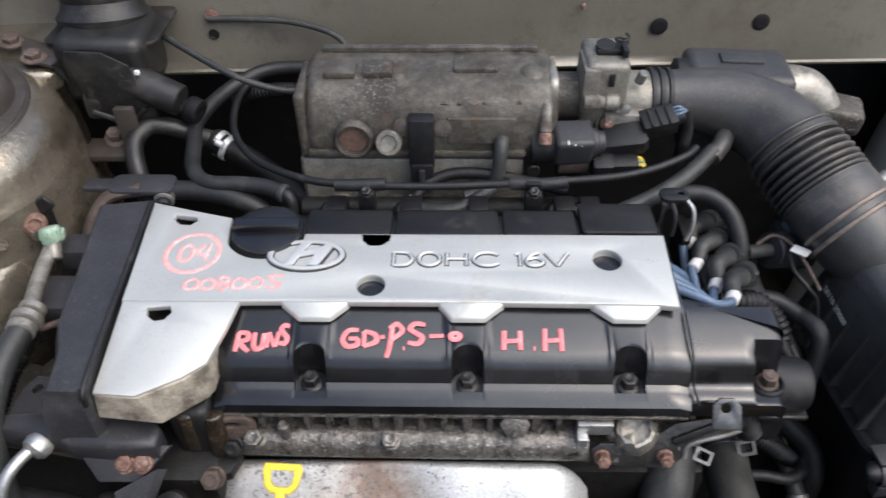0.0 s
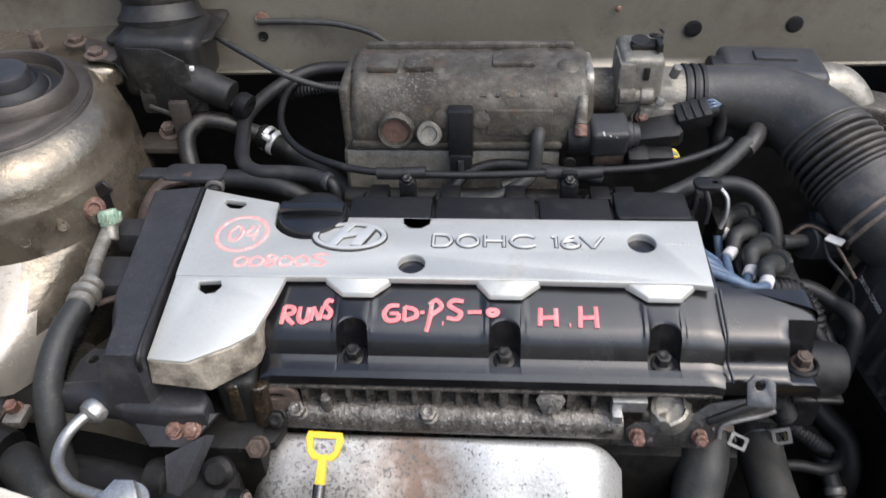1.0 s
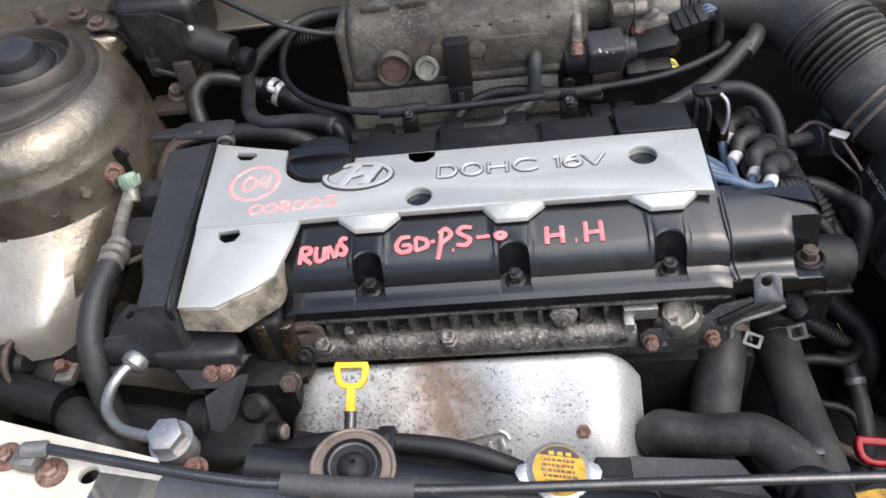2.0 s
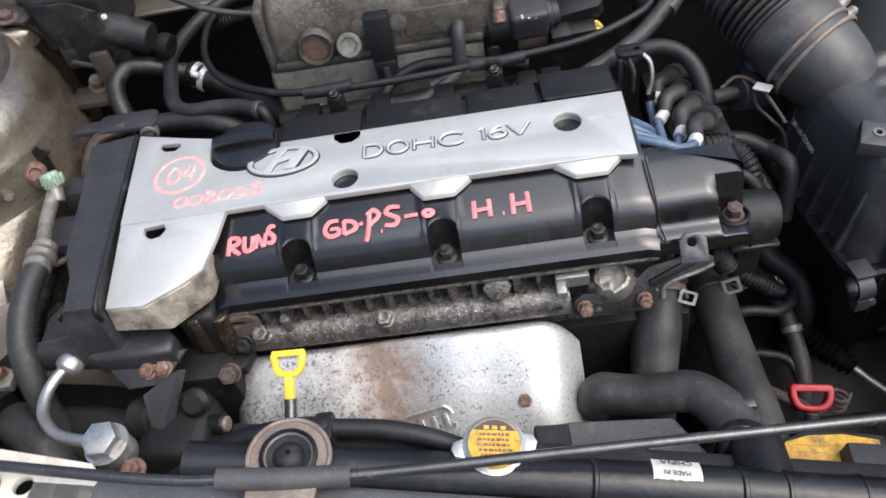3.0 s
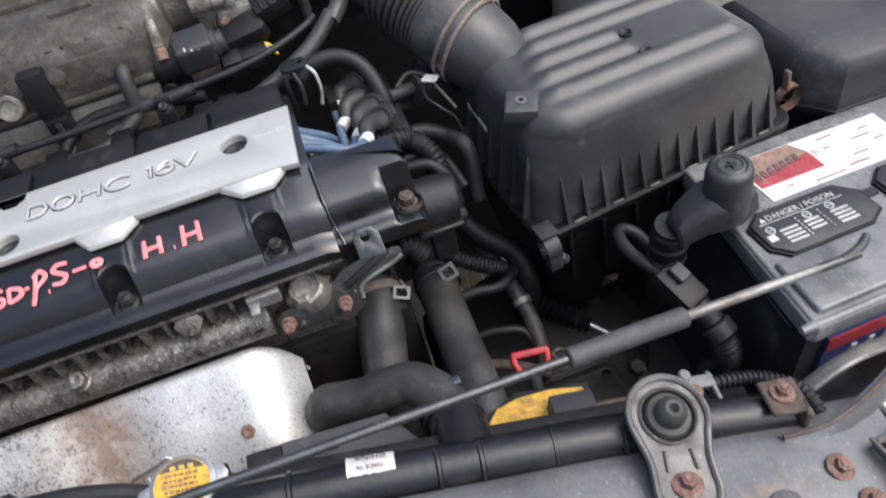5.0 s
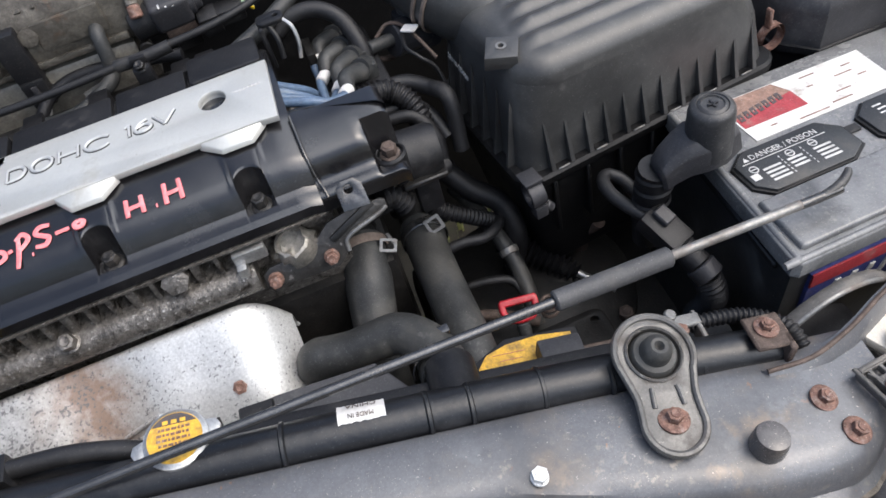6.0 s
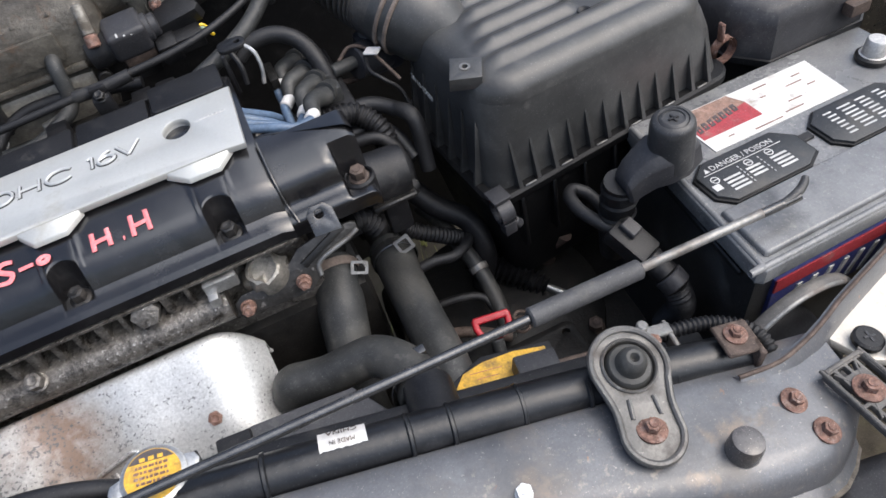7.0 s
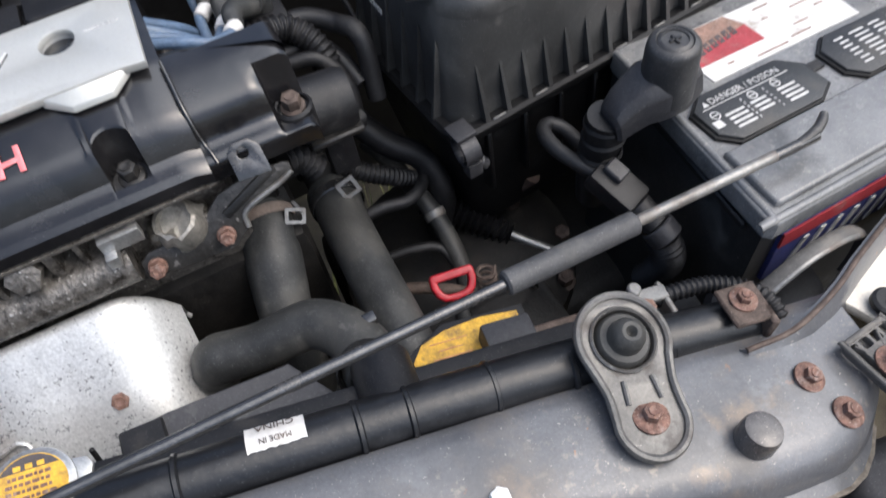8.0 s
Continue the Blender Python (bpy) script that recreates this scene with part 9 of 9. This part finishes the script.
def lamp_grille():
    ob = thing("lamp_bracket", "black slotted plastic lamp bracket with a rusty bolt", "lamp bracket", on_body(0.12, -0.012, 0.0))
    m = BODY @ pose(0.1216, -0.0280, 0.0045, 0, 0, -76)
    slots = []
    for low, high in ((-0.0125, -0.0085), (-0.0065, -0.0010), (0.0010, 0.0060), (0.0080, 0.0125)):
        for x0, x1 in ((-0.033, -0.028), (-0.006, 0.020), (0.022, 0.052)) if abs(low + high) < 0.012 else ((-0.033, -0.012), (-0.010, 0.020), (0.022, 0.052)):
            slots.append(rounded(x0, low, x1, high, 0.0008, 2))
    part("plate", sheet(rounded(-0.036, -0.015, 0.056, 0.015, 0.004), -0.002, 0.002, slots, 0.0004, m), shroud_grey, ob)
    for a in (28, -28, 152, -152):
        part("rib", box((0.0105, 0, 0.0005), (0.013, 0.0014, 0.0035), 0.0004, 1, m @ pose(-0.017, -0.002, 0) @ Matrix.Rotation(radians(a), 4, "Z")), shroud_grey, ob)
    part("border", tube([m @ Vector((x, y, 0.002)) for x, y in (*rounded(-0.035, -0.0142, 0.055, 0.0142, 0.004, 3), (0.055, 0.0102))], 0.0014, 8, 2), shroud_grey, ob)
    bolt(on_body(0.1155, -0.0120, 0.0065), BODY.to_3x3() @ Vector((0, 0, 1)), ob, 0.0082, 0.006, 0.0084, rust, "rusty flanged bolt")
    q = BODY @ pose(0.148, 0.002, 0.004, 0, 0, -46)
    part("block", box((0.006, 0.006, 0.002), (0.026, 0.016, 0.010), 0.002, 2, q), black_plastic, ob)
    part("cap_screw", lathe([(0.0085, 0), (0.0085, 0.003), (0.0070, 0.0042), (0.001, 0.0042)], on_body(0.137, 0.0155, 0.003), on_body(0.137, 0.0155, 1), 28), black_plastic, ob, "black cross-head screw")
    part("cap_slot", joined(box((0.137, 0.0155, 0.0074), (0.007, 0.0014, 0.0006), 0, 1, BODY), box((0.137, 0.0155, 0.0074), (0.0014, 0.007, 0.0006), 0, 1, BODY)), grey_plastic, ob)
    part("tag", box((0.160, -0.010, 0.003), (0.02, 0.016, 0.001), 0, 1, BODY @ pose(0, 0, 0)), white_label, ob, "white tag")


lamp_grille()


def below_support():
    ob = thing("grille_condenser", "finned condenser and dusty grille space below the support", "condenser", on_body(-0.1, -0.06, -0.30))
    part("panel", box((-0.15, -0.075, -0.20), (0.52, 0.014, 0.22), 0.002, 1, BODY), iron_dark, ob)
    for k in range(9):
        part("fin_row", box((-0.05, -0.067, -0.085 - 0.012 * k), (0.24, 0.010, 0.004), 0.0006, 1, BODY), bracket_grey, ob)
    part("stay", box((0.055, -0.055, -0.055), (0.045, 0.012, 0.06), 0.003, 1, BODY), paint_body, ob, "beige painted stay")
    part("lamp_back", box((0.15, -0.060, -0.075), (0.12, 0.06, 0.09), 0.012, 3, BODY), grey_plastic, ob, "dark lamp housing")


below_support()


# ---- beside the timing cover: hoses, mount and pump ----
def ac_hose():
    ob = thing("air_con_hose", "grey air conditioning hose with alloy ferrule and green cap", "hose", (-0.20, -0.02, 0.80))
    part("hose", tube([(-0.2035, -0.018, 0.831), (-0.2070, -0.036, 0.827), (-0.2085, -0.054, 0.820), (-0.2085, -0.070, 0.808), (-0.2060, -0.084, 0.788), (-0.2030, -0.094, 0.762), (-0.198, -0.100, 0.72)], [0.0072, 0.0078, 0.0080, 0.0080, 0.0080, 0.0080, 0.0080], 22, 8), hose_rubber, ob)
    part("pipe", tube([(-0.2110, 0.048, 0.836), (-0.2100, 0.030, 0.834), (-0.2075, 0.012, 0.833), (-0.2040, -0.006, 0.832), (-0.2030, -0.018, 0.831)], 0.0046, 14, 6), alu_light, ob, "dull alloy pipe")
    for t, r in ((0.004, 0.0078), (-0.004, 0.0092), (-0.011, 0.0084)):
        part("ferrule", lathe([(r - 0.0015, 0), (r, 0.001), (r, 0.0050), (r - 0.0015, 0.006)], (-0.2035, t - 0.004, 0.8312), (-0.2036, t - 1, 0.80), 24), alu_light, ob, "crimped alloy ferrule")
    foot, tip = Vector((-0.2095, 0.0500, 0.8400)), Vector((-0.2140, 0.0600, 0.8620))
    turn = frame_of(foot, (1, 0, 0), tip - foot)
    ribs = [box((0.0066 * math.cos(k * math.pi / 7), 0.0066 * math.sin(k * math.pi / 7), 0.0040), (0.0018, 0.0018, 0.0065), 0.0005, 1, turn) for k in range(14)]
    part("service_cap", joined(lathe([(0.0066, -0.001), (0.0068, 0.0005), (0.0064, 0.001), (0.0064, 0.0075), (0.0055, 0.0088), (0.001, 0.0090)], foot, tip, 28), *ribs), green_plastic, ob, "pale green ribbed cap")
    part("valve_stem", rod((-0.2075, 0.040, 0.832), (-0.2097, 0.0505, 0.8405), 0.0050), alu_light, ob, "white crusted stem")
    part("fitting", lathe([(0.0085, -0.006), (0.0085, 0.003), (0.0078, 0.006), (0.0050, 0.0085), (0.0042, 0.0085), (0.0035, 0.0060), (0.001, 0.0058)], (-0.2265, 0.0625, 0.8430), (0.28, -0.54, 1.20), 28), rust, ob, "rusty union nut")
    part("clip_plate", box((-0.2215, 0.0680, 0.8520), (0.022, 0.003, 0.010), 0.001, 1, Matrix.Translation((-0.2215, 0.068, 0.852)) @ Matrix.Rotation(radians(-35), 4, "Y") @ Matrix.Translation((0.2215, -0.068, -0.852))), iron_dark, ob, "dark clip plate")
    part("bracket", box((-0.2230, 0.082, 0.838), (0.010, 0.030, 0.028), 0.002), iron_dark, ob, "dark steel bracket")


ac_hose()


def engine_mount():
    ob = thing("engine_mount", "grey painted engine mount arm with two rusty bolts", "engine mount", (-0.15, -0.08, 0.77))
    part("arm", sheet([(-0.2060, -0.0600), (-0.1730, -0.0560), (-0.1320, -0.0575), (-0.1200, -0.0610), (-0.1130, -0.0690), (-0.1135, -0.0800), (-0.1330, -0.0815), (-0.1600, -0.0800), (-0.1680, -0.0760), (-0.2030, -0.0720)], 0.7890, 0.8085, (), 0.0048, None, 2), grey_plastic, ob, "smooth dark grey arm", 60)
    m = pose(0, 0, 0.8065) @ Matrix.Rotation(radians(6), 4, "X")
    part("ear", sheet([(-0.2060, -0.0620), (-0.1800, -0.0600), (-0.1850, -0.0500), (-0.1865, -0.0400), (-0.1905, -0.0320), (-0.1985, -0.0310), (-0.2040, -0.0400)], -0.004, 0.0015, [round_loop(-0.1955, -0.0400, 0.0030, seg=16)], 0.0010, m), grey_plastic, ob, "ear with a hole")
    w = frame_of((-0.135, -0.0770, 0.7960), (1, 0, 0), (0, -0.55, 0.83))
    part("web", sheet([(-0.0270, 0.004), (-0.0230, -0.002), (-0.0110, -0.016), (0.0110, -0.016), (0.0270, 0.004)], -0.003, 0.001, (), 0.0010, w), grey_plastic, ob, "sloping steel web")
    for u in (0.0030, 0.0125):
        bolt(w @ Vector((u, -0.0060, 0.001)), w.to_3x3() @ Vector((0, 0, 1)), ob, 0.0082, 0.004, 0.0058, rust, "rusty bolt")
    return ob


engine_mount()


def steering_pump():
    ob = thing("steering_pump", "dark grimy power steering pump with fittings", "pump", (-0.115, -0.105, 0.70))
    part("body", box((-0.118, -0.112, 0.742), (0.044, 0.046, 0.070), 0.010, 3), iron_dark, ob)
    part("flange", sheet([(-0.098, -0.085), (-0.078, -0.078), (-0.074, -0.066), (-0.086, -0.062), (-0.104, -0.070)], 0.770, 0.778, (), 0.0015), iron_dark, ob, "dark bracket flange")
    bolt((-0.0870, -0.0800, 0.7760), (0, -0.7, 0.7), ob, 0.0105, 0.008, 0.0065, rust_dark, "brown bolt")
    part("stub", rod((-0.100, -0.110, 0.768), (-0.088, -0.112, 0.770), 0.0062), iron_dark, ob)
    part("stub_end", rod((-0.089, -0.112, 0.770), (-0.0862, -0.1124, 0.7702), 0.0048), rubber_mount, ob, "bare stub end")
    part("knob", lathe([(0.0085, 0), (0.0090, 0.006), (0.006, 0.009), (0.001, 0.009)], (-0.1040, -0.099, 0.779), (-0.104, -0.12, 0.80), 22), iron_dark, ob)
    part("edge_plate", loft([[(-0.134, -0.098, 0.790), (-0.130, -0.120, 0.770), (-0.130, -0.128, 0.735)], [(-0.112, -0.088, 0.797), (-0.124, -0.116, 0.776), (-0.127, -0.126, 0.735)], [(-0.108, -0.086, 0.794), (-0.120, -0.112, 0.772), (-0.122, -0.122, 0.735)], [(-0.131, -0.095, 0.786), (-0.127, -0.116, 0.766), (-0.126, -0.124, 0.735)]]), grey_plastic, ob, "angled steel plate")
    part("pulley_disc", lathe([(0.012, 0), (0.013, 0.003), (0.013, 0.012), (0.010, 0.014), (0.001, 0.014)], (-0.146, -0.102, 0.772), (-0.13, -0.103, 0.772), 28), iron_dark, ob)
    # plain dark block added to stand for the shade behind the pump
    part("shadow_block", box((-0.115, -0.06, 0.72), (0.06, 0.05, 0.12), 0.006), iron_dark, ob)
    return ob


steering_pump()


def pressure_pipe():
    ob = thing("pressure_pipe", "bright steel pressure pipe with a large zinc banjo bolt", "pipe", (-0.16, -0.12, 0.79))
    part("pipe", tube([(-0.1790, -0.074, 0.800), (-0.1860, -0.082, 0.800), (-0.1905, -0.094, 0.799), (-0.1885, -0.108, 0.799), (-0.1790, -0.120, 0.802), (-0.1660, -0.130, 0.806), (-0.1400, -0.140, 0.812)], 0.0035, 14, 8), steel, ob)
    part("collar", lathe([(0.0050, 0), (0.0074, 0.002), (0.0080, 0.006), (0.0072, 0.009), (0.0045, 0.011)], (-0.1830, -0.081, 0.800), (-0.1770, -0.068, 0.801), 24), steel, ob, "rounded steel collar")
    top = Vector((-0.1310, -0.1430, 0.8050))
    part("banjo", lathe([(0.0100, 0), (0.0110, 0.002), (0.0110, 0.014), (0.0100, 0.016)], top - Vector((0, 0, 0.004)), top + Vector((0, -0.1, 1)), 28), steel, ob, "zinc banjo")
    part("banjo_bolt", hexagon(top + Vector((0, -0.001, 0.011)), top + Vector((0, -0.0025, 0.0210)), 0.0172, 0.0012), steel, ob, "large zinc hex bolt")
    part("washer", lathe([(0.0118, 0), (0.0120, 0.001), (0.0118, 0.002)], top + Vector((0, -0.001, 0.010)), top + Vector((0, -0.1, 1)), 28), steel, ob)
    bolt((-0.1180, -0.1560, 0.8060), (0, -0.2, 1), ob, 0.009, 0.006, 0.007, rust, "rusty bolt")
    return ob


pressure_pipe()


def left_clutter():
    ob = thing("horn", "black disc horn beside the strut tower", "horn", (-0.275, -0.04, 0.70))
    part("disc", lathe([(0.0195, -0.016), (0.0205, 0.0), (0.0185, 0.002), (0.0150, -0.002), (0.0090, -0.0045), (0.0060, -0.001), (0.0005, -0.001)], (-0.284, -0.044, 0.766), (0.716, -0.144, 1.016), 40), black_plastic, ob)
    part("rim", lathe([(0.0200, -0.002), (0.0222, -0.001), (0.0226, 0.0015), (0.0205, 0.0030), (0.0190, 0.0015)], (-0.284, -0.044, 0.766), (0.716, -0.144, 1.016), 40, False), rust_dark, ob, "dusty rolled rim")
    ob = thing("ground_terminal", "rusty bolt and lug on a pale bracket", "bracket", (-0.259, -0.046, 0.745))
    part("lug", box((-0.2570, -0.0500, 0.758), (0.014, 0.016, 0.008), 0.003), alu_light, ob)
    bolt((-0.2590, -0.0470, 0.761), (0.1, -0.3, 1), ob, 0.0075, 0.009, 0.0055, rust)
    solid("headlamp_tube", tube([(-0.36, -0.045, 0.762), (-0.315, -0.056, 0.760), (-0.280, -0.066, 0.758), (-0.252, -0.074, 0.754)], 0.0135, 20), black_plastic, "glossy black plastic tube by the lamp panel", "tube", (-0.3, -0.06, 0.745))
    solid("washer_hose", tube([(-0.252, -0.072, 0.740), (-0.238, -0.084, 0.752), (-0.222, -0.096, 0.754), (-0.210, -0.110, 0.748), (-0.200, -0.124, 0.735), (-0.19, -0.13, 0.70)], 0.0135, 20), hose_rubber, "thick dark rubber hose going down beside the panel", "hose", (-0.21, -0.09, 0.75))
    solid("crossing_hose", tube([(-0.206, -0.086, 0.752), (-0.180, -0.092, 0.756), (-0.155, -0.100, 0.758), (-0.130, -0.108, 0.756)], 0.0110, 18), rubber, "dark rubber hose crossing to the pump", "hose", (-0.17, -0.09, 0.75))
    solid("yellow_reservoir_cap", lathe([(0.019, 0), (0.020, 0.003), (0.020, 0.010), (0.016, 0.013), (0.001, 0.013)], (-0.333, -0.034, 0.748), (-0.31, -0.05, 0.80), 32), amber_plastic, "brownish yellow reservoir cap in shadow", "cap", (-0.333, -0.034, 0.748))
    hose("wiring_loom", "thin corrugated loom on the strut tower flank", [(-0.222, 0.020, 0.800), (-0.226, -0.005, 0.792), (-0.230, -0.028, 0.782), (-0.236, -0.045, 0.765)], 0.0058, black_plastic, "wiring loom", 12, (0.003, 0.0006))
    hose("thin_pipe", "thin curved pipe beside the air con hose", [(-0.200, -0.010, 0.822), (-0.190, -0.002, 0.820), (-0.182, 0.004, 0.816)], 0.0022, rust_dark, "pipe", 8)


left_clutter()


def oily_corner():
    ob = thing("oil_pump_housing", "oil-caked casting below the timing cover", "casting", (-0.098, -0.062, 0.77))
    part("casting", box((-0.099, -0.052, 0.793), (0.024, 0.028, 0.046), 0.007, 3), iron_dark, ob)
    part("oily_web", box((-0.1005, -0.062, 0.797), (0.010, 0.010, 0.034), 0.004, 3), oil_black, ob)
    part("boss", rod((-0.0865, -0.064, 0.780), (-0.0865, -0.060, 0.810), 0.0060), oil_black, ob)


oily_corner()


def splash_shield():
    """Added dark sheet that stands for the shade low between the wing and the engine."""
    rows = []
    for k in range(9):
        y = -0.15 + 0.15 * k / 8
        rows.append([(x, y, 0.655 + 0.06 * max(0.0, -0.22 - x) * 6 + 0.006 * math.sin(k * 1.9 + x * 30)) for x in (-0.335, -0.31, -0.28, -0.25, -0.22, -0.19, -0.16, -0.13)])
    bm = loft(rows)
    bmesh.ops.solidify(bm, geom=list(bm.faces), thickness=0.003)
    solid("splash_shield", bm, iron_dark, "dark sheet added for the shade low beside the engine", "splash shield", (-0.23, -0.07, 0.65))


splash_shield()
